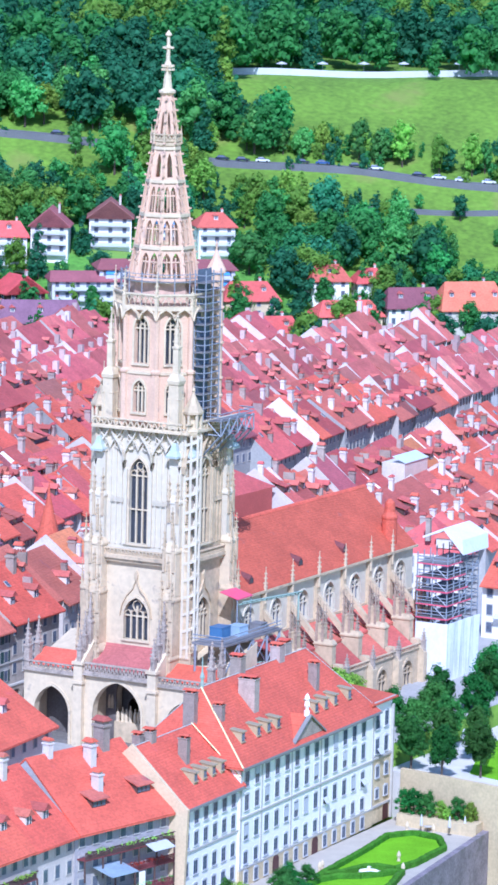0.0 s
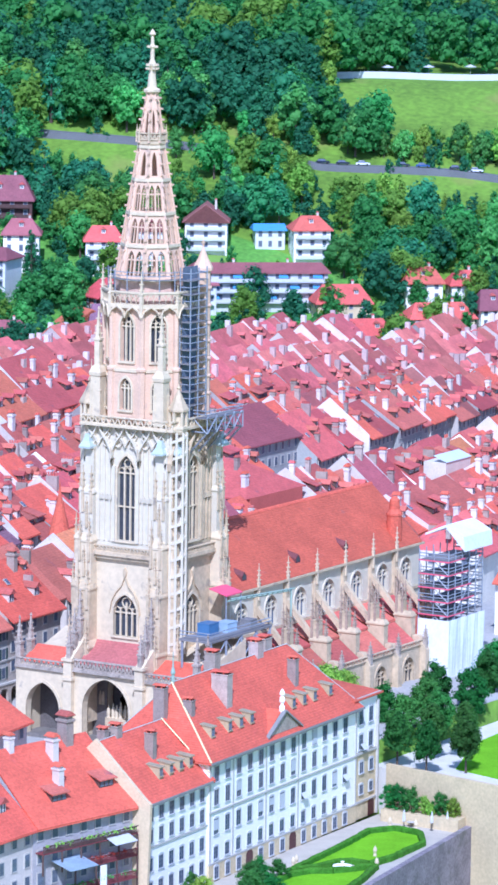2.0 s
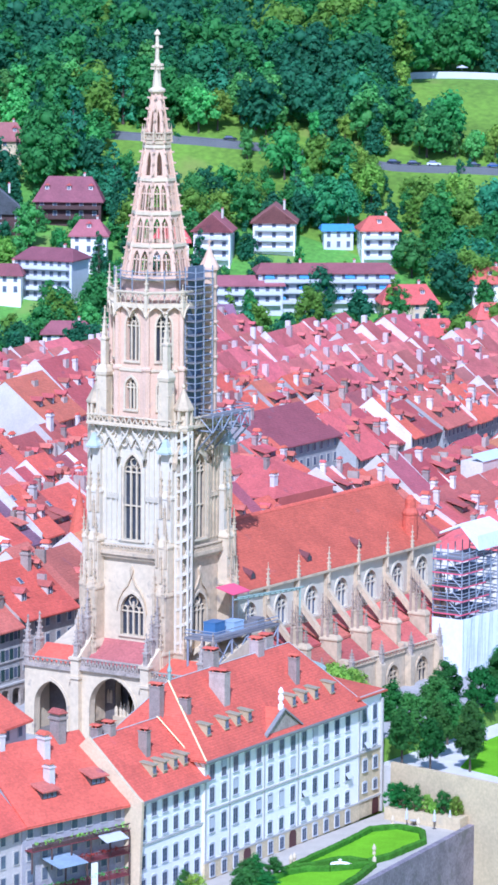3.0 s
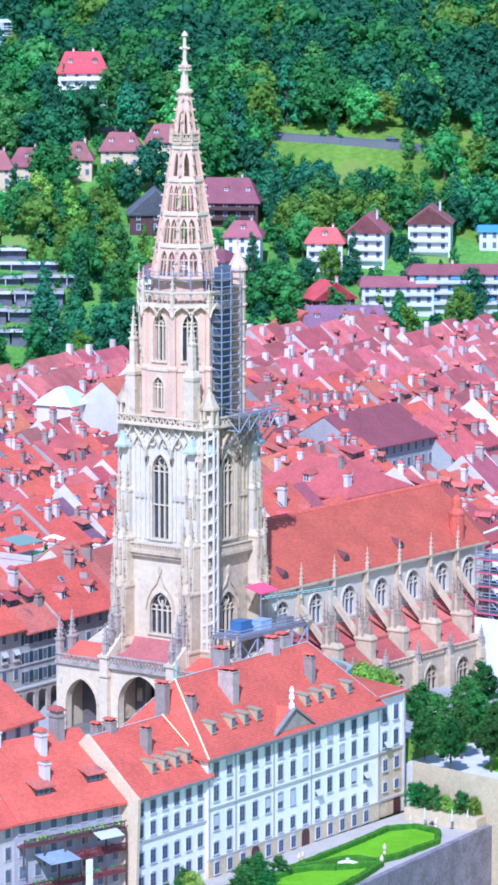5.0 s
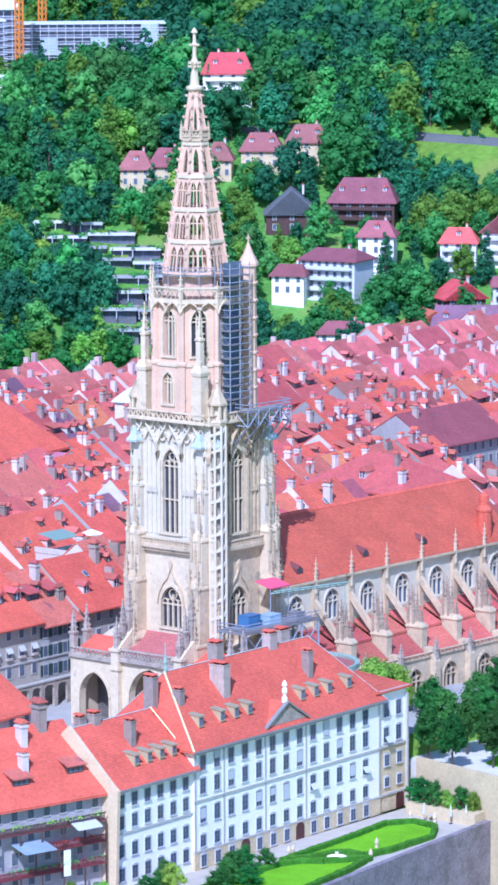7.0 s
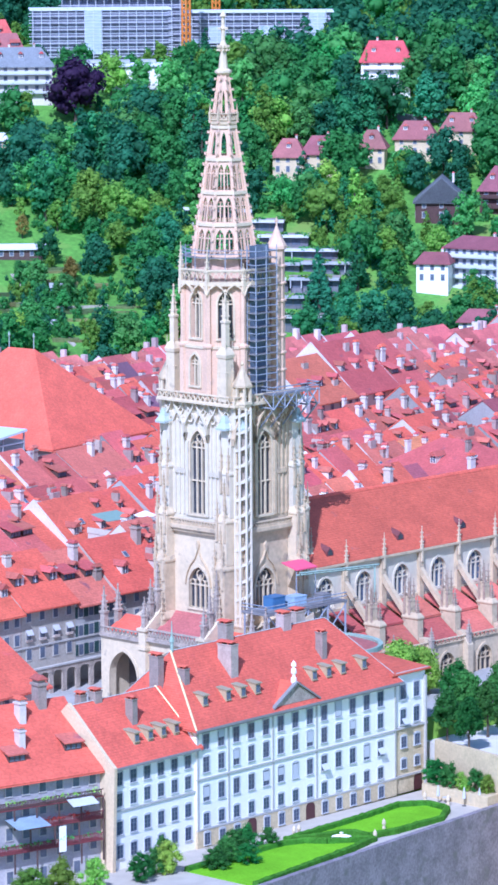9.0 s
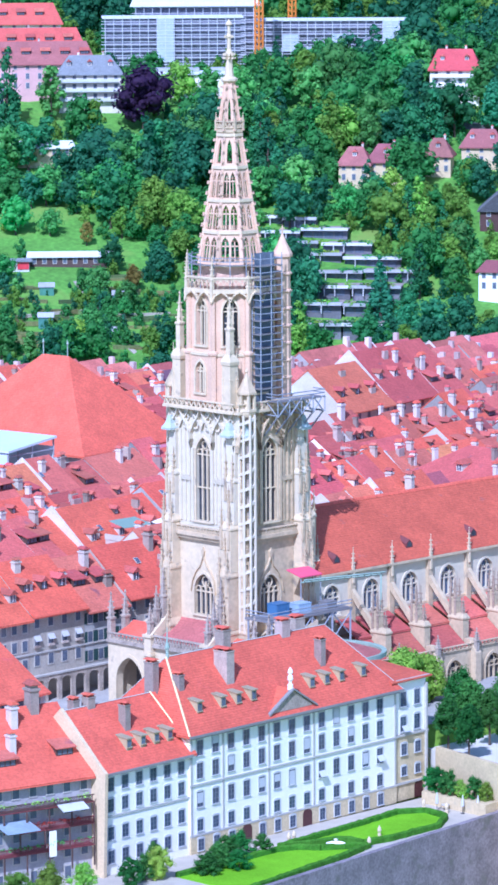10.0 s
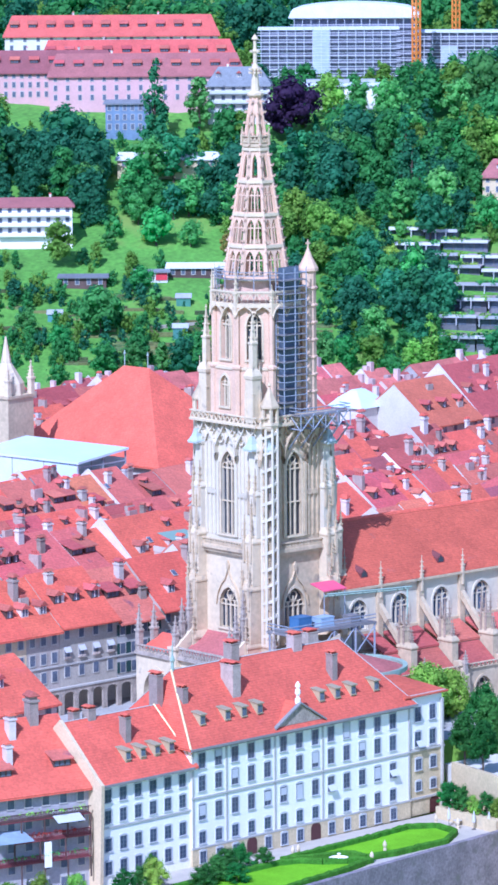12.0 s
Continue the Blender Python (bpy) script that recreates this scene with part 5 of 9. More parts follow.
ring_stack(bm, [[(x, -22.4, 18.9), (x, -22.2, 21.2), (x, -19.0, 22.8), (x, -15.4, 21.2), (x, -15.4, 20.9), (x, -19.0, 22.4)] for x in (55.5, 58, 61, 64.5)])
part("tarpaulin_roof", fix(bm), M_TARP, sc, "white tarpaulin roof")
bm = bmesh.new()
for z, x1 in ((9.2, 57), (11.3, 60), (13.4, 59), (15.5, 58), (17.6, 57)):
    bm = bmesh.new()
    box(bm, 51.7, x1, -21.75, -21.68, z, z + 0.18)
    box(bm, 51.68, 51.75, -21.7, -16.4, z, z + 0.18)
    part("warning_band", bm, M_REDCLOTH, sc, "red warning band")

# ---------------------------------------------------------------- long white building below the church
ST = pose(-48.0, -40.6, 0, 0, 0, 2.6)
stift = thing("chapter_house", "long white five-storey building with red hipped roof", "building")
stift.matrix_world = ST
GZ = -9.5
M_SASHGLASS = material("old_sash_glass", (0.09, 0.11, 0.16), 0.15, 0.3, 0.7, 2.0)
M_SHUTTER = material("grey_blue_sash", (0.16, 0.18, 0.22), 0.5, 0.1, 0.5, 3.0)
M_DORMERWALL = material("olive_beige_boards", (0.46, 0.38, 0.22), 0.8, 0.15, 0.5, 4.0)
M_VERGE = material("yellowish_mortar", (0.80, 0.66, 0.34), 0.85, 0.15, 0.5, 4.0)
M_DORMERTOP = material("beige_sheet_metal", (0.36, 0.31, 0.20), 0.6, 0.12, 0.5, 3.0)
M_SURROUND = material("grey_window_stone", (0.52, 0.52, 0.52), 0.85, 0.1, 0.5, 4.0, 0.1)
M_ZINC = material("zinc", (0.52, 0.52, 0.46), 0.5, 0.12, 0.5, 3.0)


def sash_window(w, h, arched=True):
    """One sash window standing proud in a stone surround: frame, panes, sill."""
    bm = bmesh.new()
    box(bm, -w / 2 - 0.10, -w / 2, -0.05, 0.12, 0, h)
    box(bm, w / 2, w / 2 + 0.10, -0.05, 0.12, 0, h)
    box(bm, -w / 2 - 0.12, w / 2 + 0.12, -0.06, 0.12, h, h + 0.14)
    if arched:
        extruded(bm, [(-w / 2 - 0.12, h + 0.14), (w / 2 + 0.12, h + 0.14), (w / 4, h + 0.3), (-w / 4, h + 0.3)], lambda u, v, q: (u, -0.06 + 0.14 * q, v))
    box(bm, -w / 2 - 0.14, w / 2 + 0.14, -0.14, 0.12, -0.12, 0)
    me = bpy.data.meshes.new("window_frame")
    fix(bm)
    bm.to_mesh(me)
    bm.free()
    me.materials.append(M_SURROUND)
    bm = bmesh.new()
    box(bm, -w / 2, w / 2, 0.02, 0.08, 0, h)
    pane = bpy.data.meshes.new("pane")
    bm.to_mesh(pane)
    bm.free()
    pane.materials.append(M_SASHGLASS)
    bm = bmesh.new()
    box(bm, -0.04, 0.04, -0.03, 0.03, 0, h)
    for k in (1, 2):
        box(bm, -w / 2, w / 2, -0.03, 0.03, h * k / 3 - 0.025, h * k / 3 + 0.025)
    bars = bpy.data.meshes.new("glazing_bar")
    bm.to_mesh(bars)
    bm.free()
    bars.materials.append(M_SHUTTER)
    return me, pane, bars


def put_window(parent, meshes, m):
    me, pane, bars = meshes
    o = bpy.data.objects.new("window", me)
    scene.collection.objects.link(o)
    o.parent = parent
    o.matrix_basis = m
    for nm, d in (("pane", pane), ("glazing_bar", bars)):
        c = bpy.data.objects.new(nm, d)
        scene.collection.objects.link(c)
        c.parent = o
    return o


W_TALL, W_MID, W_LOW, W_SMALL = sash_window(1.25, 2.1), sash_window(1.25, 2.1), sash_window(1.2, 1.6), sash_window(1.1, 1.3)
W_SOCLE = sash_window(1.15, 1.6)
W_WING = sash_window(1.2, 1.75)
MAIN_U = [1.9 + 3.08 * i for i in range(13)]
bm = bmesh.new()
box(bm, 0, 42.4, 0, 16, GZ, 7.7)
part("main_wall", bm, M_WHITE, stift)
bm = bmesh.new()
box(bm, -16.5, 0, 0.25, 14.5, GZ, 5.0)
ring_stack(bm, [[(x, 0.3, 4.9), (x, 14.5, 4.9), (x, 7.6, 11.4)] for x in (-16.3, -0.01)])
part("wing_wall", fix(bm), M_WHITE, stift)
bm = bmesh.new()
box(bm, 42.4, 49.3, 0.35, 14, GZ, 8.1)
part("east_wall", bm, M_WHITE, stift)
bm = bmesh.new()
box(bm, 42.4, 49.42, 0.22, 13.9, GZ, 0.1)
box(bm, -0.02, 42.4, -0.12, 0.3, GZ, -6.95)
part("socle", bm, M_SOCLE, stift, "beige stone ground floor facing")
bm = bmesh.new()
for z in (-0.05, -7.0):
    box(bm, -0.05, 42.5, -0.18, 0.05, z - 0.13, z + 0.13)
    box(bm, 42.5, 49.6, 0.02, 0.3, z - 0.15, z + 0.15)
box(bm, -16.7, 0, 0.08, 0.3, -1.7, -1.45)
box(bm, 42.5, 49.7, -0.1, 0.4, 7.8, 8.1)
part("string_course", bm, M_TRIM, stift)
M_EAVE = material("grey_eaves_board", (0.26, 0.25, 0.24), 0.8, 0.15, 0.5, 3.0)
bm = bmesh.new()
box(bm, -0.15, 42.55, -0.62, 0.02, 6.42, 6.98)
box(bm, -16.6, -0.2, -0.3, 0.2, 4.0, 4.5)
part("cornice", bm, M_EAVE, stift, "grey painted eaves board")
bm = bmesh.new()
box(bm, -0.8, 43.2, -0.93, -0.76, 6.62, 6.94)
box(bm, -17.0, 0.2, -0.58, -0.41, 4.08, 4.4)
part("gutter", bm, M_EAVE, stift, "grey rain gutter")
for u in (0.25, 6.5, 15.7, 24.95, 42.2, 49.1):
    bm = bmesh.new()
    box(bm, u - 0.17, u + 0.17, -0.1, 0.2 if u < 43 else 0.5, GZ, 6.9)
    part("pilaster", bm, M_TRIM, stift)
for u in MAIN_U:
    for wm, z in ((W_TALL, 3.95), (W_MID, 0.8), (W_MID, -3.15), (W_LOW, -6.45)):
        put_window(stift, wm, pose(u, -0.06, z))
for u in (44.3, 47.3):
    for wm, z in ((W_TALL, 4.1), (W_MID, 0.5), (W_LOW, -2.9), (W_SMALL, -5.9)):
        put_window(stift, wm, pose(u, 0.25 if z > 0 else 0.1, z))
for i, u in enumerate(MAIN_U):
    if i in (3, 7):
        continue
    put_window(stift, W_SOCLE, pose(u, -0.2, -9.15))
M_DOOR = material("dark_red_door", (0.09, 0.03, 0.03), 0.5, 0.2, 0.5, 3.0)
for u in (MAIN_U[3], MAIN_U[7], 47.6):
    bm = bmesh.new()
    o = pointed(0.95, -7.9, -7.15, 5, GZ)
    extruded(bm, o, lambda a, v, q: (u + a, -0.17 + 0.1 * q + (0.36 if u > 43 else 0), v))
    part("door", fix(bm), M_DOOR, stift, "arched dark red wooden door")
for k in range(6):
    for wm, z in ((W_WING, 1.85), (W_WING, -1.0), (W_WING, -4.8), (W_WING, -8.0)):
        put_window(stift, wm, pose(-15.0 + 2.7 * k, 0.2, z))
# pulled-out sun blinds
bm = bmesh.new()
M_CLOTH = material("white_awning_cloth", (0.56, 0.56, 0.58), 0.8, 0.06, 0.5, 3.0)
for u, z in ((MAIN_U[8], -2.2), (44.3, 1.4), (MAIN_U[12], -2.0)):
    bm = bmesh.new()
    ring_stack(bm, [[(u + s, -0.1, z), (u + s, -0.7, z - 0.75), (u + s, -0.7, z - 0.81), (u + s, -0.1, z - 0.06)] for s in (-0.7, 0.7)])
    part("awning", fix(bm), M_CLOTH, stift, "white pulled-out awning")

# half-drawn white blinds behind some panes
for i, z, hh in ((4, -3.3, 1.3), (7, 0.75, 1.5), (6, -3.3, 2.2), (5, -3.3, 1.0), (2, 0.75, 1.2), (9, 3.95, 2.0), (11, -3.3, 1.6), (10, 0.75, 1.1), (0, -3.3, 1.4), (1, 3.95, 0.9)):
    bm = bmesh.new()
    top = z + 2.1
    box(bm, MAIN_U[i] - 0.54, MAIN_U[i] + 0.54, -0.13, -0.10, top - hh, top)
    part("blind", bm, M_CLOTH, stift, "white drawn blind")
# roofs
bm = bmesh.new()
gable_roof(bm, 0, 42.4, 0, 16, 7.75, 16.1, "x", 0.75, 0.3, 4.6, 7.0)
roof = part("main_roof", bm, M_TILE_BRIGHT, stift, "bright red clay tiled hipped roof")
bm = bmesh.new()
gable_roof(bm, -16.4, 0.4, 0.2, 14.6, 5.0, 11.9, "x", 0.6, 0.3)
wing_roof = part("wing_roof", bm, M_TILE_BRIGHT, stift, "bright red clay tiled gable roof")
bm = bmesh.new()
gable_roof(bm, 42.0, 49.3, 0.4, 14, 8.15, 9.6, "x", 0.7, 0.25, 0.5, 3.0)
part("east_roof", bm, M_TILE_NAVE, stift, "flat brownish tiled roof")
bm = bmesh.new()
def strip(bm, a, b, w=0.10, up=0.07):
    a, b = Vector(a), Vector(b)
    d = (b - a).normalized()
    s = d.cross(Vector((0, 0, 1))).normalized() * w
    n = s.cross(d).normalized() * up
    ring_stack(bm, [[tuple(p - s), tuple(p + n), tuple(p + s), tuple(p - n * 0.5)] for p in (a, b)])
strip(bm, (-0.75, 16.75, 6.98), (3.85, 8, 16.15))
strip(bm, (3.85, 8, 16.15), (36.15, 8, 16.15))
strip(bm, (43.15, -0.75, 6.98), (36.15, 8, 16.15))
strip(bm, (-16.6, 7.4, 11.9), (0, 7.4, 11.9))
part("ridge_flashing", fix(bm), M_ZINC, stift, "pale zinc ridge flashing")
for a, b, w in (((-0.75, -0.75, 6.98), (3.85, 8, 16.15), 0.15), ((0.0, 0, 5.6), (0.0, 7.4, 12.05), 0.17)):
    bm = bmesh.new()
    strip(bm, a, b, w, 0.1)
    part("verge", fix(bm), M_VERGE, stift, "yellowish mortar verge")
# west gable of the wing stands above the tiles
bm = bmesh.new()
extruded(bm, [(-0.4, GZ), (15.0, GZ), (15.0, 4.9), (7.4, 12.3), (-0.1, 5.2), (-0.9, 4.6)], lambda u, v, w: (-17.1 + 0.55 * w, u, v))
part("gable_wall", fix(bm), M_CREAM, stift, "cream plastered gable wall")
# pediment with its white finial
bm = bmesh.new()
extruded(bm, [(16.0, 7.5), (24.6, 7.5), (20.3, 10.2)], lambda u, v, w: (u, -0.35 + 0.3 * w, v))
ped = part("pediment", fix(bm), M_STONE_GREY, stift, "grey stone pediment")
bm = bmesh.new()
for s in (-1, 1):
    extruded(bm, [(20.3, 10.2), (20.3 + s * 4.9, 7.25), (20.3 + s * 4.9, 7.52), (20.3, 10.48)], lambda u, v, w: (u, -0.65 + 0.6 * w, v))
part("pediment_cornice", fix(bm), M_EAVE, ped)
bm = bmesh.new()
p = [(15.5, 0.05, 7.4), (25.1, 0.05, 7.4), (20.3, 0.05, 10.42), (20.3, 3.5, 10.42)]
v = [bm.verts.new(q) for q in p]
for f in ((0, 2, 3), (1, 3, 2), (0, 1, 2), (0, 3, 1)):
    bm.faces.new([v[i] for i in f])
part("pediment_roof", fix(bm), M_TILE_BRIGHT, stift)
bm = bmesh.new()
turned(bm, 20.3, 0.1, [(0.4, 10.0), (0.4, 10.9), (0.22, 11.0), (0.22, 11.3), (0.4, 11.6), (0.36, 12.1), (0.18, 12.3), (0.38, 12.55), (0.32, 12.9), (0.05, 13.3)], 8)
part("finial", bm, M_WHITE, stift, "white urn finial")
bm = bmesh.new()
turned(bm, 4.1, 8.0, [(0.22, 15.8), (0.22, 17.2), (0.34, 17.3), (0.34, 17.5), (0.12, 18.2), (0.05, 20.2)], 8)
part("vent", bm, M_COPPER, stift, "green copper roof vent")
# dormers: narrow boxes, their sheet roofs running back into the tiles
def roof_dormer(parent, u, y, z, h, w):
    bm = bmesh.new()
    ring_stack(bm, [[(x, y, z - 0.3), (x, y, z + h), (x, y + 1.9, z + h + 0.2), (x, y + 1.9, z + 1.0)] for x in (u - w, u + w)])
    d = part("dormer", fix(bm), M_DORMERWALL, parent)
    bm = bmesh.new()
    ring_stack(bm, [[(x, y - 0.25, z + h + 0.01), (x, y - 0.25, z + h + 0.15), (x, y + 2.1, z + h + 0.42), (x, y + 2.1, z + h + 0.27)] for x in (u - w - 0.12, u + w + 0.12)])
    part("dormer_roof", fix(bm), M_DORMERTOP, d)
    bm = bmesh.new()
    box(bm, u - w + 0.14, u + w - 0.14, y - 0.06, y + 0.02, z + 0.3, z + h - 0.2)
    part("pane", bm, M_GLASS, d)
    bm = bmesh.new()
    box(bm, u - w, u + w, y - 0.2, y, z + 0.14, z + 0.28)
    part("sill", bm, M_DORMERTOP, d)


for u in (3.6, 8.3, 11.4, 14.4, 26.4, 29.5, 32.6, 37.2):
    roof_dormer(roof, u, 1.5, 7.75 + (16.1 - 7.75) / 8 * 1.5, 1.5, 0.5)
for u in (-10.0, -7.3, -4.7, -2.1):
    roof_dormer(wing_roof, u, 1.6, 5.0 + 6.9 / 7.2 * 1.6, 1.35, 0.48)


def roof_chimney(parent, x, y, z0, z1, a, b, cap=M_TILE_BRIGHT):
    bm = bmesh.new()
    a, b, z1 = a * 0.82, b * 0.82, z1 - 0.3
    box(bm, x - a, x + a, y - b, y + b, z0, z1)
    box(bm, x - a - 0.07, x + a + 0.07, y - b - 0.07, y + b + 0.07, z1 - 0.18, z1)
    c = part("chimney", bm, M_CHIMNEY, parent)
    bm = bmesh.new()
    if cap:
        for s in (-0.5, 0.5):
            box(bm, x - a, x + a, y + s * b - 0.1, y + s * b + 0.1, z1, z1 + 0.3)
        ring_stack(bm, [[(x - a - 0.15, y - b - 0.15, z1 + 0.3), (x + a + 0.15, y - b - 0.15, z1 + 0.3), (x + a + 0.15, y + b + 0.15, z1 + 0.3), (x - a - 0.15, y + b + 0.15, z1 + 0.3)],
                        [(x - a * 0.3, y - b - 0.1, z1 + 0.48), (x + a * 0.3, y - b - 0.1, z1 + 0.48), (x + a * 0.3, y + b + 0.1, z1 + 0.48), (x - a * 0.3, y + b + 0.1, z1 + 0.48)]])
        part("cap", bm, cap, c)
    return c


for u, v, z0, z1, a, b in ((12.2, 5.0, 9.5, 16.6, 0.9, 1.5), (15.6, 8.4, 14, 18.6, 0.9, 1.0), (31.0, 4.2, 9.0, 15.6, 0.6, 0.8), (27.6, 8.2, 14, 18.2, 1.0, 0.9), (31.5, 9.0, 14, 18.0, 1.2, 0.8),
                           (2.9, 4.8, 9.0, 14.6, 0.6, 0.8), (1.2, 8.2, 10, 16.2, 0.7, 1.0), (-8.0, 4.4, 7.0, 12.2, 0.6, 0.8), (-11.6, 7.6, 10.5, 13.4, 0.8, 0.8), (-13.8, 8.2, 10.5, 13.2, 0.7, 0.7)):
    roof_chimney(stift, u, v, z0, z1, a, b)

# -- apse-like annex behind the hipped roof, edged by a green copper gutter
annex = thing("round_annex", "low round annex with red roof and green gutter", "building")
def arc_ring(r, z, n=18, a0=-100, a1=60, cx=1.0, cy=-19.0):
    return [(cx + r * math.cos(radians(a0 + (a1 - a0) * k / n)), cy + r * math.sin(radians(a0 + (a1 - a0) * k / n)), z) for k in range(n + 1)]
bm = bmesh.new()
lo, hi = arc_ring(7.4, -3.2), arc_ring(7.4, 8.3)
ring_stack(bm, [lo + [(-1.5, -19.0, -3.2)], hi + [(-1.5, -19.0, 8.3)]])
part("wall", fix(bm), M_STONE, annex)
bm = bmesh.new()
ring_stack(bm, [arc_ring(7.8, 8.3) + [(-1.5, -19.0, 8.3)], arc_ring(7.8, 8.6) + [(-1.5, -19.0, 8.6)], arc_ring(1.2, 10.6) + [(-1.5, -19.0, 10.6)]])
part("roof", fix(bm), M_TILE_OLD, annex, "red tiled conical roof")
bm = bmesh.new()
a, b, c, d = arc_ring(7.7, 8.3), arc_ring(8.4, 8.4), arc_ring(8.4, 9.1), arc_ring(7.7, 9.0)
ring_stack(bm, [[a[k], b[k], c[k], d[k]] for k in range(len(a))])
part("gutter", fix(bm), M_COPPER, annex, "green copper gutter")

# ---------------------------------------------------------------- garden terrace
M_STEEL_DARK = material("dark_steel", (0.10, 0.10, 0.11), 0.5, 0.1, 0.6, 4.0, metal=0.5)
M_LAWN = material("mown_lawn", (0.20, 0.45, 0.004), 0.95, 0.22, 0.25, 4.0, 0.2)
M_HEDGE = material("clipped_hedge", (0.075, 0.20, 0.015), 0.8, 0.45, 0.9, 5.0, 0.6)
for grown in (M_LAWN, M_HEDGE):
    grown.node_tree.nodes["Principled BSDF"].inputs["Specular IOR Level"].default_value = 0.1
M_GRAVEL = material("pale_gravel", (0.49, 0.44, 0.36), 0.95, 0.16, 0.4, 6.0, 0.2)
M_WALLSTONE = material("rough_wall_stone", (0.25, 0.215, 0.235), 0.95, 0.4, 0.35, 2.6, 0.5, spots=((0.16, 0.15, 0.14), 0.5, 0.56))
M_WALLBEIGE = material("beige_wall_stone", (0.60, 0.48, 0.29), 0.95, 0.16, 0.3, 2.4, 0.2, spots=((0.40, 0.35, 0.25), 0.3, 0.62))


def slab(name, pts, z0, z1, mat, label, category, parent=None, kind="structure"):
    bm = bmesh.new()
    ring_stack(bm, [[(x, y, z0) for x, y in pts], [(x, y, z1) for x, y in pts]])
    ob = finish(name, fix(bm), mat, parent)
    if parent is None:
        tagged(ob, label, category, kind=kind)
    return ob


slab("garden_terrace", [(-112, -69.0), (1.0, -53.7), (3.2, -39), (-63.6, -40.6), (-64.4, -37.0), (-84, -34.5), (-112, -34.8)], -26, -9.5, M_GRAVEL, "pale gravel garden terrace", "terrace")
slab("retaining_wall", [(-110, -69.5), (0.9, -54.5), (0.6, -53.6), (-110, -68.6)], -30, -9.0, M_WALLSTONE, "grey rough stone retaining wall", "wall")
slab("lawn_east", [(-36.6, -47.0), (-20, -45.6), (-11.5, -44.4), (-8.0, -46.3), (-8.6, -50.3), (-13, -53.2), (-23, -53.8), (-27.3, -53.2), (-27.2, -50.8), (-29.5, -48.9), (-33, -48.2)], -9.5, -9.36, M_LAWN, "bright green mown garden lawn", "lawn")
slab("lawn_west", [(-58, -60.5), (-58, -48.9), (-39, -48.3), (-36.2, -49.4), (-34.4, -51.8), (-31.5, -53.8), (-29.0, -55.0), (-36, -56.6)], -9.5, -9.36, M_LAWN, "bright green mown garden lawn", "lawn")


def hedge_ring(pts, closed=True, w=0.45, h=0.9):
    bm = bmesh.new()
    n = len(pts)
    for i in range(n if closed else n - 1):
        a, b = Vector((*pts[i], 0)), Vector((*pts[(i + 1) % n], 0))
        d = (b - a)
        m = max(2, int(d.length / 0.8))
        s = d.normalized().cross(Vector((0, 0, 1))) * w
        rings = []
        for k in range(m + 1):
            p = a + d * k / m
            hh = h * (1 + 0.22 * noise.noise(p * 0.9))
            ww = s * (1 + 0.3 * noise.noise(p * 1.3 + Vector((5, 0, 0))))
            rings.append([tuple(p - ww + Vector((0, 0, -9.5))), tuple(p - ww * 0.9 + Vector((0, 0, -9.5 + hh * 0.8))), tuple(p + Vector((0, 0, -9.5 + hh))), tuple(p + ww * 0.9 + Vector((0, 0, -9.5 + hh * 0.8))), tuple(p + ww + Vector((0, 0, -9.5)))])
        ring_stack(bm, rings)
    return tagged(finish("hedge", fix(bm), M_HEDGE), "low clipped green hedge round the lawn", "hedge", "garden hedges")


hedge_ring([(-37.2, -46.8), (-20, -45.2), (-11.3, -44.0), (-7.5, -46.2), (-8.2, -50.6), (-12.9, -53.7), (-23, -54.3), (-27.8, -53.6), (-27.6, -50.9), (-29.7, -49.2), (-33, -48.6)])
hedge_ring([(-58, -48.5), (-39, -47.9), (-35.9, -49.0), (-34.0, -51.5), (-31.3, -53.4), (-28.2, -54.9), (-36, -57.1), (-58, -61)], False)
bm = bmesh.new()
turned(bm, -30.8, -51.2, [(1.35, -9.5), (1.35, -9.05), (1.15, -9.05), (1.1, -9.25), (0.25, -9.2), (0.15, -8.6), (0.3, -8.5), (0.04, -8.4)], 16)
tagged(finish("fountain", bm, M_WHITE), "pale round stone fountain basin on gravel", "fountain")
for x, y in ((-22.5, -51.5), (-34.0, -45.4), (-32.8, -45.2), (-28.2, -55.0), (-6.2, -44.6), (-5.6, -48.4)):
    bm = bmesh.new()
    turned(bm, x, y, [(0.25, -9.5), (0.25, -9.1), (0.16, -9.0), (0.3, -8.6), (0.22, -8.2), (0.12, -8.1), (0.04, -7.9)], 8)
    tagged(finish("garden_urn", bm, M_STONE_PALE), "pale stone urn beside the lawn", "urn", "garden urns")

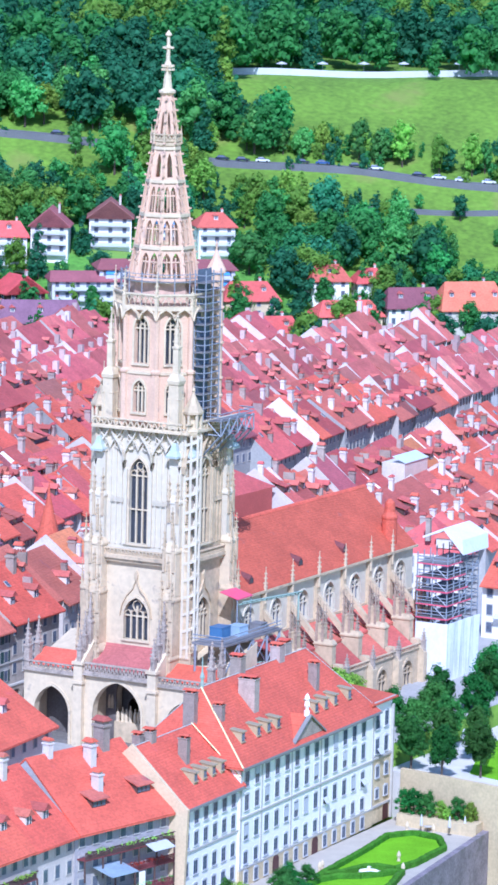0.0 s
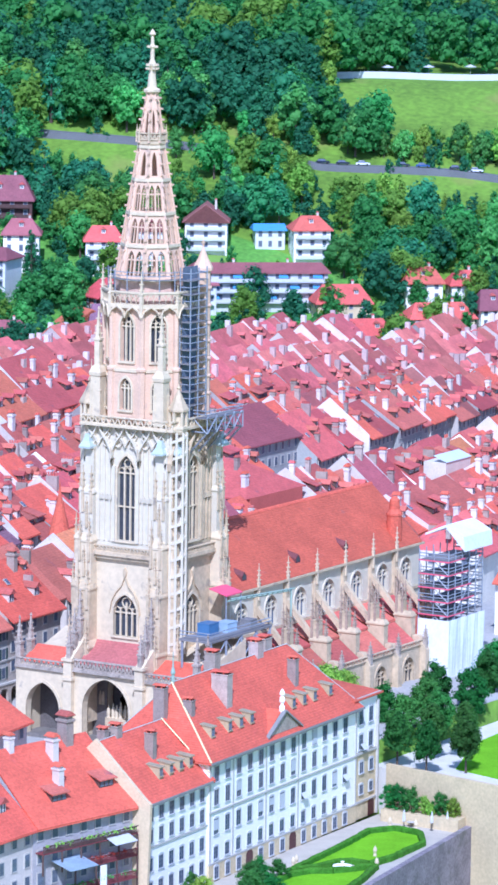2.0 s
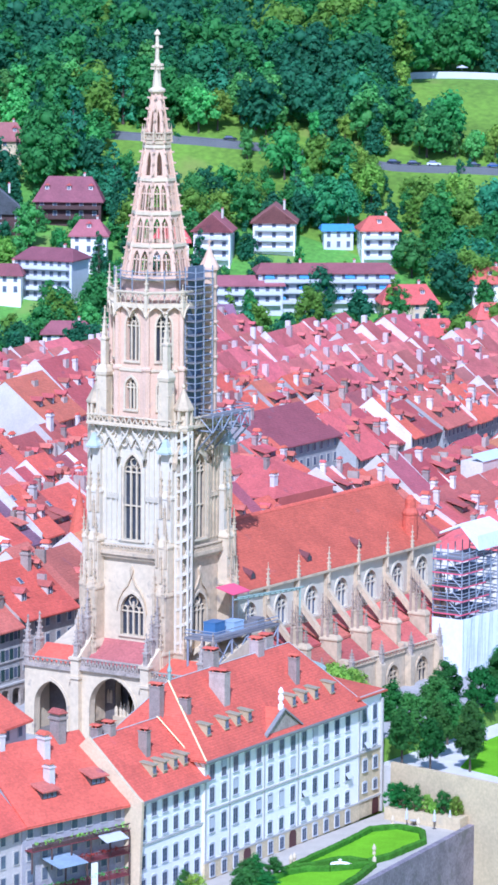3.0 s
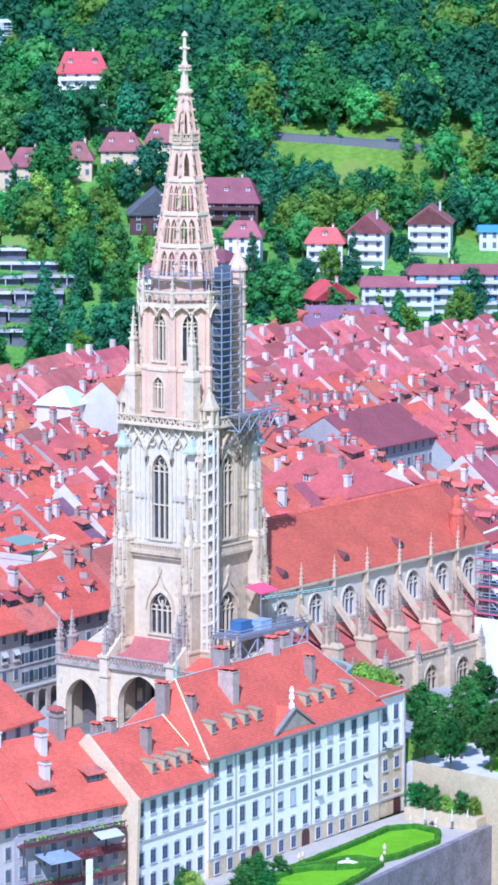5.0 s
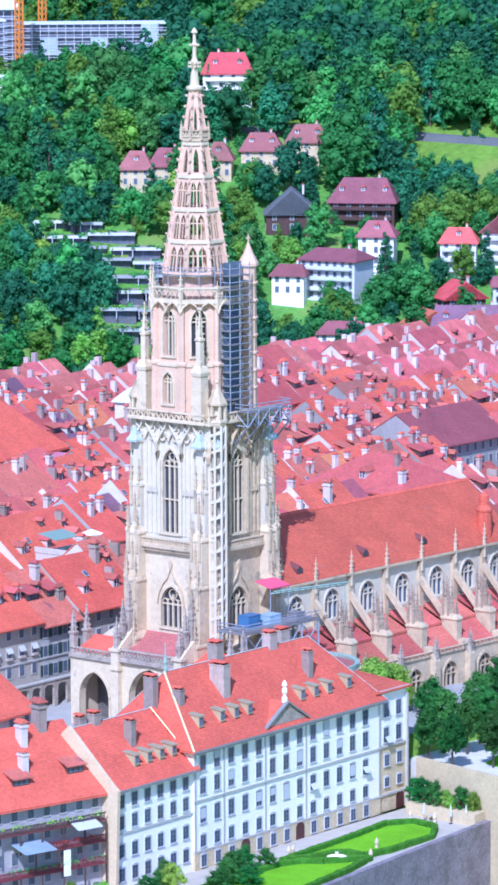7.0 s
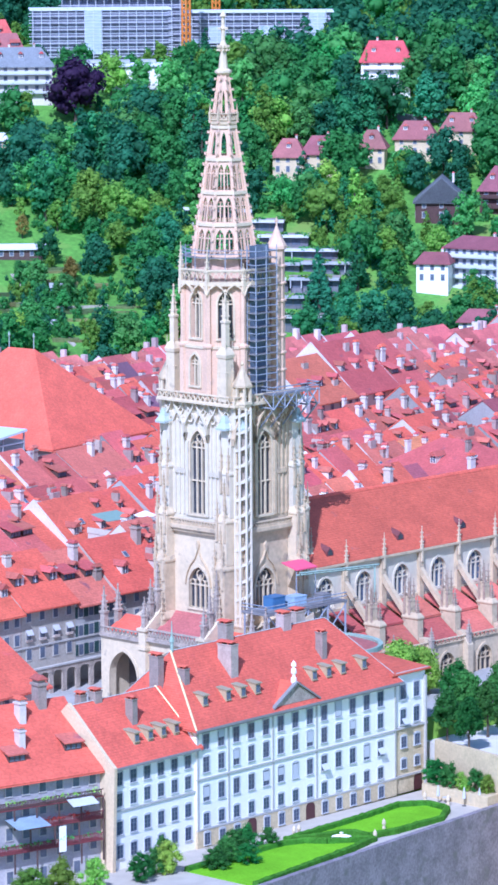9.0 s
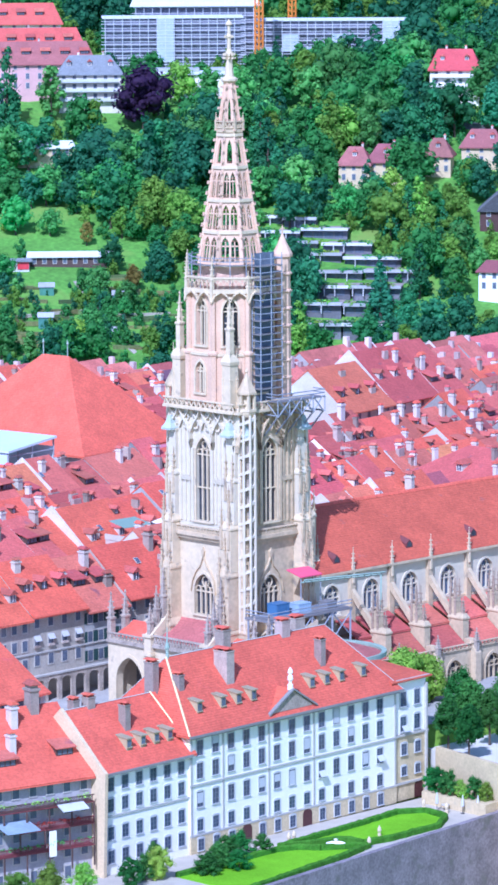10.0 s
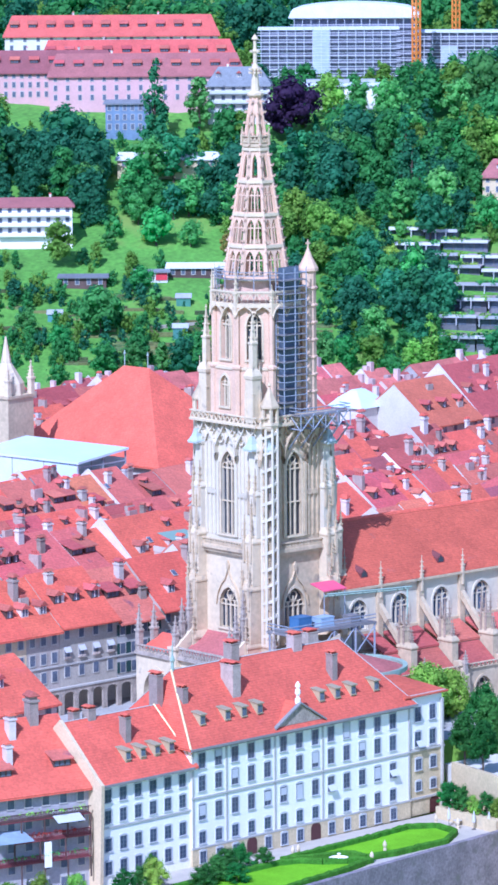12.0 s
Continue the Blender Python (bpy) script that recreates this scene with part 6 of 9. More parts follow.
# closed parasols and tables on the patio
for x, y in ((-5.4, -46.4), (-4.2, -50.2), (-3.0, -52.0)):
    e = thing("garden_parasol", "closed cream parasol on the garden patio", "parasol", "patio parasols", at=(x, y, -9.5))
    bm = bmesh.new()
    turned(bm, 0, 0, [(0.3, 0.0), (0.3, 0.08), (0.04, 0.1), (0.04, 2.6)], 8)
    part("pole", bm, M_STEEL_DARK, e)
    bm = bmesh.new()
    turned(bm, 0, 0, [(0.1, 1.0), (0.24, 1.1), (0.2, 1.8), (0.05, 2.7)], 8)
    part("canopy", bm, M_CLOTH, e)
    t = thing("garden_table", "round pale metal table on the patio", "table", "patio tables", at=(x + 1.3, y - 0.4, -9.5))
    bm = bmesh.new()
    turned(bm, 0, 0, [(0.6, 0.7), (0.62, 0.72), (0.62, 0.75), (0.3, 0.76)], 12)
    part("tabletop", bm, M_TRIM, t)
    bm = bmesh.new()
    turned(bm, 0, 0, [(0.3, 0.0), (0.28, 0.04), (0.05, 0.06), (0.05, 0.7)], 8)
    part("pedestal", bm, M_STEEL_DARK, t)

# ---------------------------------------------------------------- church terrace
M_PATH = material("white_gravel", (0.68, 0.64, 0.58), 0.95, 0.12, 0.4, 6.0, 0.1)
slab("church_terrace", [(2.6, -39.2), (-1.6, -62), (-3, -80), (120, -80), (120, -20.5), (14, -20.5), (6, -22)], -30, -3.3, M_PATH, "pale gravel church terrace", "terrace")
slab("planting_bed", [(-3.6, -54.0), (0.4, -53.6), (2.2, -41.0), (-3.2, -41.4)], -9.5, -7.8, M_WALLBEIGE, "raised beige stone planting bed", "planter")
bm = bmesh.new()
for (x0, y0), (x1, y1) in (((2.4, -39.3), (-1.8, -62)), ((-1.8, -62), (-3.2, -80))):
    ring_stack(bm, [[(x0 - 0.5, y0, -27), (x0 + 0.3, y0, -27), (x0 + 0.3, y0, -2.5), (x0 - 0.5, y0, -2.5)], [(x1 - 0.5, y1, -27), (x1 + 0.3, y1, -27), (x1 + 0.3, y1, -2.5), (x1 - 0.5, y1, -2.5)]])
tagged(finish("terrace_wall", fix(bm), M_WALLBEIGE), "beige weathered stone terrace wall", "wall", kind="structure")
slab("terrace_lawn", [(7.5, -47.5), (4.5, -58), (40, -58), (44, -40.5), (24, -41.5)], -3.3, -3.16, M_LAWN, "green lawn on the church terrace", "lawn")
TG = "trees on the church terrace"
for x, y, h in ((1.9, -45.8, 8.2), (6.2, -49.8, 8.0), (4.0, -39.9, 8.2), (13.5, -35.5, 8.8), (20, -38.0, 8.4), (25.5, -32.6, 9.0), (34, -35.5, 9.2), (36, -28.5, 9.0), (46, -32, 9.4), (11.0, -41.5, 8.6), (15.5, -44.5, 8.4), (18, -29.5, 8.8), (55, -28, 9.2)):
    tree(x, y, -3.3, h, "leafy", "green", TG, "standing on the terrace", 0.9)
for x, y, h, tone in ((-2.0, -43.6, 3.8, "green"), (-2.2, -45.8, 3.6, "green"), (-1.6, -41.8, 3.4, "green"), (-1.7, -50.2, 3.4, "green"), (-2.0, -47.8, 2.6, "light"), (-1.4, -52.0, 2.8, "light"), (-2.6, -49.0, 1.9, "light")):
    tree(x, y, -7.9, h, "shrub", tone, "garden bushes", "beside the terrace wall", 0.95)
for x, y, h, w in ((-47.5, -47.0, 4.8, 0.85), (-44.0, -46.0, 4.4, 0.9), (-41.0, -47.2, 3.6, 0.9), (-51, -49, 4.6, 0.9), (-58.5, -44.6, 5.6, 0.5), (-62, -46.5, 4.6, 0.7), (-49.5, -51.5, 3.6, 1.1), (-66, -48, 5.2, 0.7), (-54.5, -50.5, 4.0, 1.0)):
    tree(x, y, -9.5, h * 0.8, "shrub", "green", "garden bushes", "in front of the white facade", w * 1.35)
for x, y, h, w in ((-79, -46.6, 6.0, 0.9), (-73.5, -47, 5.4, 0.8), (-85, -47, 6.4, 0.9), (-60.5, -47.5, 5.6, 0.75)):
    tree(x, y, -9.5, h * 0.85, "shrub", "light", "garden bushes", "in front of the timber balconies", w * 1.2)
# greenery on the roof terrace between building and church
for x, y, h in ((13.5, -22.8, 11.4), (17.0, -23.6, 10.2), (9.5, -25.2, 11.6), (6.0, -26.8, 11.0)):
    tree(x, y, -3.0, h, "leafy", "light", "courtyard trees", "standing behind the white building")


def car(x, y, z, turn, paint, label):
    """A parked car: body, glass house, four wheels."""
    e = thing("car", label, "car", "parked cars", at=(x, y, z))
    e.rotation_euler = (0, 0, radians(turn))
    bm = bmesh.new()
    for sec in ([(-2.1, 0.35), (2.1, 0.35), (2.15, 0.7), (1.3, 0.92), (-1.9, 0.95), (-2.15, 0.7)],):
        extruded(bm, sec, lambda u, v, w: (u, -0.85 + 1.7 * w, v))
    part("body", fix(bm), paint, e)
    bm = bmesh.new()
    ring_stack(bm, [[(-1.7, -0.8, 0.92), (1.0, -0.8, 0.92), (1.0, 0.8, 0.92), (-1.7, 0.8, 0.92)], [(-1.3, -0.65, 1.42), (0.35, -0.65, 1.42), (0.35, 0.65, 1.42), (-1.3, 0.65, 1.42)]])
    part("cabin", bm, M_GLASS, e)
    bm = bmesh.new()
    box(bm, -1.32, 0.37, -0.66, 0.66, 1.42, 1.47)
    part("roof", bm, paint, e)
    for wx in (-1.3, 1.3):
        for wy in (-0.8, 0.8):
            bm = bmesh.new()
            rings = [[(wx + 0.32 * math.cos(k * math.pi / 5), wy + s, 0.32 + 0.32 * math.sin(k * math.pi / 5)) for k in range(10)] for s in (-0.1, 0.1)]
            ring_stack(bm, rings)
            part("wheel", fix(bm), M_RUBBER, e)
    return e


M_RUBBER = material("rubber", (0.03, 0.03, 0.03), 0.9, 0.2)
M_CAR_WHITE = material("white_car_paint", (0.75, 0.76, 0.78), 0.25, 0.05)
M_CAR_DARK = material("dark_car_paint", (0.03, 0.04, 0.06), 0.25, 0.05)
M_CAR_BLUE = material("blue_car_paint", (0.05, 0.10, 0.25), 0.25, 0.05)
for x, y, p, lab in ((28.5, -37.0, M_CAR_WHITE, "white parked car on the terrace"), (30.5, -33.5, M_CAR_DARK, "dark parked car on the terrace"), (21, -33.5, M_CAR_WHITE, "white parked car on the terrace"), (39, -33.0, M_CAR_BLUE, "blue parked car on the terrace")):
    car(x, y, -3.3, 20, p, lab)

# ---------------------------------------------------------------- town houses
rnd = random.Random(11)
M_WOOD = material("dark_wood", (0.10, 0.06, 0.05), 0.8, 0.3, 0.6, 5.0, 0.2, 0.3)
M_COPING = material("white_coping", (0.66, 0.60, 0.55), 0.9, 0.15, 0.4, 3.0, 0.1)
M_REDWALL = material("brick_red_render", (0.50, 0.12, 0.09), 0.9, 0.15, 0.3, 3.0, 0.1)
M_SLATE = tile_material("plum_tiles", (0.20, 0.10, 0.14), 0.25, 0.02, (0.14, 0.09, 0.11))
M_TILE_ORANGE = tile_material("orange_tiles", (0.62, 0.20, 0.09), 0.15, 0.01, (0.45, 0.16, 0.09))


def seen_side(x, y, slack=0.0):
    """The part of the old town that lies north-east of the church square."""
    return y > -310 + 0.471 * (x + 544) - 14 - slack and y < -480 + 1.275 * (x + 424) + 26 + slack and math.hypot(x + 200, y + 300) < float(np.interp(math.degrees(math.atan2(y + 300, x + 200)), [35, 42, 45, 48, 50, 56], [845, 850, 828, 772, 750, 706]))


def mesh_from(name, build, mats):
    bm = bmesh.new()
    build(bm)
    me = bpy.data.meshes.new(name)
    bm.normal_update()
    bm.to_mesh(me)
    bm.free()
    for m in mats:
        me.materials.append(m)
    return me


def b_chimney(bm):
    q = lambda x, y, z: [(-x, -y, z), (x, -y, z), (x, y, z), (-x, y, z)]
    ring_stack(bm, [q(0.5, 0.7, -2.6), q(0.5, 0.7, 1.45), q(0.64, 0.84, 1.5), q(0.64, 0.84, 1.75), q(0.42, 0.62, 1.78), q(0.42, 0.62, 2.1)], 0)
    ring_stack(bm, [q(0.66, 0.86, 2.1), q(0.66, 0.86, 2.18), q(0.14, 0.7, 2.6)], 1)


def b_stack(bm):
    box(bm, -0.45, 0.45, -1.1, 1.1, -2.6, 1.2, 0)
    for y in (-0.75, -0.25, 0.25, 0.75):
        turned(bm, 0, y, [(0.2, 1.2), (0.17, 1.75)], 6, 0, 1)


def b_dormer(bm):
    box(bm, -0.7, 0.7, 0.0, 2.6, -0.9, 0.9, 0)
    ring_stack(bm, [[(-0.95, -0.4, 0.8), (0.95, -0.4, 0.8), (0, -0.4, 1.6)], [(-0.95, 2.8, 0.8), (0.95, 2.8, 0.8), (0, 2.8, 1.6)]], 1)
    box(bm, -0.46, 0.46, -0.05, 0.02, -0.35, 0.7, 2)
    box(bm, -0.04, 0.04, -0.09, 0.0, -0.35, 0.7, 3)


def b_shed_dormer(bm):
    box(bm, -1.3, 1.3, 0.0, 2.2, -0.8, 0.75, 0)
    ring_stack(bm, [[(x, -0.45, 0.72), (x, 3.0, 1.75), (x, 3.0, 1.6), (x, -0.45, 0.57)] for x in (-1.6, 1.6)], 1)
    for k in (-0.8, 0.0, 0.8):
        box(bm, k - 0.3, k + 0.3, -0.05, 0.02, -0.25, 0.5, 2)


def b_window(bm):
    # one welded body: stone surround, four sunk panes, sash bars and a sill
    xs, zs = (-0.62, -0.48, 0.0, 0.48, 0.62), (-0.16, 0.0, 1.0, 1.6, 1.76)
    v = {(i, j): bm.verts.new((x, -0.07, z)) for i, x in enumerate(xs) for j, z in enumerate(zs)}
    panes = []
    for i in range(4):
        for j in range(4):
            f = bm.faces.new((v[i, j], v[i + 1, j], v[i + 1, j + 1], v[i, j + 1]))
            if i in (1, 2) and j in (1, 2):
                f.material_index = 2
                panes.append(f)
    inner = bmesh.ops.inset_individual(bm, faces=panes, thickness=0.045, depth=-0.06)
    for f in panes:
        f.material_index = 1
    edge = [e for e in bm.edges if e.is_boundary]
    ext = bmesh.ops.extrude_edge_only(bm, edges=edge)
    for g in ext["geom"]:
        if isinstance(g, bmesh.types.BMVert):
            g.co.y = 0.06
    fix(bm)


def b_skylight(bm):
    box(bm, -0.45, 0.45, -0.6, 0.6, 0.02, 0.12, 0)
    box(bm, -0.38, 0.38, -0.52, 0.52, 0.12, 0.14, 1)


CHIMNEYS = [mesh_from("chimney", b_chimney, (M_CHIMNEY, M_TILE)), mesh_from("chimney", b_chimney, (M_COPING, M_TILE_BRIGHT)), mesh_from("chimney", b_stack, (M_CHIMNEY, M_TILE)), mesh_from("chimney", b_chimney, (M_PLASTER, M_TILE))]
DORMERS = [mesh_from("dormer", b_dormer, (M_PLASTER, M_TILE, M_GLASS, M_WHITE)), mesh_from("dormer", b_dormer, (M_WOOD, M_TILE, M_GLASS, M_WHITE)), mesh_from("dormer", b_shed_dormer, (M_WOOD, M_TILE, M_GLASS))]
TOWN_WINDOW = mesh_from("window", b_window, (M_TRIM, M_GLASS, M_WHITE))
SKYLIGHT = mesh_from("skylight", b_skylight, (M_TRIM, M_GLASS))


def add(me, parent, m, name=None):
    o = bpy.data.objects.new(name or me.name.split(".")[0], me)
    scene.collection.objects.link(o)
    o.parent = parent
    o.matrix_basis = m
    return o


TILE_WORDS = {M_TILE: "red tiled roof", M_TILE_OLD: "dark weathered red tiled roof", M_TILE_BRIGHT: "bright red tiled roof", M_SLATE: "plum coloured tiled roof", M_TILE_ORANGE: "orange tiled roof"}
WALL_WORDS = {M_PLASTER: "cream plastered", M_PLASTER_GREY: "grey sandstone", M_WHITE: "white plastered", M_STONE_GREY: "weathered stone", M_CREAM: "yellowish plastered", M_REDWALL: "brick red rendered"}


def town_house(cx, cy, turn, a, b, zg, e, r, tile, wallm, windows=0, coping=True, chimneys=2, dormers=2, setback=0.0, group="old town houses", floors=2, hip=0.0, name="town_house", hip_end=0.0):
    """A terraced house with its ridge along the street. a, b: half width and half depth; e, r: eaves and ridge over the ground."""
    h = thing(name, WALL_WORDS[wallm] + " old town house with " + TILE_WORDS[tile], "house", group)
    h.matrix_world = pose(cx, cy, zg, 0, 0, turn)
    bm = bmesh.new()
    s = (r - e) / b
    foot = [(-b + setback, -6), (b, -6)] if not setback else [(-b, 3.6), (-b + setback, 3.6), (-b + setback, -6), (b, -6)]
    extruded(bm, foot + ([(b, e - 0.1), (0, r - 0.4), (-b, e - 0.1)] if not hip else [(b, e - 0.3), (-b, e - 0.3)]), lambda u, v, w: (-a + 0.03 + w * (2 * a - 0.06), u, v))
    part("wall", fix(bm), wallm, h)
    bm = bmesh.new()
    o = 1.15
    zo = e - s * o
    k = b * 0.16
    top = []
    # slopes with a slight kick at the eaves
    for x, hp in ((-a + 0.02, hip), (a - 0.02, -hip_end)):
        top.append([(x, -b - o, zo + 0.30), (x + hp * 0.2, -b + k, e + s * k + 0.05), (x + hp, 0, r), (x + hp * 0.2, b - k, e + s * k + 0.05), (x, b + o, zo + 0.30)])
    ring_stack(bm, [t + [(x, y, z - 0.28) for x, y, z in reversed(t)] for t in top])
    for t, hp in zip(top, (hip, hip_end)):
        if hp:
            v = [bm.verts.new(p) for p in t]
            for tri in ((0, 1, 4), (1, 3, 4), (1, 2, 3)):
                bm.faces.new([v[i] for i in tri])
    part("roof", fix(bm), tile, h)
    if coping:
        bm = bmesh.new()
        up = rnd.uniform(0.3, 0.7)
        extruded(bm, [(-b - 0.3, 0), (-b - 0.3, e - 0.1 + up * 0.3), (0, r + up), (b + 0.3, e - 0.1 + up * 0.3), (b + 0.3, 0)], lambda u, v, w: (-a - 0.16 + 0.36 * w, u, v))
        part("party_wall", fix(bm), rnd.choice((M_COPING, M_COPING, M_PLASTER)), h)
    for _ in range(chimneys):
        side = rnd.choice((-1, -1, -1, 1))
        v = side * rnd.uniform(0.05, 0.75) * b
        me = CHIMNEYS[rnd.randrange(4)]
        sc = rnd.uniform(0.62, 0.98)
        add(me, h, Matrix.Translation((rnd.uniform(-a + 0.8, a - 0.8), v, r - s * abs(v) + rnd.uniform(-0.2, 0.7))) @ Matrix.Rotation(rnd.choice((0, math.pi / 2)), 4, "Z") @ Matrix.Diagonal((sc, sc, sc * rnd.uniform(0.9, 1.3), 1)))
    if dormers:
        me = DORMERS[rnd.randrange(3)]
        f = rnd.uniform(0.60, 0.78)
        for i in range(dormers):
            u = -a + 2 * a * (i + 0.5) / dormers + rnd.uniform(-0.3, 0.3)
            v = -b * f
            add(me, h, Matrix.Translation((u, v, r - s * b * f + 0.55)))
        if rnd.random() < 0.35:
            v = -b * rnd.uniform(0.25, 0.45)
            add(DORMERS[1], h, Matrix.Translation((rnd.uniform(-a + 1.2, a - 1.2), v, r + s * v + 0.4)) @ Matrix.Scale(0.7, 4))
    if rnd.random() < 0.3:
        v = -b * rnd.uniform(0.2, 0.6)
        add(SKYLIGHT, h, Matrix.Translation((rnd.uniform(-a + 0.8, a - 0.8), v, r + s * v + 0.1)) @ Matrix.Rotation(math.atan(s), 4, "X"))
    if windows:
        for fl in range(floors):
            for i in range(windows):
                add(TOWN_WINDOW, h, Matrix.Translation((-a + 2 * a * (i + 0.5) / windows, -b - 0.03, e - 2.5 - 2.9 * fl)))
    return h


FAR = bmesh.new()


def far_house(cx, cy, turn, a, b, zg, e, r):
    """A distant house of the joined lower town: walls, kicked roof, chimneys, dormers."""
    first = len(FAR.verts)
    s = (r - e) / b
    wi = rnd.choice((0, 0, 1))
    extruded(FAR, [(-b, -6), (b, -6), (b, e - 0.1), (0, r - 0.4), (-b, e - 0.1)], lambda u, v, w: (-a + 0.03 + w * (2 * a - 0.06), u, v), wi)
    t = [(-b - 0.6, e - s * 0.6 + 0.2), (0, r), (b + 0.6, e - s * 0.6 + 0.2)]
    ring_stack(FAR, [[(x, y, z) for y, z in t] + [(x, y, z - 0.28) for y, z in reversed(t)] for x in (-a, a)], 2)
    if rnd.random() < 0.30:
        extruded(FAR, [(-b - 0.3, 0), (-b - 0.3, e), (0, r + 0.5), (b + 0.3, e), (b + 0.3, 0)], lambda u, v, w: (-a - 0.16 + 0.36 * w, u, v), 3)
    for _ in range(rnd.choice((1, 1, 2, 2))):
        v, u, k = rnd.uniform(-0.8, 0.4) * b, rnd.uniform(-a + 0.7, a - 0.7), rnd.uniform(0.35, 0.6)
        z = r - s * abs(v)
        ci = rnd.choice((3, 4, 4, 4))
        box(FAR, u - k, u + k, v - 0.6, v + 0.6, z - 1.5, z + rnd.uniform(0.9, 2.6), ci)
    for _ in range(rnd.choice((0, 1, 2, 2))):
        v, u = -rnd.uniform(0.5, 0.75) * b, rnd.uniform(-a + 0.9, a - 0.9)
        z = r + s * v
        box(FAR, u - 0.6, u + 0.6, v - 0.2, v + 1.8, z - 0.4, z + 1.0, 5)
        ring_stack(FAR, [[(u - 0.85, v - 0.5, z + 0.95), (u + 0.85, v - 0.5, z + 0.95), (u, v - 0.5, z + 1.6)], [(u - 0.85, v + 2.4, z + 0.95), (u + 0.85, v + 2.4, z + 0.95), (u, v + 2.4, z + 1.6)]], 2)
    for i in range(max(2, int(a))):
        u = -a + 2 * a * (i + 0.5) / max(2, int(a))
        box(FAR, u - 0.45, u + 0.45, -b - 0.06, -b + 0.02, e - 2.6, e - 1.0, 5)
    m = pose(cx, cy, zg, 0, 0, turn)
    FAR.verts.ensure_lookup_table()
    for i in range(first, len(FAR.verts)):
        FAR.verts[i].co = m @ FAR.verts[i].co


ROWS = [(27.5, 8.0), (57.0, 7.8), (72.6, 7.6), (100, 7.6), (115.2, 7.5), (141, 7.5), (156, 7.5), (182, 7.5), (197, 7.5), (223, 7.5), (238, 7.5), (259, 7.5), (5.5, 8.0), (-13, 7.0)]
SPECIAL = [(103, 160, 34), (78, 147, 17), (-6, 28, 0), (165, 156, 9), (128, 66, 14), (194, 104, 13), (38.5, 60, 6), (201.5, 60.5, 5)]


def rows():
    th = math.degrees(math.atan(0.17))
    for k, (y0, b) in enumerate(ROWS):
        x = -40.0 if k < 12 else (88.0 if k == 12 else 112.0)
        run = 0
        while x < 560:
            if run <= 0:
                base_e, run = rnd.uniform(10.8, 13.2), rnd.randint(2, 6)
            run -= 1
            w = rnd.uniform(5.5, 10.5) if rnd.random() < 0.82 else rnd.uniform(11, 16)
            cx = x + w / 2
            cy = y0 + 0.17 * cx + 0.00006 * max(0.0, cx - 150) ** 2 + b + rnd.uniform(-0.7, 0.7)
            x += w
            if not seen_side(cx, cy) or any(math.hypot(cx - sx, cy - sy) < sr for sx, sy, sr in SPECIAL):
                continue
            if k == 0 and cx < 10:
                continue
            zg = max(ground_z(cx, cy), -17.0)
            e = base_e + rnd.uniform(-0.9, 0.9)
            if k == 0 and cx > 100:
                e -= 2.6 if cx < 150 else 4.4
            bb = b * rnd.uniform(0.93, 1.08)
            r = e + bb * rnd.uniform(0.68, 0.92)
            tile = rnd.choices((M_TILE, M_TILE_OLD, M_TILE_BRIGHT, M_SLATE, M_TILE_ORANGE), (52, 7, 36, 1.5, 4))[0]
            # street-facing rows always take grey walls, standing in for fronts in shade
            wallm = M_PLASTER_GREY if k in (1, 3, 5) else rnd.choices((M_PLASTER, M_PLASTER_GREY, M_WHITE), (4, 4, 2))[0]
            if math.hypot(cx + 200, cy + 300) > 685:
                far_house(cx, cy, th, w / 2, bb, zg, e, r)
                continue
            if k >= 12:
                e, r = 8.6 + rnd.uniform(-0.4, 0.4), 13.8 + rnd.uniform(-0.3, 0.3)
            first = (k == 12 and cx < 100) or (k == 13 and cx < 124)
            if first:
                wallm = M_PLASTER
            hs = town_house(cx, cy, th, w / 2, bb, zg, e, r, tile, wallm, windows=(max(2, int(w / 2.3)) if k in (0, 1, 3, 5, 7, 9) and cx < 360 else 0),
                       coping=rnd.random() < (0.45 if k == 0 else 0.26) and not first, hip=bb * 0.95 if first else 0.0, chimneys=rnd.choice((1, 2, 2, 3, 3)), dormers=(rnd.choice((0, 1, 2, 2, 3)) if w > 6 else rnd.choice((0, 1))) if cx < 380 else rnd.choice((0, 0, 1, 2)))

            if first:
                for fl in range(3):
                    for v in (-4.5, -1.5, 1.5, 4.5):
                        add(TOWN_WINDOW, hs, Matrix.Translation((-w / 2 - 0.03, v, e - 2.4 - 2.9 * fl)) @ Matrix.Rotation(-math.pi / 2, 4, "Z"))


rows()
M_FTILE = material("lower_town_tiles", (0.52, 0.14, 0.118), 0.8, 0.32, 0.3, 2.2, per_island=0.30, hue=0.010)
M_FWALL = material("lower_town_plaster", (0.60, 0.54, 0.48), 0.9, 0.15, 0.3, 3.0, per_island=0.25)
M_FGREY = material("lower_town_sandstone", (0.34, 0.33, 0.31), 0.9, 0.2, 0.3, 3.0, per_island=0.25)
M_FCHIM = material("lower_town_chimney", (0.55, 0.42, 0.38), 0.9, 0.2, 0.6, 3.0, per_island=0.3)
fix(FAR)
tagged(finish("lower_town", FAR, (M_FWALL, M_FGREY, M_FTILE, M_COPING, M_FCHIM, M_WOOD)), "crowded red roofed houses of the lower old town", "houses", kind="stuff")

M_FACADE = material("beige_sandstone_facade", (0.42, 0.37, 0.31), 0.9, 0.2, 0.3, 3.0, 0.1, 0.18, 0.02)
WALL_WORDS[M_FACADE] = "beige sandstone"
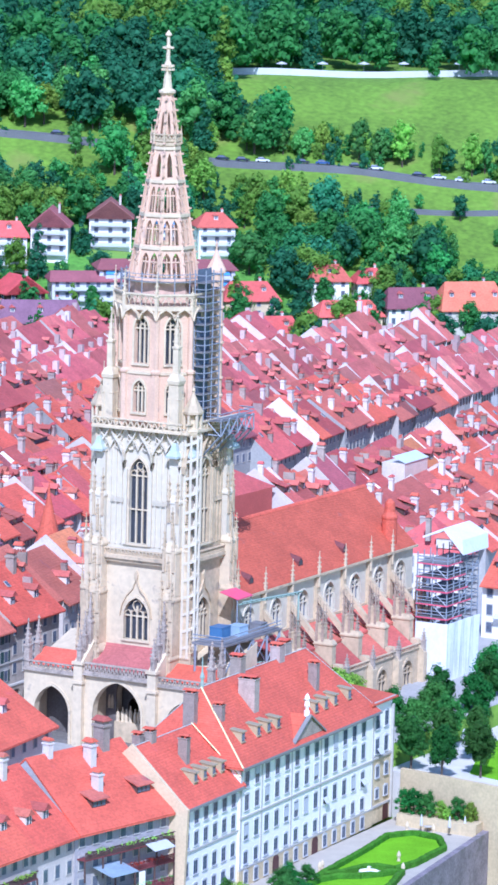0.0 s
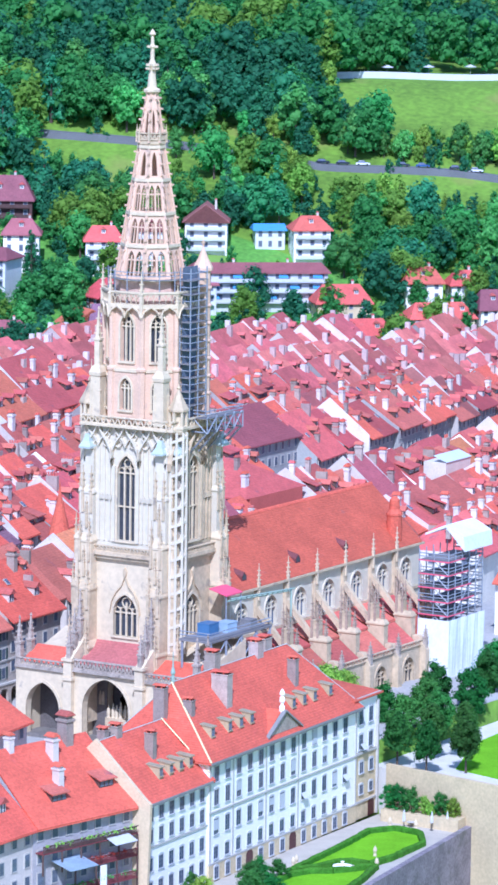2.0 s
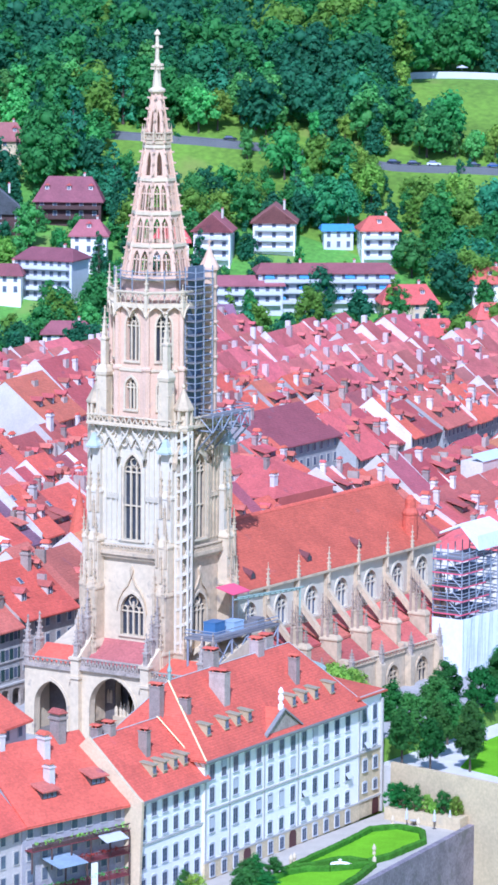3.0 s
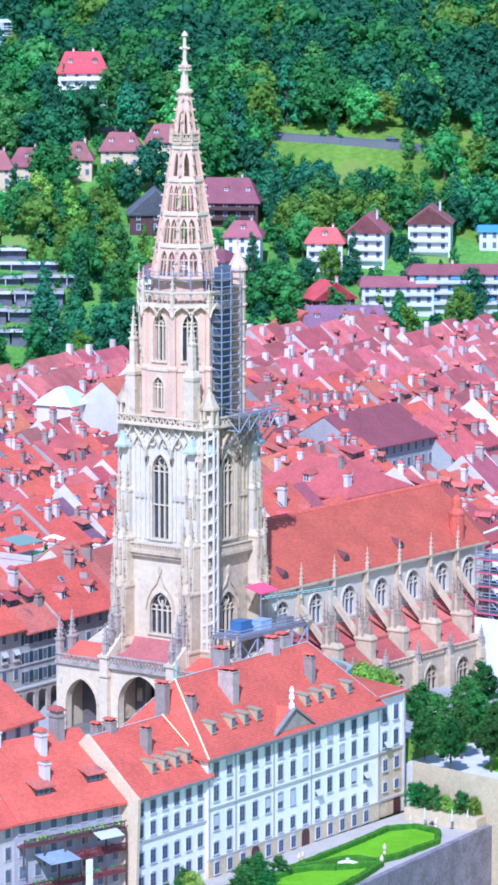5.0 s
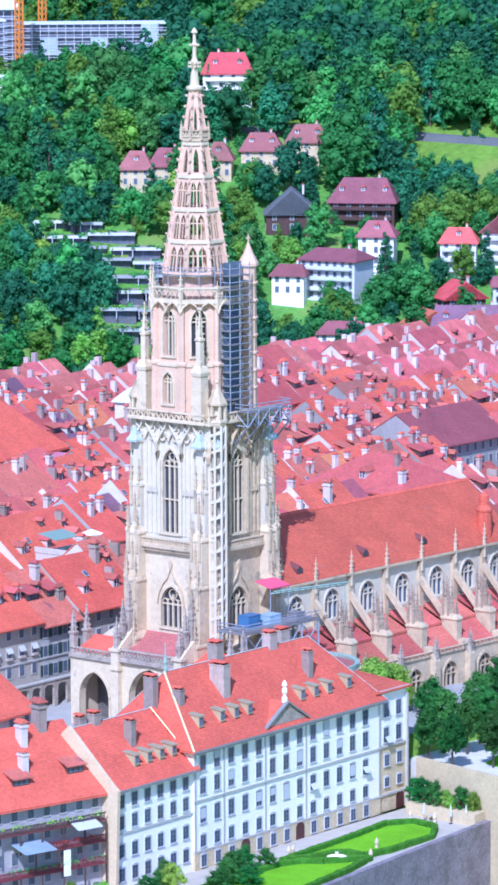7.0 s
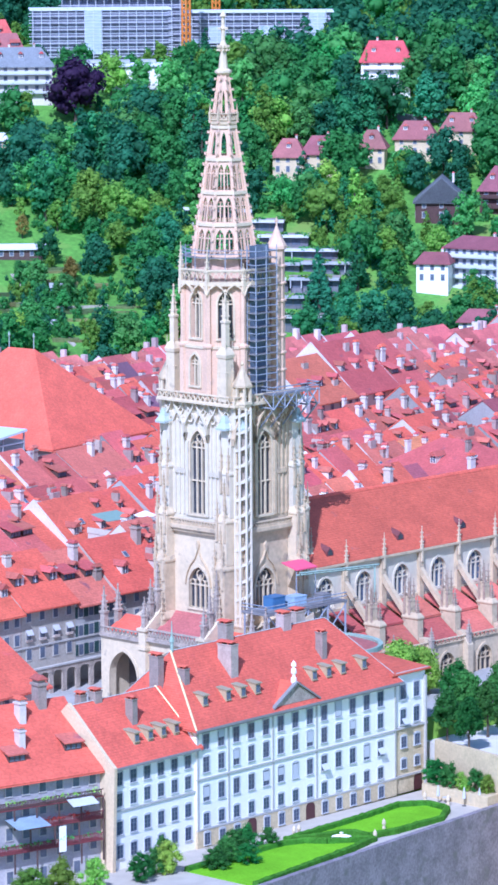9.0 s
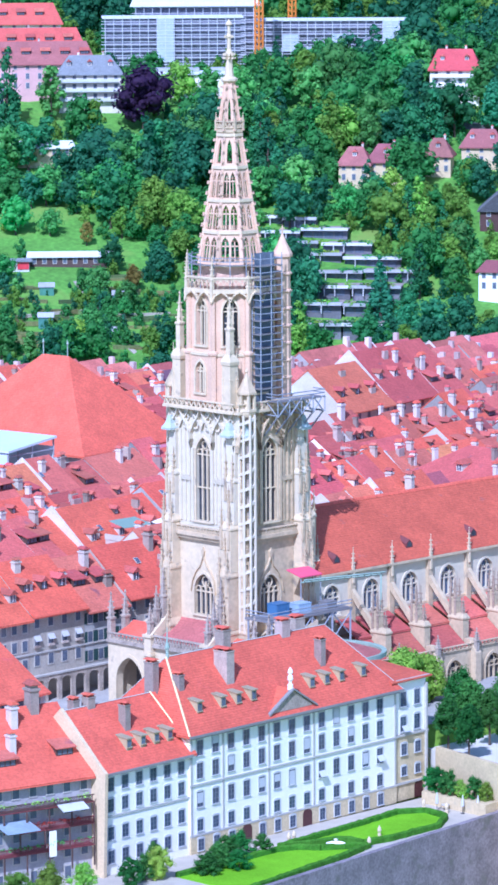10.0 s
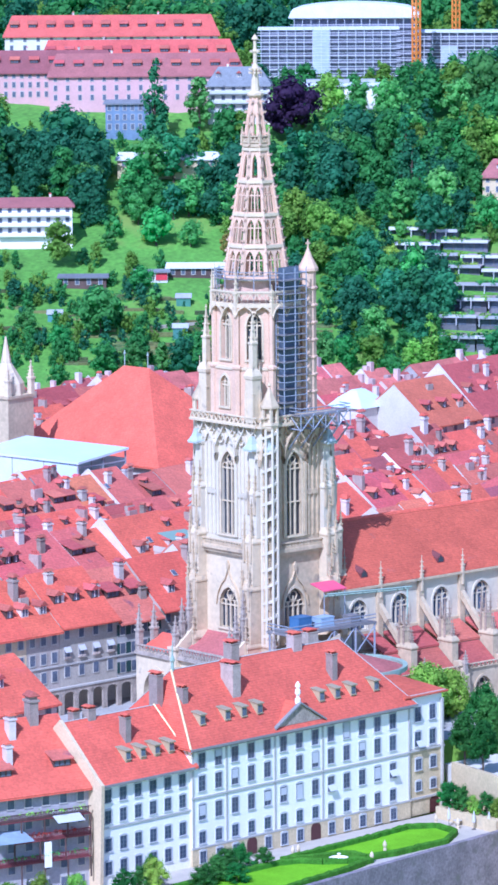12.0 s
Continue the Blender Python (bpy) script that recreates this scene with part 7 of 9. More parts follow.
# -- block beside the square: long eaves, arcades at street level
TH = math.degrees(math.atan(0.03))
M_GREENSHUT = material("dark_green_shutters", (0.03, 0.07, 0.065), 0.6, 0.15, 0.5, 3.0)


def arcade_house(x0, x1, wallm, tile, e, win=4, dorm=3, dress=""):
    b, w, cx = 8.0, x1 - x0, (x0 + x1) / 2
    h = town_house(cx, 27.0 + 0.03 * cx + b, TH, w / 2, b, -2.4, e, e + 6.6, tile, wallm, windows=win, coping=False, chimneys=3, dormers=dorm, floors=3, setback=2.6, group="houses on the church square")
    n = max(2, int(w / 2.8))
    bm = bmesh.new()
    wall_with_holes(bm, -w / 2, w / 2, -1.0, 3.6, [(-w / 2 + w * (i + 0.5) / n, pointed(w / n * 0.36, 2.2, 3.05, 4, -0.9)) for i in range(n)], lambda u, v, q: (u, -b - 0.5 + 0.4 * q, v))
    part("arcade", bm, M_STONE_GREY, h, "grey sandstone street arcade")
    for z in (3.6, 7.1):
        bm = bmesh.new()
        box(bm, -w / 2, w / 2, -b - (0.65 if z < 4 else 0.2), -b - 0.02, z, z + 0.25)
        part("string_course", bm, M_TRIM, h)
    for i in range(win):
        u = -w / 2 + w * (i + 0.5) / win
        if dress == "blinds":
            bm = bmesh.new()
            z = e - 5.4 + 1.7
            ring_stack(bm, [[(x, -b - 0.08, z), (x, -b - 0.55, z - 0.75), (x, -b - 0.55, z - 0.82), (x, -b - 0.08, z - 0.1)] for x in (u - 0.65, u + 0.65)])
            part("awning", fix(bm), M_CLOTH, h, "white half-drawn awning")
            bm = bmesh.new()
            box(bm, u - 0.6, u + 0.6, -b - 0.4, -b - 0.12, z - 1.85, z - 1.5)
            part("flower_box", bm, M_CHIMNEY, h, "brownish flower box")
        if dress == "shutters":
            for fl in range(3):
                for sx in (-0.88, 0.88):
                    bm = bmesh.new()
                    box(bm, u + sx - 0.25, u + sx + 0.25, -b - 0.12, -b - 0.04, e - 2.55 - 2.9 * fl, e - 0.85 - 2.9 * fl)
                    part("shutter", bm, M_GREENSHUT, h, "dark green louvred shutter")
    return h


arcade_house(-44, -33, M_FACADE, M_TILE_BRIGHT, 13.0)
arcade_house(-33, -23.5, M_CREAM, M_TILE_BRIGHT, 13.2)
arcade_house(-23.5, -17, M_FACADE, M_TILE_BRIGHT, 13.2, 3, 2)
arcade_house(-17, -5.5, M_FACADE, M_TILE_BRIGHT, 13.6, 4, 3, "blinds")
arcade_house(-5.5, 3.5, M_PLASTER_GREY, M_TILE, 12.8, 4, 2, "shutters")
arcade_house(3.5, 18.5, M_FACADE, M_TILE_BRIGHT, 13.6, 5, 2)

# -- town hall with its great hipped roof
hall = thing("town_hall", "large old hall with steep red hipped roof", "town hall")
hall.matrix_world = pose(111.3, 161.7, -1, 0, 0, 8)
bm = bmesh.new()
box(bm, -15, 15, -18.6, 18.6, -4, 13.0)
part("wall", bm, M_PLASTER, hall)
bm = bmesh.new()
gable_roof(bm, -15.5, 15.5, -19.4, 19.4, 13.0, 28.5, "y", 0.6, 0.4, 16.8, 16.8)
part("roof", bm, M_TILE_BRIGHT, hall, "steep red tiled hipped roof")
for y in (-3.0, 3.0):
    bm = bmesh.new()
    turned(bm, 0, y, [(0.12, 28.2), (0.1, 30.6), (0.25, 30.8), (0.03, 31.6)], 6)
    part("roof_spike", bm, M_COPPER, hall)
bm = bmesh.new()
M_PINK = material("pink_sheeting", (0.58, 0.20, 0.25), 0.6, 0.1, 0.4, 3.0)
box(bm, -14, 10, -25.5, -21, 2, 12.2)
part("annex", bm, M_PINK, hall, "pink sheeted scaffold front")

# -- neighbouring stone church tower
ch = thing("stone_church_tower", "pale stone church tower with small pinnacled top", "church")
ch.matrix_world = pose(84.5, 168, -1, 0, 0, 10)
bm = bmesh.new()
box(bm, -3.6, 3.6, -3.6, 3.6, -4, 25)
for z in (8, 16, 24.6):
    box(bm, -3.9, 3.9, -3.9, 3.9, z, z + 0.5)
part("tower", bm, M_STONE, ch)
bm = bmesh.new()
turned(bm, 0, 0, [(3.6, 25), (3.4, 27.2), (1.0, 31), (0.15, 36)], 8)
part("cap", bm, M_STONE_PALE, ch)
for sx in (-3.3, 3.3):
    for sy in (-3.3, 3.3):
        bm = bmesh.new()
        pinnacle(bm, sx, sy, 25, 31.5, 0.7)
        part("pinnacle", bm, M_STONE_PALE, ch)

# -- blue-white event roof on its truss
M_SHEET = material("pale_blue_sheet", (0.66, 0.76, 0.80), 0.4, 0.08, 0.2, 2.0)
M_STEEL = material("galvanised_steel", (0.40, 0.41, 0.43), 0.5, 0.15, 0.7, 4.0)
canopy = thing("scaffold_roof", "pale blue sheet roof on a steel scaffold", "scaffold")
canopy.matrix_world = pose(78, 145, -1, 0, 0, 8)
bm = bmesh.new()
extruded(bm, [(-8.0, 16.6), (5.6, 17.9), (5.6, 18.3), (-8.0, 17.0)], lambda u, v, w: (u, -13 + 26 * w, v))
part("sheet", fix(bm), M_SHEET, canopy)
for x in (-7.6, -0.9, 5.2):
    for y in (-12.5, -4, 4, 12.5):
        bm = bmesh.new()
        box(bm, x - 0.12, x + 0.12, y - 0.12, y + 0.12, 0, 16.7 + (x + 8) * 0.09)
        part("post", bm, M_STEEL, canopy)
for y in (-12.5, 12.5):
    for z in (13.0, 15.8):
        bm = bmesh.new()
        box(bm, -7.8, 5.4, y - 0.1, y + 0.1, z, z + 0.2)
        part("rail", bm, M_STEEL, canopy)
for x in (-7.6, 5.2):
    bm = bmesh.new()
    box(bm, x - 0.04, x + 0.04, -12.4, 12.4, 9.5, 16.4)
    part("side_sheet", bm, M_SHEET, canopy)

# -- large house with a copper dome roof, and its orange-tiled neighbour
dome = thing("domed_house", "house with pale green copper roof", "house")
dome.matrix_world = pose(165, 157, -2, 0, 0, 10)
bm = bmesh.new()
box(bm, -4.0, 4.0, -3.8, 3.8, -4, 17.5)
part("wall", bm, M_PLASTER, dome)
bm = bmesh.new()
ring_stack(bm, [[(-4.6, -4.4, 17.5), (4.6, -4.4, 17.5), (4.6, 4.4, 17.5), (-4.6, 4.4, 17.5)], [(-3.2, -2.8, 19.2), (3.2, -2.8, 19.2), (3.2, 2.8, 19.2), (-3.2, 2.8, 19.2)], [(-1.4, -0.6, 20.8), (1.4, -0.6, 20.8), (1.4, 0.6, 20.8), (-1.4, 0.6, 20.8)]])
part("roof", bm, M_SHEET, dome, "pale green copper mansard roof")
town_house(176, 151, 10, 8.5, 9, -2, 15, 22.5, M_TILE_ORANGE, M_PLASTER, 5, False, 3, 3)
town_house(193, 156, 10, 8.5, 10, -2, 15, 24, M_TILE, M_PLASTER, 5, True, 3, 3)
town_house(207, 160, 10, 5.5, 12, -3, 15, 25, M_TILE, M_PLASTER, 4, True, 3, 2)

# -- white house beyond the choir, its long side to the square
hs = town_house(97.5, -19.5, -90, 10.0, 7.5, -1.0, 9.6, 15.6, M_TILE_BRIGHT, M_WHITE, 7, False, 3, 4, floors=3, group="houses on the church square")
for u, z in ((-6.5, 4.6), (-2.0, 4.6), (1.0, 1.7)):
    bm = bmesh.new()
    ring_stack(bm, [[(u + q, -7.6, z), (u + q, -8.9, z - 0.7), (u + q, -8.9, z - 0.78), (u + q, -7.6, z - 0.08)] for q in (-0.9, 0.9)])
    part("awning", fix(bm), M_CLOTH, hs, "white pulled-out awning")

# -- red rendered house and broad plum roof behind the nave
town_house(128.5, 66.5, -90, 11.6, 9.0, 0, 12.2, 17.2, M_TILE, M_REDWALL, 7, False, 4, 1, floors=2, hip=8.0, hip_end=8.0)
town_house(191, 103.5, TH, 13.0, 8.6, -1, 11.5, 17.0, M_TILE_OLD, M_PLASTER_GREY, 10, False, 1, 0, floors=2)
# -- roof terrace with a green awning and a white parasol
rt = thing("roof_terrace", "flat roofed house with planted terrace and green awning", "house", "old town houses")
rt.matrix_world = pose(38.5, 59.5, 0, 0, 0, TH)
bm = bmesh.new()
box(bm, -6, 6, -3.4, 3.4, -2, 12.4)
part("wall", bm, M_PLASTER, rt)
bm = bmesh.new()
for a0, a1, b0, b1 in ((-6.1, 6.1, -3.5, -3.3), (-6.1, -5.9, -3.5, 3.5), (5.9, 6.1, -3.5, 3.5)):
    box(bm, a0, a1, b0, b1, 12.4, 13.3)
part("parapet", bm, M_PLASTER, rt)
M_GREENCLOTH = material("green_awning_cloth", (0.24, 0.33, 0.26), 0.8, 0.1, 0.5, 3.0)
bm = bmesh.new()
ring_stack(bm, [[(x, 3.2, 15.4), (x, -0.6, 14.6), (x, -0.6, 14.5), (x, 3.2, 15.3)] for x in (-5.4, 0.6)])
part("awning", fix(bm), M_GREENCLOTH, rt, "green pulled-out awning")
bm = bmesh.new()
turned(bm, 3.4, -0.6, [(0.05, 12.4), (0.05, 14.6), (1.9, 14.5), (1.95, 14.6), (0.1, 15.3)], 8)
part("parasol", bm, M_WHITE, rt, "white parasol")
for x, y in ((-4.6, -2.5), (-2.2, -2.7), (1.2, -2.6), (4.6, 1.6)):
    verts, faces = leaf_cards(rnd, [(x, y, 12.9), (x + 0.7, y, 12.8)], [0.8, 0.7], 30, 0.28)
    o = new("planting", mesh_of("planting", verts, faces, rnd.choice((M_LEAF, M_LEAF_LIGHT))))
    o.parent = rt
# -- pale blue glazed roof in a courtyard
gl = thing("courtyard_roof", "pale blue glazed roof over a courtyard", "glass roof", "old town houses")
gl.matrix_world = pose(201.5, 60.5, 0, 0, 0, TH)
bm = bmesh.new()
box(bm, -5.2, 5.2, -2.4, 2.4, -3, 8.6)
part("wall", bm, M_PLASTER, gl)
for k in range(6):
    bm = bmesh.new()
    ring_stack(bm, [[(-5.3 + 1.77 * k, -2.6, 8.7), (-3.6 + 1.77 * k, -2.6, 8.7), (-3.6 + 1.77 * k, 0.2, 9.8), (-5.3 + 1.77 * k, 0.2, 9.8)], [(-5.3 + 1.77 * k, -2.6, 8.8), (-3.6 + 1.77 * k, -2.6, 8.8), (-3.6 + 1.77 * k, 0.2, 9.9), (-5.3 + 1.77 * k, 0.2, 9.9)]])
    part("pane", fix(bm), M_SHEET, gl)
# -- round turret roof among the red roofs
bm = bmesh.new()
turned(bm, 49, 48, [(5.0, 8.6), (3.0, 12.0), (1.9, 15.5), (0.9, 19.5), (0.2, 22.5), (0.05, 24.5)], 12)
tagged(finish("turret_roof", bm, M_TILE_BRIGHT), "pointed red tiled stair tower roof", "turret")

# -- house at the west side of the square
town_house(-64, -4.5, 6, 15.5, 8.5, 0, 9.4, 15.0, M_TILE_BRIGHT, M_PLASTER, 9, False, 3, 2, floors=2, group="houses on the church square")

# ---------------------------------------------------------------- row of houses west of the white building
def back_house(x0, x1, ys, yr, ze, zr, tile, wallm, floors, win, balcony=True, label=""):
    """A house whose deep roof falls towards the river side, with balconies and awnings under the eaves."""
    h = thing("back_house", label, "house", "houses above the river slope", at=(0, 0, 0))
    bm = bmesh.new()
    yn = yr + (yr - ys) * 0.75
    extruded(bm, [(ys, -22), (yn, -22), (yn, ze + 2), (yr, zr - 0.4), (ys, ze - 0.15)], lambda u, v, w: (x0 + 0.04 + w * (x1 - x0 - 0.08), u, v))
    part("wall", fix(bm), wallm, h)
    bm = bmesh.new()
    s = (zr - ze) / (yr - ys)
    t = [(ys - 1.0, ze - s * 0.6), (yr, zr), (yn + 0.6, ze + 1.6)]
    ring_stack(bm, [[(x, y, z) for y, z in t] + [(x, y, z - 0.3) for y, z in reversed(t)] for x in (x0, x1)])
    part("roof", fix(bm), tile, h)
    for f in range(floors):
        for i in range(win):
            add(TOWN_WINDOW, h, Matrix.Translation((x0 + (x1 - x0) * (i + 0.5) / win, ys - 0.05, ze - 2.3 - 2.9 * f)))
    if balcony:
        for f in range(3):
            z = ze - 3.9 - 2.9 * f
            xa, xb = (x0 + 0.5, x1 - 0.5) if f != 1 else (x0 + (x1 - x0) * 0.35, x1 - 0.5)
            bm = bmesh.new()
            box(bm, xa, xb, ys - 1.4, ys, z, z + 0.18)
            bal = part("balcony", bm, M_DARKRED, h, "dark red wooden balcony with flower boxes")
            bm = bmesh.new()
            for i in range(int((xb - xa) / 0.24)):
                x = xa + 0.24 * i
                box(bm, x, x + 0.14, ys - 1.42, ys - 1.36, z + 0.18, z + 1.0)
            box(bm, xa, xb, ys - 1.48, ys - 1.3, z + 1.0, z + 1.1)
            part("railing", bm, M_DARKRED if f else M_WOOD, bal)
            n = int((xb - xa) / 3.2)
            for i in range(n + 1):
                x = xa + (xb - xa) * i / n
                bm = bmesh.new()
                box(bm, x - 0.09, x + 0.09, ys - 1.42, ys - 1.24, z - 2.7, z)
                part("post", bm, M_WOOD, bal)
            spots = [(xa + 0.5 + 0.6 * i, ys - 1.6, z + 1.1) for i in range(int((xb - xa - 1) / 0.6)) if rnd.random() < 0.7]
            verts, faces = leaf_cards(rnd, spots, [rnd.uniform(0.22, 0.5) for _ in spots], 10, 0.14)
            o = new("flower_box", mesh_of("flower_box", verts, faces, (M_LEAF_LIGHT, M_FLOWER, M_LEAF)[f]))
            o.parent = bal
    return h


M_DARKRED = material("dark_red_timber", (0.20, 0.045, 0.05), 0.7, 0.25, 0.6, 4.0, 0.1)
M_VERANDA = material("grey_render", (0.45, 0.42, 0.42), 0.9, 0.2, 0.4, 3.0, 0.1)
M_FLOWER = leaf_material("red_flowers", (0.45, 0.05, 0.06))
bh = back_house(-82.5, -64.3, -39.6, -31.0, 4.7, 12.6, M_TILE_BRIGHT, M_VERANDA, 5, 7, True, "grey plastered house with deep red tiled roof")
for x, y, z, sc in ((-68.5, -31.4, 12.8, 1.25), (-72.5, -33.0, 11.4, 1.0), (-74.6, -36.2, 8.6, 0.9), (-78.5, -31.2, 12.6, 0.8)):
    add(CHIMNEYS[0 if sc > 1.1 else 1], bh, Matrix.Translation((x, y, z)) @ Matrix.Scale(sc, 4))
for x, y, z in ((-67.2, -37.6, 7.2), (-76.2, -38.0, 6.8)):
    add(DORMERS[2], bh, Matrix.Translation((x, y, z)))
bm = bmesh.new()
ring_stack(bm, [[(x, -39.9, 1.6), (x, -42.6, 0.5), (x, -42.6, 0.42), (x, -39.9, 1.52)] for x in (-70.5, -66.5)])
part("awning", fix(bm), M_CLOTH, bh, "white pulled-out awning")
bm = bmesh.new()
ring_stack(bm, [[(x, -39.9, -0.4), (x, -43.4, -1.2), (x, -43.4, -1.3), (x, -39.9, -0.5)] for x in (-79.5, -74.5)])
part("glass_roof", fix(bm), material("veranda_glass_roof", (0.34, 0.42, 0.50), 0.3, 0.2, 0.4, 2.0), bh, "pale blue glass veranda roof")
bm = bmesh.new()
box(bm, -71.9, -70.9, -41.4, -41.2, -5.6, -2.2)
part("banner", bm, M_WHITE, bh, "white hanging banner")
RTURN = Matrix.Translation((-64.5, -39.8, 0)) @ Matrix.Rotation(radians(-11), 4, "Z") @ Matrix.Translation((64.5, 39.8, 0))
bh.matrix_world = Matrix.Translation((-0.8, 0, 0)) @ RTURN
bh = back_house(-94.0, -82.6, -36.0, -27.5, 4.6, 12.2, M_TILE_BRIGHT, M_PLASTER, 5, 4, False, "cream plastered house with red tiled roof")
for x in (-90.5, -86.5):
    add(DORMERS[0], bh, Matrix.Translation((x, -34.0, 7.0)))
add(CHIMNEYS[3], bh, Matrix.Translation((-88, -28.2, 12.0)))
bh = back_house(-112, -94.2, -36.6, -27.0, 5.0, 13.6, M_TILE_BRIGHT, M_PLASTER, 5, 7, True, "cream plastered house with deep red tiled roof")
for x, z in ((-98, 13.4), (-104, 13.2)):
    add(CHIMNEYS[3], bh, Matrix.Translation((x, -27.8, z)))
for x in (-97, -101, -105):
    add(DORMERS[0], bh, Matrix.Translation((x, -34.4, 7.6)))
bm = bmesh.new()
ring_stack(bm, [[(x, -36.7, 0.6), (x, -39.4, -0.8), (x, -39.4, -0.9), (x, -36.7, 0.5)] for x in (-101, -95)])
part("awning", fix(bm), M_CLOTH, bh, "white pulled-out awning")

# ---------------------------------------------------------------- far hillside
hill_rnd = random.Random(23)
M_ASPHALT = material("asphalt", (0.16, 0.16, 0.17), 0.9, 0.15, 0.2, 3.0)
M_HILLROOF = tile_material("villa_tiles", (0.30, 0.10, 0.10), 0.25, 0.02, (0.22, 0.10, 0.11))
M_HILLRED = tile_material("red_villa_tiles", (0.60, 0.11, 0.09), 0.15, 0.01, (0.45, 0.12, 0.10))
M_GREYROOF = tile_material("grey_roofing", (0.20, 0.21, 0.22), 0.2, 0.02, (0.14, 0.14, 0.15))
M_PALE = material("pale_concrete", (0.66, 0.66, 0.66), 0.9, 0.1, 0.3, 2.0, 0.0, 0.12)
M_PALEGREY = material("grey_concrete", (0.42, 0.43, 0.44), 0.9, 0.15, 0.3, 2.0, 0.0, 0.15)
M_BLUE = material("blue_blinds", (0.12, 0.32, 0.60), 0.6, 0.1, 0.5, 2.0)
M_PINKWALL = material("pink_render", (0.66, 0.40, 0.38), 0.9, 0.1, 0.3, 2.0)
M_ORANGE = material("orange_paint", (0.80, 0.28, 0.04), 0.5, 0.1, 0.5, 2.0)
M_CHALET = material("chalet_wood", (0.09, 0.045, 0.04), 0.8, 0.3, 0.6, 3.0)
M_NETPALE = material("pale_netting", (0.46, 0.50, 0.60), 0.8, 0.2, 0.3, 2.0)
M_GLAZED = material("grey_blue_glazing", (0.20, 0.27, 0.38), 0.3, 0.2, 0.3, 1.5)
M_HUTRED = material("red_panel_paint", (0.62, 0.05, 0.07), 0.6, 0.1, 0.5, 2.0)
M_FLATROOF = material("white_roof_sheet", (0.72, 0.74, 0.78), 0.7, 0.1, 0.2, 2.0)
HOUSE_SPOTS = []


def hill_house(x, y, w, d, h, roof_h, turn=-52, wallm=None, tile=None, ridge="x", hip=0.0, floors=3, win=3, balcony=None, chimney=1, name="villa", label=""):
    wallm, tile = wallm or M_WHITE, tile or M_HILLROOF
    z = ground_z(x, y)
    HOUSE_SPOTS.append((x, y, max(w, d) * 0.62))
    e = thing(name, label, "house" if w < 30 else "apartment block", "hillside houses")
    e.matrix_world = pose(x, y, z, 0, 0, turn)
    bm = bmesh.new()
    if hip == 0 and ridge == "x":
        extruded(bm, [(-d / 2, -7), (d / 2, -7), (d / 2, h), (0, h + roof_h - 0.3), (-d / 2, h)], lambda u, v, q: (-w / 2 + w * q, u, v))
    elif hip == 0:
        extruded(bm, [(-w / 2, -7), (w / 2, -7), (w / 2, h), (0, h + roof_h - 0.3), (-w / 2, h)], lambda u, v, q: (u, -d / 2 + d * q, v))
    else:
        box(bm, -w / 2, w / 2, -d / 2, d / 2, -7, h)
    part("wall", fix(bm), wallm, e)
    bm = bmesh.new()
    gable_roof(bm, -w / 2, w / 2, -d / 2, d / 2, h, h + roof_h, ridge, 0.8, 0.3, hip, hip)
    part("roof", bm, tile, e)
    for f in range(floors):
        zz = h - 2.2 - 2.9 * f
        for i in range(win):
            u = -w / 2 + w * (i + 0.5) / win
            add(TOWN_WINDOW, e, Matrix.Translation((u, -d / 2 - 0.05, zz)))
        for i in range(max(1, int(d / 4))):
            v = -d / 2 + d * (i + 0.5) / max(1, int(d / 4))
            add(TOWN_WINDOW, e, Matrix.Translation((-w / 2 - 0.05, v, zz)) @ Matrix.Rotation(-math.pi / 2, 4, "Z"))
        if balcony:
            bm = bmesh.new()
            box(bm, -w * 0.46, w * 0.46, -d / 2 - 1.5, -d / 2, zz - 0.75, zz - 0.55)
            box(bm, -w * 0.46, w * 0.46, -d / 2 - 1.55, -d / 2 - 1.45, zz - 0.55, zz + 0.35)
            part("balcony", bm, balcony, e)
    if ridge == "x" and roof_h >= 3.2 and w < 30:
        nd = 1 if w < 11 else (2 if w < 18 else 3)
        for i in range(nd):
            v = -d * 0.30
            add(DORMERS[0], e, Matrix.Translation((-w / 2 + w * (i + 0.5) / nd, v, h + roof_h * (1 + 2 * v / d) + 0.5)) @ Matrix.Scale(0.85, 4))
    if w > 38:
        for i in range(int(w / 6)):
            v = -d * 0.32
            add(DORMERS[2], e, Matrix.Translation((-w / 2 + 3 + 6 * i, v, h + roof_h * (1 + 2 * v / d) + 0.5)))
    for k in range(chimney):
        add(CHIMNEYS[3], e, Matrix.Translation((w * (0.22 - 0.4 * k), 0.5, h + roof_h - 0.4)) @ Matrix.Scale(0.6, 4))
    return e


def awnings(e, spots, mat, label):
    for u, v, z, w in spots:
        bm = bmesh.new()
        ring_stack(bm, [[(u + s, v, z), (u + s, v - 1.5, z - 0.7), (u + s, v - 1.5, z - 0.8), (u + s, v, z - 0.1)] for s in (-w / 2, w / 2)])
        part("awning", fix(bm), mat, e, label)


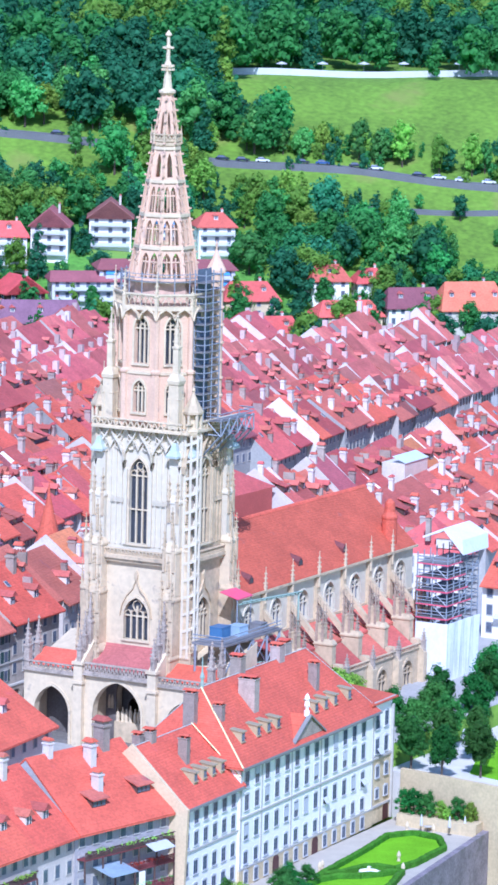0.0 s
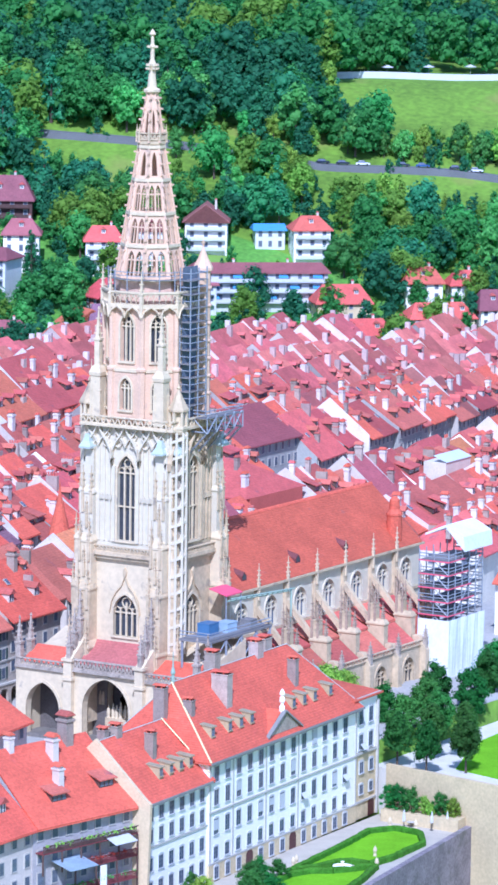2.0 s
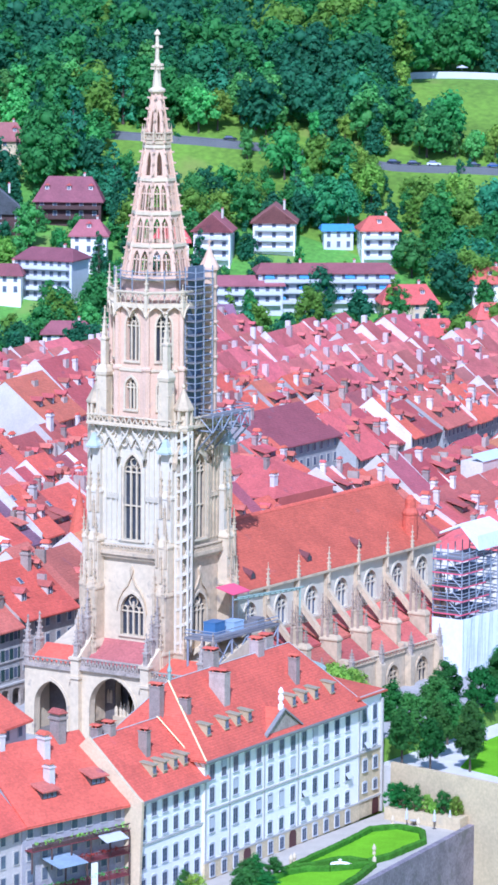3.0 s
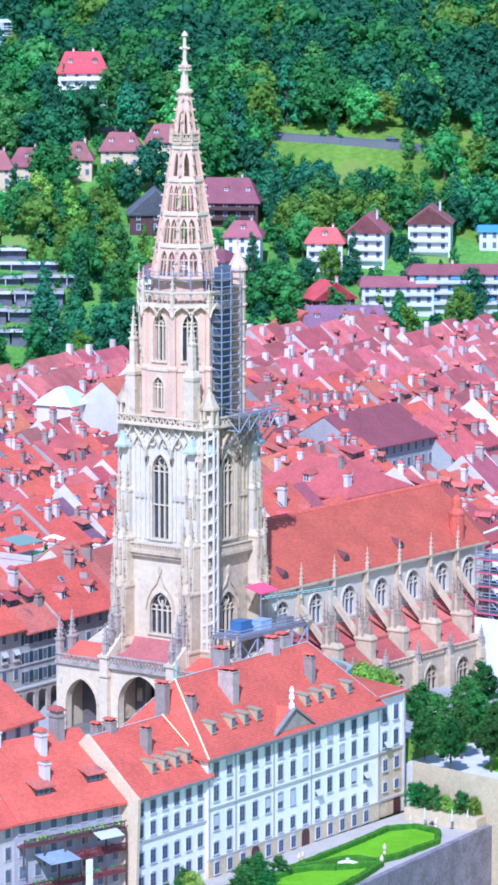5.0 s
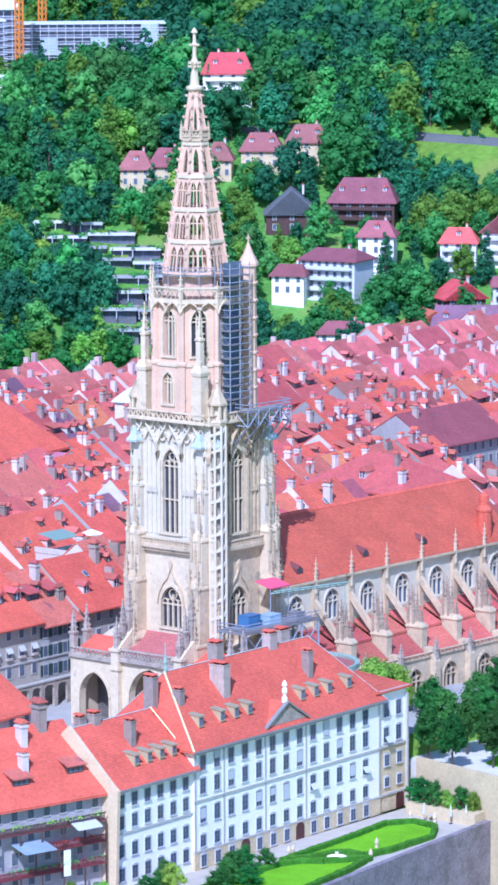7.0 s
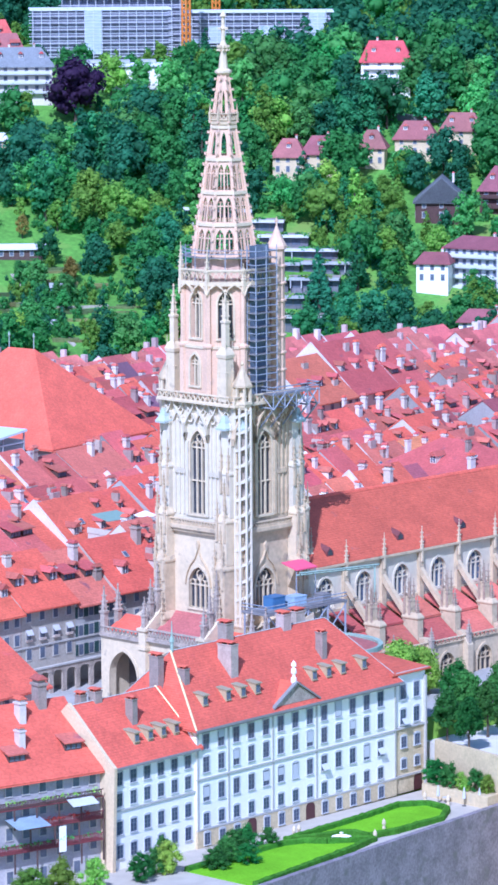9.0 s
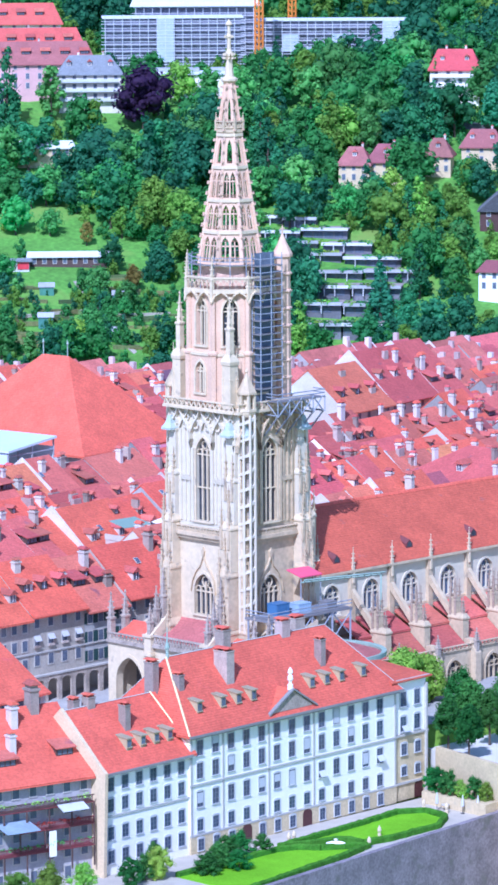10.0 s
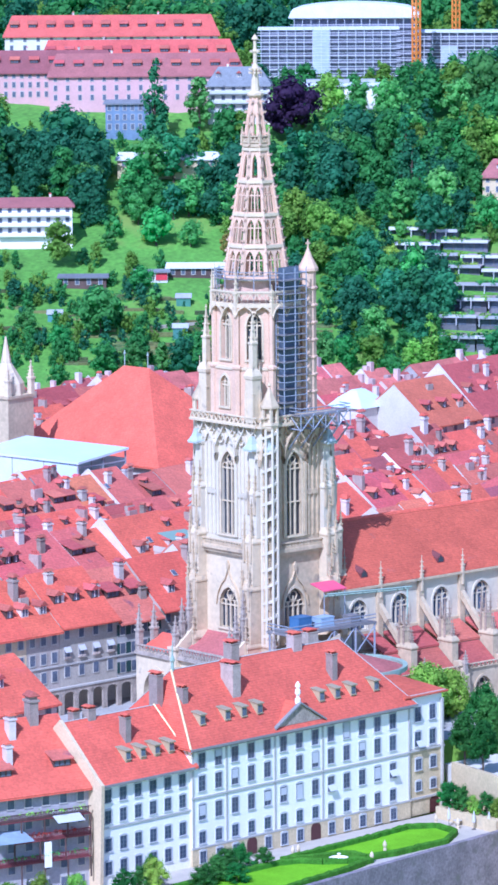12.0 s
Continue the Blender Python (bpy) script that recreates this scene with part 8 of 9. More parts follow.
V = "white hillside villa with "
hill_house(535, 322, 12, 11, 8.5, 4.5, -60, M_WHITE, M_HILLROOF, "y", 0, 3, 3, M_PALE, label=V + "plum gable roof and balconies")
hill_house(549, 296, 10.5, 10, 8.5, 3.2, -50, M_WHITE, M_HILLRED, "x", 3.5, 3, 3, M_PALE, label=V + "red hipped roof")
block = hill_house(514, 292, 38, 12, 9.5, 2.0, -52, M_PALE, M_HILLROOF, "x", 2, 3, 12, M_PALE, 2, "apartment_block", "long pale apartment block with blue awnings")
awnings(block, [(-16 + 3.2 * i, -6.1, 8.6 - 2.9 * f, 2.6) for f in range(3) for i in range(11) if (i * 5 + f * 3) % 7 in (0, 1, 4)], M_BLUE, "blue pulled-out awning")
hill_house(519, 268, 15, 10, 6.0, 4.2, -48, M_CREAM, M_HILLRED, "x", 3, 2, 4, label="cream house with bright red hipped roof")
hill_house(543, 256, 10.5, 9, 6.5, 3.6, -48, M_WHITE, M_HILLRED, "x", 2.5, 2, 3, label=V + "red tiled roof")
hill_house(551, 247, 8, 8, 5.5, 3.2, -48, M_WHITE, M_HILLRED, "x", 2.5, 2, 2, label=V + "small red tiled roof")
hill_house(514, 379, 19, 13, 5.5, 6.0, -60, M_CHALET, M_HILLROOF, "x", 4, 2, 5, M_CHALET, label="dark wooden chalet with wide red roof")
hill_house(491, 356, 10, 10, 9.5, 3.6, -58, M_WHITE, M_HILLROOF, "x", 3, 3, 3, label=V + "dark red hipped roof")
hill_house(470, 354, 17, 12, 10, 2.6, -78, M_PALE, M_HILLROOF, "x", 3, 4, 7, M_PALE, 1, "apartment_block", "pale apartment block with many balconies")
hill_house(458, 361, 9, 9, 7.5, 2.4, -60, M_WHITE, M_HILLROOF, "x", 2, 2, 3, label=V + "dark red low roof")
hill_house(441, 328, 13.5, 10, 6.5, 2.6, -55, M_WHITE, M_HILLROOF, "x", 3, 2, 4, label=V + "brownish red hipped roof")
hill_house(548, 309, 8.5, 7, 5.0, 1.2, -52, M_PALE, M_BLUE, "x", 0.5, 2, 3, None, 0, label="small house with flat blue roof")
hill_house(550, 462, 15, 12, 9.5, 5.5, -50, M_WHITE, M_HILLRED, "x", 3, 3, 4, M_WHITE, 2, label="large white villa with red mansard roof")
hill_house(495, 391, 15, 13, 4.5, 6.5, -50, M_CHALET, M_GREYROOF, "y", 0, 2, 3, label="dark wooden house with grey gable roof")
hill_house(504, 337, 10, 9, 9.0, 3.4, -56, M_WHITE, M_HILLRED, "x", 2.6, 3, 3, M_PALE, label=V + "red hipped roof and balconies")
hill_house(517, 331, 10.5, 10, 9.5, 4.5, -64, M_WHITE, M_HILLROOF, "y", 0, 3, 3, M_PALE, label=V + "steep plum gable roof and pale balconies")
for x, y, w in ((484, 441, 9), (492, 436, 10), (506, 428, 8), (520, 423, 12), (534, 417, 12)):
    hill_house(x, y, w, 9, 6.0, 4.4, -54, M_CREAM, M_HILLROOF, "x", 3.2, 2, 3, label="cream terraced villa with dark red roof")
hill_house(464, 317, 12, 9, 4.5, 3.8, -30, M_WHITE, M_TILE_ORANGE, "y", 0, 2, 3, label="white house with orange gable roof")
hill_house(482, 320, 12, 9, 5.5, 4.2, -30, M_CHALET, M_HILLRED, "y", 0, 2, 3, label="dark wooden house with red gable roof")
hill_house(470, 306, 23, 11, 5.5, 5.0, -50, M_PLASTER_GREY, M_SLATE, "x", 2, 2, 8, label="long grey house with plum coloured roof")
hill_house(498, 308, 20, 11, 7.0, 2.0, -52, M_PALE, M_HILLROOF, "x", 1, 2, 7, M_PALE, 1, label="long pale house with low brown roof")
hill_house(552, 216, 19, 12, 6.0, 6.5, -45, M_PLASTER, M_TILE_ORANGE, "x", 3, 2, 5, label="large house with orange tiled roof")
hill_house(542, 229, 16, 10, 6.5, 4.5, -45, M_WHITE, M_HILLROOF, "x", 2, 2, 6, label=V + "long dark red roof")
hill_house(530, 243, 18, 10, 4.5, 3.4, -45, M_CREAM, M_HILLRED, "x", 3, 1, 5, label="cream house with wide red roof")
hill_house(505, 253, 14, 10, 5.5, 3.8, -45, M_PLASTER, M_HILLRED, "x", 2, 2, 4, label="cream house with red tiled roof")
hill_house(464, 535, 19, 14, 10, 5.0, -42, M_PLASTER, M_GREYROOF, "x", 4, 3, 6, M_PALE, 2, label="pale mansion with grey mansard roof")
hill_house(430, 547, 14, 10, 9, 0.8, -42, M_GLAZED, M_GREYROOF, "x", 0.5, 3, 6, None, 0, label="modern grey blue glazed house with flat roof")
hill_house(420, 517, 30, 8, 4.5, 1.6, -42, M_CREAM, M_PALE, "x", 1, 1, 8, None, 0, label="long low pavilion with pale roof")
hill_house(359, 505, 22, 11, 10.5, 2.0, -38, M_WHITE, M_HILLROOF, "x", 2, 3, 8, M_WHITE, 1, "apartment_block", "white apartment block with low red roof")
hill_house(384, 457, 23, 6, 2.6, 0.9, -42, M_WOOD, M_PALE, "x", 0.3, 1, 8, None, 0, "shed", "long low shed with pale roof")
hut = hill_house(369, 465, 10, 4, 2.6, 0.4, -42, M_PALE, M_GREYROOF, "x", 0.2, 1, 3, None, 0, "shed", "small hut with blue, white and red front panels")
for u, m, lab in ((-3.3, M_BLUE, "blue front panel"), (0.0, M_WHITE, "white front panel"), (3.3, M_HUTRED, "red front panel")):
    bm = bmesh.new()
    box(bm, u - 1.6, u + 1.6, -2.2, -2.1, 0.0, 2.5)
    part("front_panel", bm, m, hut, lab)
hill_house(352, 474, 13, 5, 2.6, 0.6, -42, M_WOOD, M_GREYROOF, "x", 0.2, 1, 4, None, 0, "shed", "long low shed with grey roof")
for k, (x, y, w, d, h, c) in enumerate(((448, 560, 60, 13, 9.5, M_PINKWALL), (470, 590, 62, 14, 10, M_PINKWALL), (430, 585, 40, 14, 9, M_PINKWALL), (500, 640, 70, 16, 14, M_PLASTER))):
    hill_house(x, y, w, d, h, 6.0, -40, c, M_HILLROOF if k % 2 == 0 else M_HILLRED, "x", 3, 3, 16, None, 2, "institution_building", "long pink rendered building with red roof")
flat = hill_house(496, 523, 30, 15, 5.0, 0.5, -42, M_WHITE, M_FLATROOF, "x", 0.3, 1, 9, None, 0, "flat_roofed_hall", "low white hall with flat white roof")
for u in (-9, 0, 8):
    bm = bmesh.new()
    box(bm, u - 2.2, u + 2.2, -3, 2.5, 5.3, 6.4)
    part("roof_box", bm, M_PALEGREY, flat)
HOUSE_SPOTS.append((463, 510, 11))
hill_house(806, 652, 24, 12, 8, 5, -48, M_PLASTER, M_HILLROOF, "x", 3, 2, 6, label="large house with brownish red roof")
hill_house(770, 690, 26, 12, 8, 4, -48, M_WHITE, M_HILLROOF, "x", 3, 2, 6, label="white house with brownish red roof")
hill_house(900, 520, 26, 12, 8, 5, -52, M_PLASTER, M_HILLROOF, "x", 3, 2, 6, label="large house with brownish red roof")

# -- stepped terrace flats
M_TERRACE = material("terrace_gravel", (0.34, 0.29, 0.26), 0.95, 0.25, 0.25, 2.0)
M_TERRWALL = material("dark_terrace_concrete", (0.17, 0.17, 0.19), 0.9, 0.25, 0.3, 2.0, 0.0, 0.2)
terr = thing("terrace_flats", "stepped concrete terrace flats with planted roofs", "apartment block")
for k, (x, y, z, w) in enumerate(((449, 436, 12, 20), (446, 428, 9.5, 27), (443, 420, 6.5, 32), (440, 410, 3.5, 33), (436, 401, 0.5, 33), (424, 396, -3, 28), (413, 391, -6.5, 25), (402, 383, -10, 22))):
    x, y = x + 1.26 * k, y - 1.14 * k
    HOUSE_SPOTS.append((x, y, w * 0.33))
    n = 2
    for j in range(n):
        ww = w / n * hill_rnd.uniform(0.86, 0.99)
        c = -w / 2 + w * (j + 0.5) / n
        dy, dz = hill_rnd.uniform(-2.0, 2.0), hill_rnd.uniform(-0.6, 0.6)
        bm = bmesh.new()
        box(bm, -ww / 2, ww / 2, -4, 6, -6, 2.4)
        st = part("flat", bm, M_TERRWALL, terr)
        st.matrix_basis = pose(x, y, z + dz, 0, 0, -52) @ Matrix.Translation((c, dy, 0))
        bm = bmesh.new()
        box(bm, -ww / 2 - 0.3, ww / 2 + 0.3, -5.6, 6, 2.36, 2.56)
        part("roof", bm, M_TERRACE, st, "brownish gravel roof terrace")
        bm = bmesh.new()
        box(bm, -ww / 2 - 0.35, ww / 2 + 0.35, -5.75, -5.6, 2.2, 3.1)
        part("parapet", bm, hill_rnd.choice((M_PALE, M_PALEGREY, M_PALEGREY)), st)
        for i in range(max(1, int(ww / 3))):
            u = -ww / 2 + 1.5 + 3 * i
            bm = bmesh.new()
            box(bm, u - 1.25, u + 1.25, -4.08, -4.0, 0.1, 2.1)
            part("pane", bm, M_GLASS, st)
            if hill_rnd.random() < 0.4:
                bm = bmesh.new()
                box(bm, u - 1.5, u - 1.3, -5.6, -4.0, 0.0, 2.36)
                part("fin_wall", bm, M_PALE, st)
        for _ in range(hill_rnd.choice((2, 3, 4))):
            spot = (hill_rnd.uniform(-ww / 2, ww / 2), hill_rnd.uniform(-5.2, 2), 2.9)
            verts, faces = leaf_cards(hill_rnd, [spot, (spot[0] + 0.9, spot[1], 2.8)], [0.9, 0.8], 26, 0.32)
            o = new("planting", mesh_of("planting", verts, faces, hill_rnd.choice((M_LEAF_LIGHT, M_LEAF, M_LEAF_DARK))))
            o.parent = st

plant_rnd = random.Random(11)
for st in [c for c in terr.children if c.name.startswith("flat")]:
    half = max(abs(v.co.x) for v in st.data.vertices)
    for _ in range(5):
        u = plant_rnd.uniform(-half, half)
        verts, faces = leaf_cards(plant_rnd, [(u, -5.2, 3.0), (u + 1.0, -5.0, 2.9), (u - 0.9, -4.6, 2.9)], [0.9, 0.8, 0.8], 22, 0.32)
        o = new("planting", mesh_of("planting", verts, faces, plant_rnd.choice((M_LEAF_LIGHT, M_LEAF, M_LEAF_DARK))))
        o.parent = st

M_SITEWALL = material("shell_concrete", (0.20, 0.20, 0.25), 0.9, 0.35, 0.25, 1.2)
M_SITETUBE = material("bright_scaffold_tube", (0.62, 0.62, 0.66), 0.5, 0.1, 0.5, 3.0)
# -- buildings under scaffolding on the crest, with crane masts
def scaffolded(x, y, w, d, h, turn, sheeted=False):
    z = ground_z(x, y)
    HOUSE_SPOTS.append((x, y, w * 0.5))
    HOUSE_SPOTS.append((x - 14, y - 11, w * 0.5))
    e = thing("scaffolded_building", "pale block behind a steel scaffold", "building", "building site on the hill")
    e.matrix_world = pose(x, y, z, 0, 0, turn)
    bm = bmesh.new()
    box(bm, -w / 2, w / 2, -d / 2, d / 2, -3, h)
    part("wall", bm, M_SITEWALL, e)
    if sheeted:
        bm = bmesh.new()
        arch = [((w / 2 + 2) * math.cos(math.pi * q / 10), h + 0.4 + 5.0 * math.sin(math.pi * q / 10) ** 0.6) for q in range(11)]
        extruded(bm, arch, lambda u, v, q: (u, -d / 2 - 2 + (d + 4) * q, v))
        part("sheet_roof", fix(bm), M_TARP, e, "white sheeted temporary roof")
    bm = bmesh.new()
    box(bm, -w / 2 - 1, w / 2 + 1, -d / 2 - 1, d / 2 + 1, h, h + 0.4)
    part("roof", bm, M_FLATROOF, e)
    for i in range(int(w / 5.6)):
        if hill_rnd.random() < 0.4:
            u = -w / 2 + 5.6 * i
            bm = bmesh.new()
            box(bm, u + 0.1, u + 5.4, -d / 2 - 1.38, -d / 2 - 1.34, 2.0, h - hill_rnd.choice((0, 4.4, 8.8)))
            part("netting", bm, M_NETPALE, e)
    for k in range(int(h / 2.2)):
        bm = bmesh.new()
        box(bm, -w / 2 - 1.3, w / 2 + 1.3, -d / 2 - 1.5, -d / 2 - 0.5, 1 + 2.2 * k, 1.15 + 2.2 * k)
        box(bm, -w / 2 - 1.3, w / 2 + 1.3, -d / 2 - 1.5, -d / 2 - 1.42, 1.9 + 2.2 * k, 2.05 + 2.2 * k)
        part("deck", bm, M_SITETUBE, e)
    for i in range(int(w / 2.8) + 1):
        u = -w / 2 + 2.8 * i
        bm = bmesh.new()
        box(bm, u - 0.09, u + 0.09, -d / 2 - 1.55, -d / 2 - 1.4, -1, h + 1)
        part("post", bm, M_SITETUBE, e)
    return e


scaffolded(544, 582, 44, 14, 16, -42)
scaffolded(610, 576, 52, 14, 12, -46)
scaffolded(575, 603, 40, 14, 17, -44, True)
for x, y in ((574, 572), (650, 632)):
    z = ground_z(x, y)
    c = thing("tower_crane", "orange lattice tower crane mast", "crane", "building site on the hill", at=(x, y, z))
    for sx in (-0.9, 0.9):
        for sy in (-0.9, 0.9):
            bm = bmesh.new()
            box(bm, sx - 0.22, sx + 0.22, sy - 0.22, sy + 0.22, 0, 34)
            part("leg", bm, M_ORANGE, c)
    bm = bmesh.new()
    for k in range(17):
        z0 = 2 * k
        for s in (-0.95, 0.95):
            ring_stack(bm, [[(-0.9, s - 0.08, z0), (-0.9, s + 0.08, z0), (-0.9, s + 0.08, z0 + 0.3), (-0.9, s - 0.08, z0 + 0.3)], [(0.9, s - 0.08, z0 + 1.8), (0.9, s + 0.08, z0 + 1.8), (0.9, s + 0.08, z0 + 2.1), (0.9, s - 0.08, z0 + 2.1)]])
            ring_stack(bm, [[(s - 0.08, -0.9, z0), (s + 0.08, -0.9, z0), (s + 0.08, -0.9, z0 + 0.3), (s - 0.08, -0.9, z0 + 0.3)], [(s - 0.08, 0.9, z0 + 1.8), (s + 0.08, 0.9, z0 + 1.8), (s + 0.08, 0.9, z0 + 2.1), (s - 0.08, 0.9, z0 + 2.1)]])
    part("lattice", fix(bm), M_ORANGE, c)

# -- road along the slope with parked cars, and the pale wall over the meadow
ROAD = [(480, 505), (520, 462), (559, 419), (578, 385), (595, 353), (606, 324), (625, 288), (640, 250), (652, 215), (665, 170)]


def along(pts, s):
    for p, q in zip(pts, pts[1:]):
        d = math.hypot(q[0] - p[0], q[1] - p[1])
        if s <= d:
            f = s / d
            return p[0] + (q[0] - p[0]) * f, p[1] + (q[1] - p[1]) * f, math.degrees(math.atan2(q[1] - p[1], q[0] - p[0]))
        s -= d
    return None


def ribbon(name, pts, half, lift, thick, mat, label, category, offset=0.0):
    bm = bmesh.new()
    rings = []
    s = 0.0
    while along(pts, s):
        x, y, a = along(pts, s)
        nx, ny = -math.sin(radians(a)), math.cos(radians(a))
        x, y = x + nx * offset, y + ny * offset
        z = ground_z(x, y) + 1.5 * noise.noise((x * 0.02, y * 0.02, 0)) + lift
        rings.append([(x - nx * half, y - ny * half, z - thick), (x + nx * half, y + ny * half, z - thick), (x + nx * half, y + ny * half, z), (x - nx * half, y - ny * half, z)])
        s += 6
    ring_stack(bm, rings)
    return tagged(finish(name, fix(bm), mat), label, category, kind="structure")


ribbon("lower_road", [(598, 280), (606, 268), (616, 254), (630, 236)], 2.2, 0.6, 2.0, M_ASPHALT, "narrow grey lane across the meadow", "road")
ribbon("road", ROAD, 3.2, 0.9, 2.6, M_ASPHALT, "grey road along the hillside", "road")
WALLP = [(640, 392), (675, 355), (706, 324), (735, 296), (790, 235), (830, 190)]
ribbon("meadow_wall", WALLP, 0.4, 2.0, 4.0, M_PALE, "pale garden wall above the meadow", "wall")
paints = ((M_CAR_WHITE, "white car parked beside the road"), (M_CAR_DARK, "dark car parked beside the road"), (M_CAR_BLUE, "blue car parked beside the road"))
for s in (95, 104, 172, 199, 205, 222, 228, 234, 246, 252, 262, 268, 281, 287, 294, 302, 316, 322):
    q = along(ROAD, s)
    if q:
        x, y, a = q
        p, lab = paints[hill_rnd.choice((0, 0, 1, 1, 2))]
        car(x, y, ground_z(x, y) + 1.5 * noise.noise((x * 0.02, y * 0.02, 0)) + 0.9, a, p, lab)
for k in range(9):
    q = along(WALLP, 62 + 15 * k + hill_rnd.uniform(-3, 3))
    if q:
        x, y, a = q
        x, y = x + 5, y + 4
        e = thing("parasol", "white parasol on the terrace over the meadow", "parasol", "terrace parasols", at=(x, y, ground_z(x, y) + 1))
        bm = bmesh.new()
        turned(bm, 0, 0, [(0.06, 0), (0.06, 2.6)], 6)
        part("pole", bm, M_STEEL, e)
        bm = bmesh.new()
        turned(bm, 0, 0, [(1.9, 2.2), (1.95, 2.3), (0.1, 3.0)], 8)
        part("canopy", bm, M_CLOTH, e)

M_SOIL = material("pale_garden_path", (0.42, 0.38, 0.30), 0.95, 0.2, 0.3, 2.0)
for pts in ([(377, 447), (371, 434), (366, 423), (357, 399)], [(345, 443), (355, 438), (367, 431), (374, 422), (387, 414)]):
    ribbon("garden_path", pts, 0.7, 0.25, 0.8, M_SOIL, "pale garden path between the allotments", "path")

# -- woods and single trees
MEADOWS = [[(655, 352), (676, 342), (715, 292), (780, 215), (700, 180), (668, 262), (640, 312)],
           [(603, 322), (622, 288), (640, 246), (650, 205), (600, 195), (587, 224), (598, 246), (611, 268), (606, 292), (598, 312)],
           [(356, 501), (381, 497), (406, 478), (397, 464), (379, 472), (353, 490)],
           [(566, 395), (582, 364), (590, 352), (578, 346), (562, 370), (552, 396)], [(470, 340), (482, 336), (486, 346), (474, 350)],
           [(300, 455), (335, 418), (356, 396), (388, 411), (397, 440), (396, 456), (374, 464), (347, 483), (320, 500)]]


def inside(p, poly):
    x, y = p
    c = False
    for (x0, y0), (x1, y1) in zip(poly, poly[1:] + poly[:1]):
        if (y0 > y) != (y1 > y) and x < (x1 - x0) * (y - y0) / (y1 - y0) + x0:
            c = not c
    return c


WALL_SPOTS = [along(WALLP, s) for s in range(0, 270, 6) if along(WALLP, s)]


def free(x, y, r, h=0.0):
    for d in (0.45 * h, 0.9 * h, 1.4 * h):
        q = (x + 0.9 * d, y + 0.43 * d)
        if h > 3 and any(inside(q, MEADOWS[k]) for k in (0, 1, 3)):
            return False
    if any(inside((x, y), m) for m in MEADOWS):
        return False
    for hx, hy, hr in HOUSE_SPOTS:
        if math.hypot(x - hx, y - hy) < hr + r * 0.45:
            return False
        # keep the fronts of the houses open towards the valley
        if 0 < (hx - x) * 0.79 + (hy - y) * 0.61 < hr + max(3, 1.05 * h) and abs((hx - x) * -0.61 + (hy - y) * 0.79) < hr * 0.8:
            return False
    if x > 620 and min(math.hypot(x - q[0], y - q[1]) for q in WALL_SPOTS) < 9:
        return False
    for s in range(0, 380, 8):
        q = along(ROAD, s)
        if q and (math.hypot(x - q[0], y - q[1]) < 6.0 or (s > 150 and math.hypot(x + 0.5 * h - q[0], y + 0.25 * h - q[1]) < 0.6 * h)):
            return False
    return True


def hill_z(x, y):
    return ground_z(x, y) + 1.5 * noise.noise((x * 0.02, y * 0.02, 0))


wood_v, wood_f, wood_m, wood_n = [], [], [], 0
WOOD_MATS = [M_LEAF, M_LEAF_LIGHT, M_LEAF_DARK]


def wood_tree(x, y, z, h, kind, tone, width):
    """A tree of the joined woods."""
    global wood_n
    bank = CROWN_LOW if kind in CROWN_LOW and math.hypot(x + 200, y + 300) > 1050 else CROWN_VERTS
    v, f = bank[kind][hill_rnd.randrange(len(bank[kind]))]
    a = np.array(v)
    t = hill_rnd.uniform(0, 6.28)
    s = h / 10.0
    c, q = math.cos(t) * s * width, math.sin(t) * s * width
    b = np.stack([a[:, 0] * c - a[:, 1] * q + x, a[:, 0] * q + a[:, 1] * c + y, a[:, 2] * s + z], 1)
    wood_v.append(b)
    wood_f.extend([tuple(i + wood_n for i in g) for g in f])
    wood_m.extend([tone] * len(f))
    wood_n += len(a)


singles = 0
for j in range(-20, 130):
    for i in range(-20, 130):
        sp = 8.2
        x = 200 + sp * i + hill_rnd.uniform(-3.6, 3.6)
        y = 60 + sp * j + hill_rnd.uniform(-3.6, 3.6)
        rho = math.hypot(x + 200, y + 300)
        if rho < 884 or rho > 1330 or not (y > -310 + 0.471 * (x + 544) - 22 and y < -480 + 1.275 * (x + 424) + 34):
            continue
        if rho > 1110 and hill_rnd.random() < 0.58:
            continue
        tone_n = noise.noise((x * 0.018, y * 0.018, 3.0)) + 0.35 * hill_rnd.uniform(-1, 1)
        dens = noise.noise((x * 0.03 + 9, y * 0.03, 0.5))
        if rho < 1000 and dens < -0.55:
            continue
        h = hill_rnd.uniform(8.0, 15.0) if rho < 1000 else hill_rnd.uniform(13.0, 20.0) * (1.0 if rho < 1110 else 1.15)
        if 480 < x < 665 and 495 < y < 645 and rho > 1045:
            h *= 0.5
        kind = hill_rnd.choices(("round", "tall", "wide", "conifer"), (5, 2, 4, 1.6))[0]
        if kind == "conifer":
            h *= 1.15
        r = h * 0.34
        if not free(x, y, r, h):
            h *= 0.5
            if not free(x, y, h * 0.3, h):
                continue
        tone = 1 if tone_n > 0.30 else (2 if tone_n < -0.12 or kind == "conifer" else 0)
        z = hill_z(x, y) - 0.4
        if rho < 1075 and singles < 235 and hill_rnd.random() < 0.45:
            singles += 1
            tree(x, y, z, h, kind, ("green", "light", "dark")[tone], width=1.0)
        else:
            wood_tree(x, y, z, h, kind, tone, 1.0)
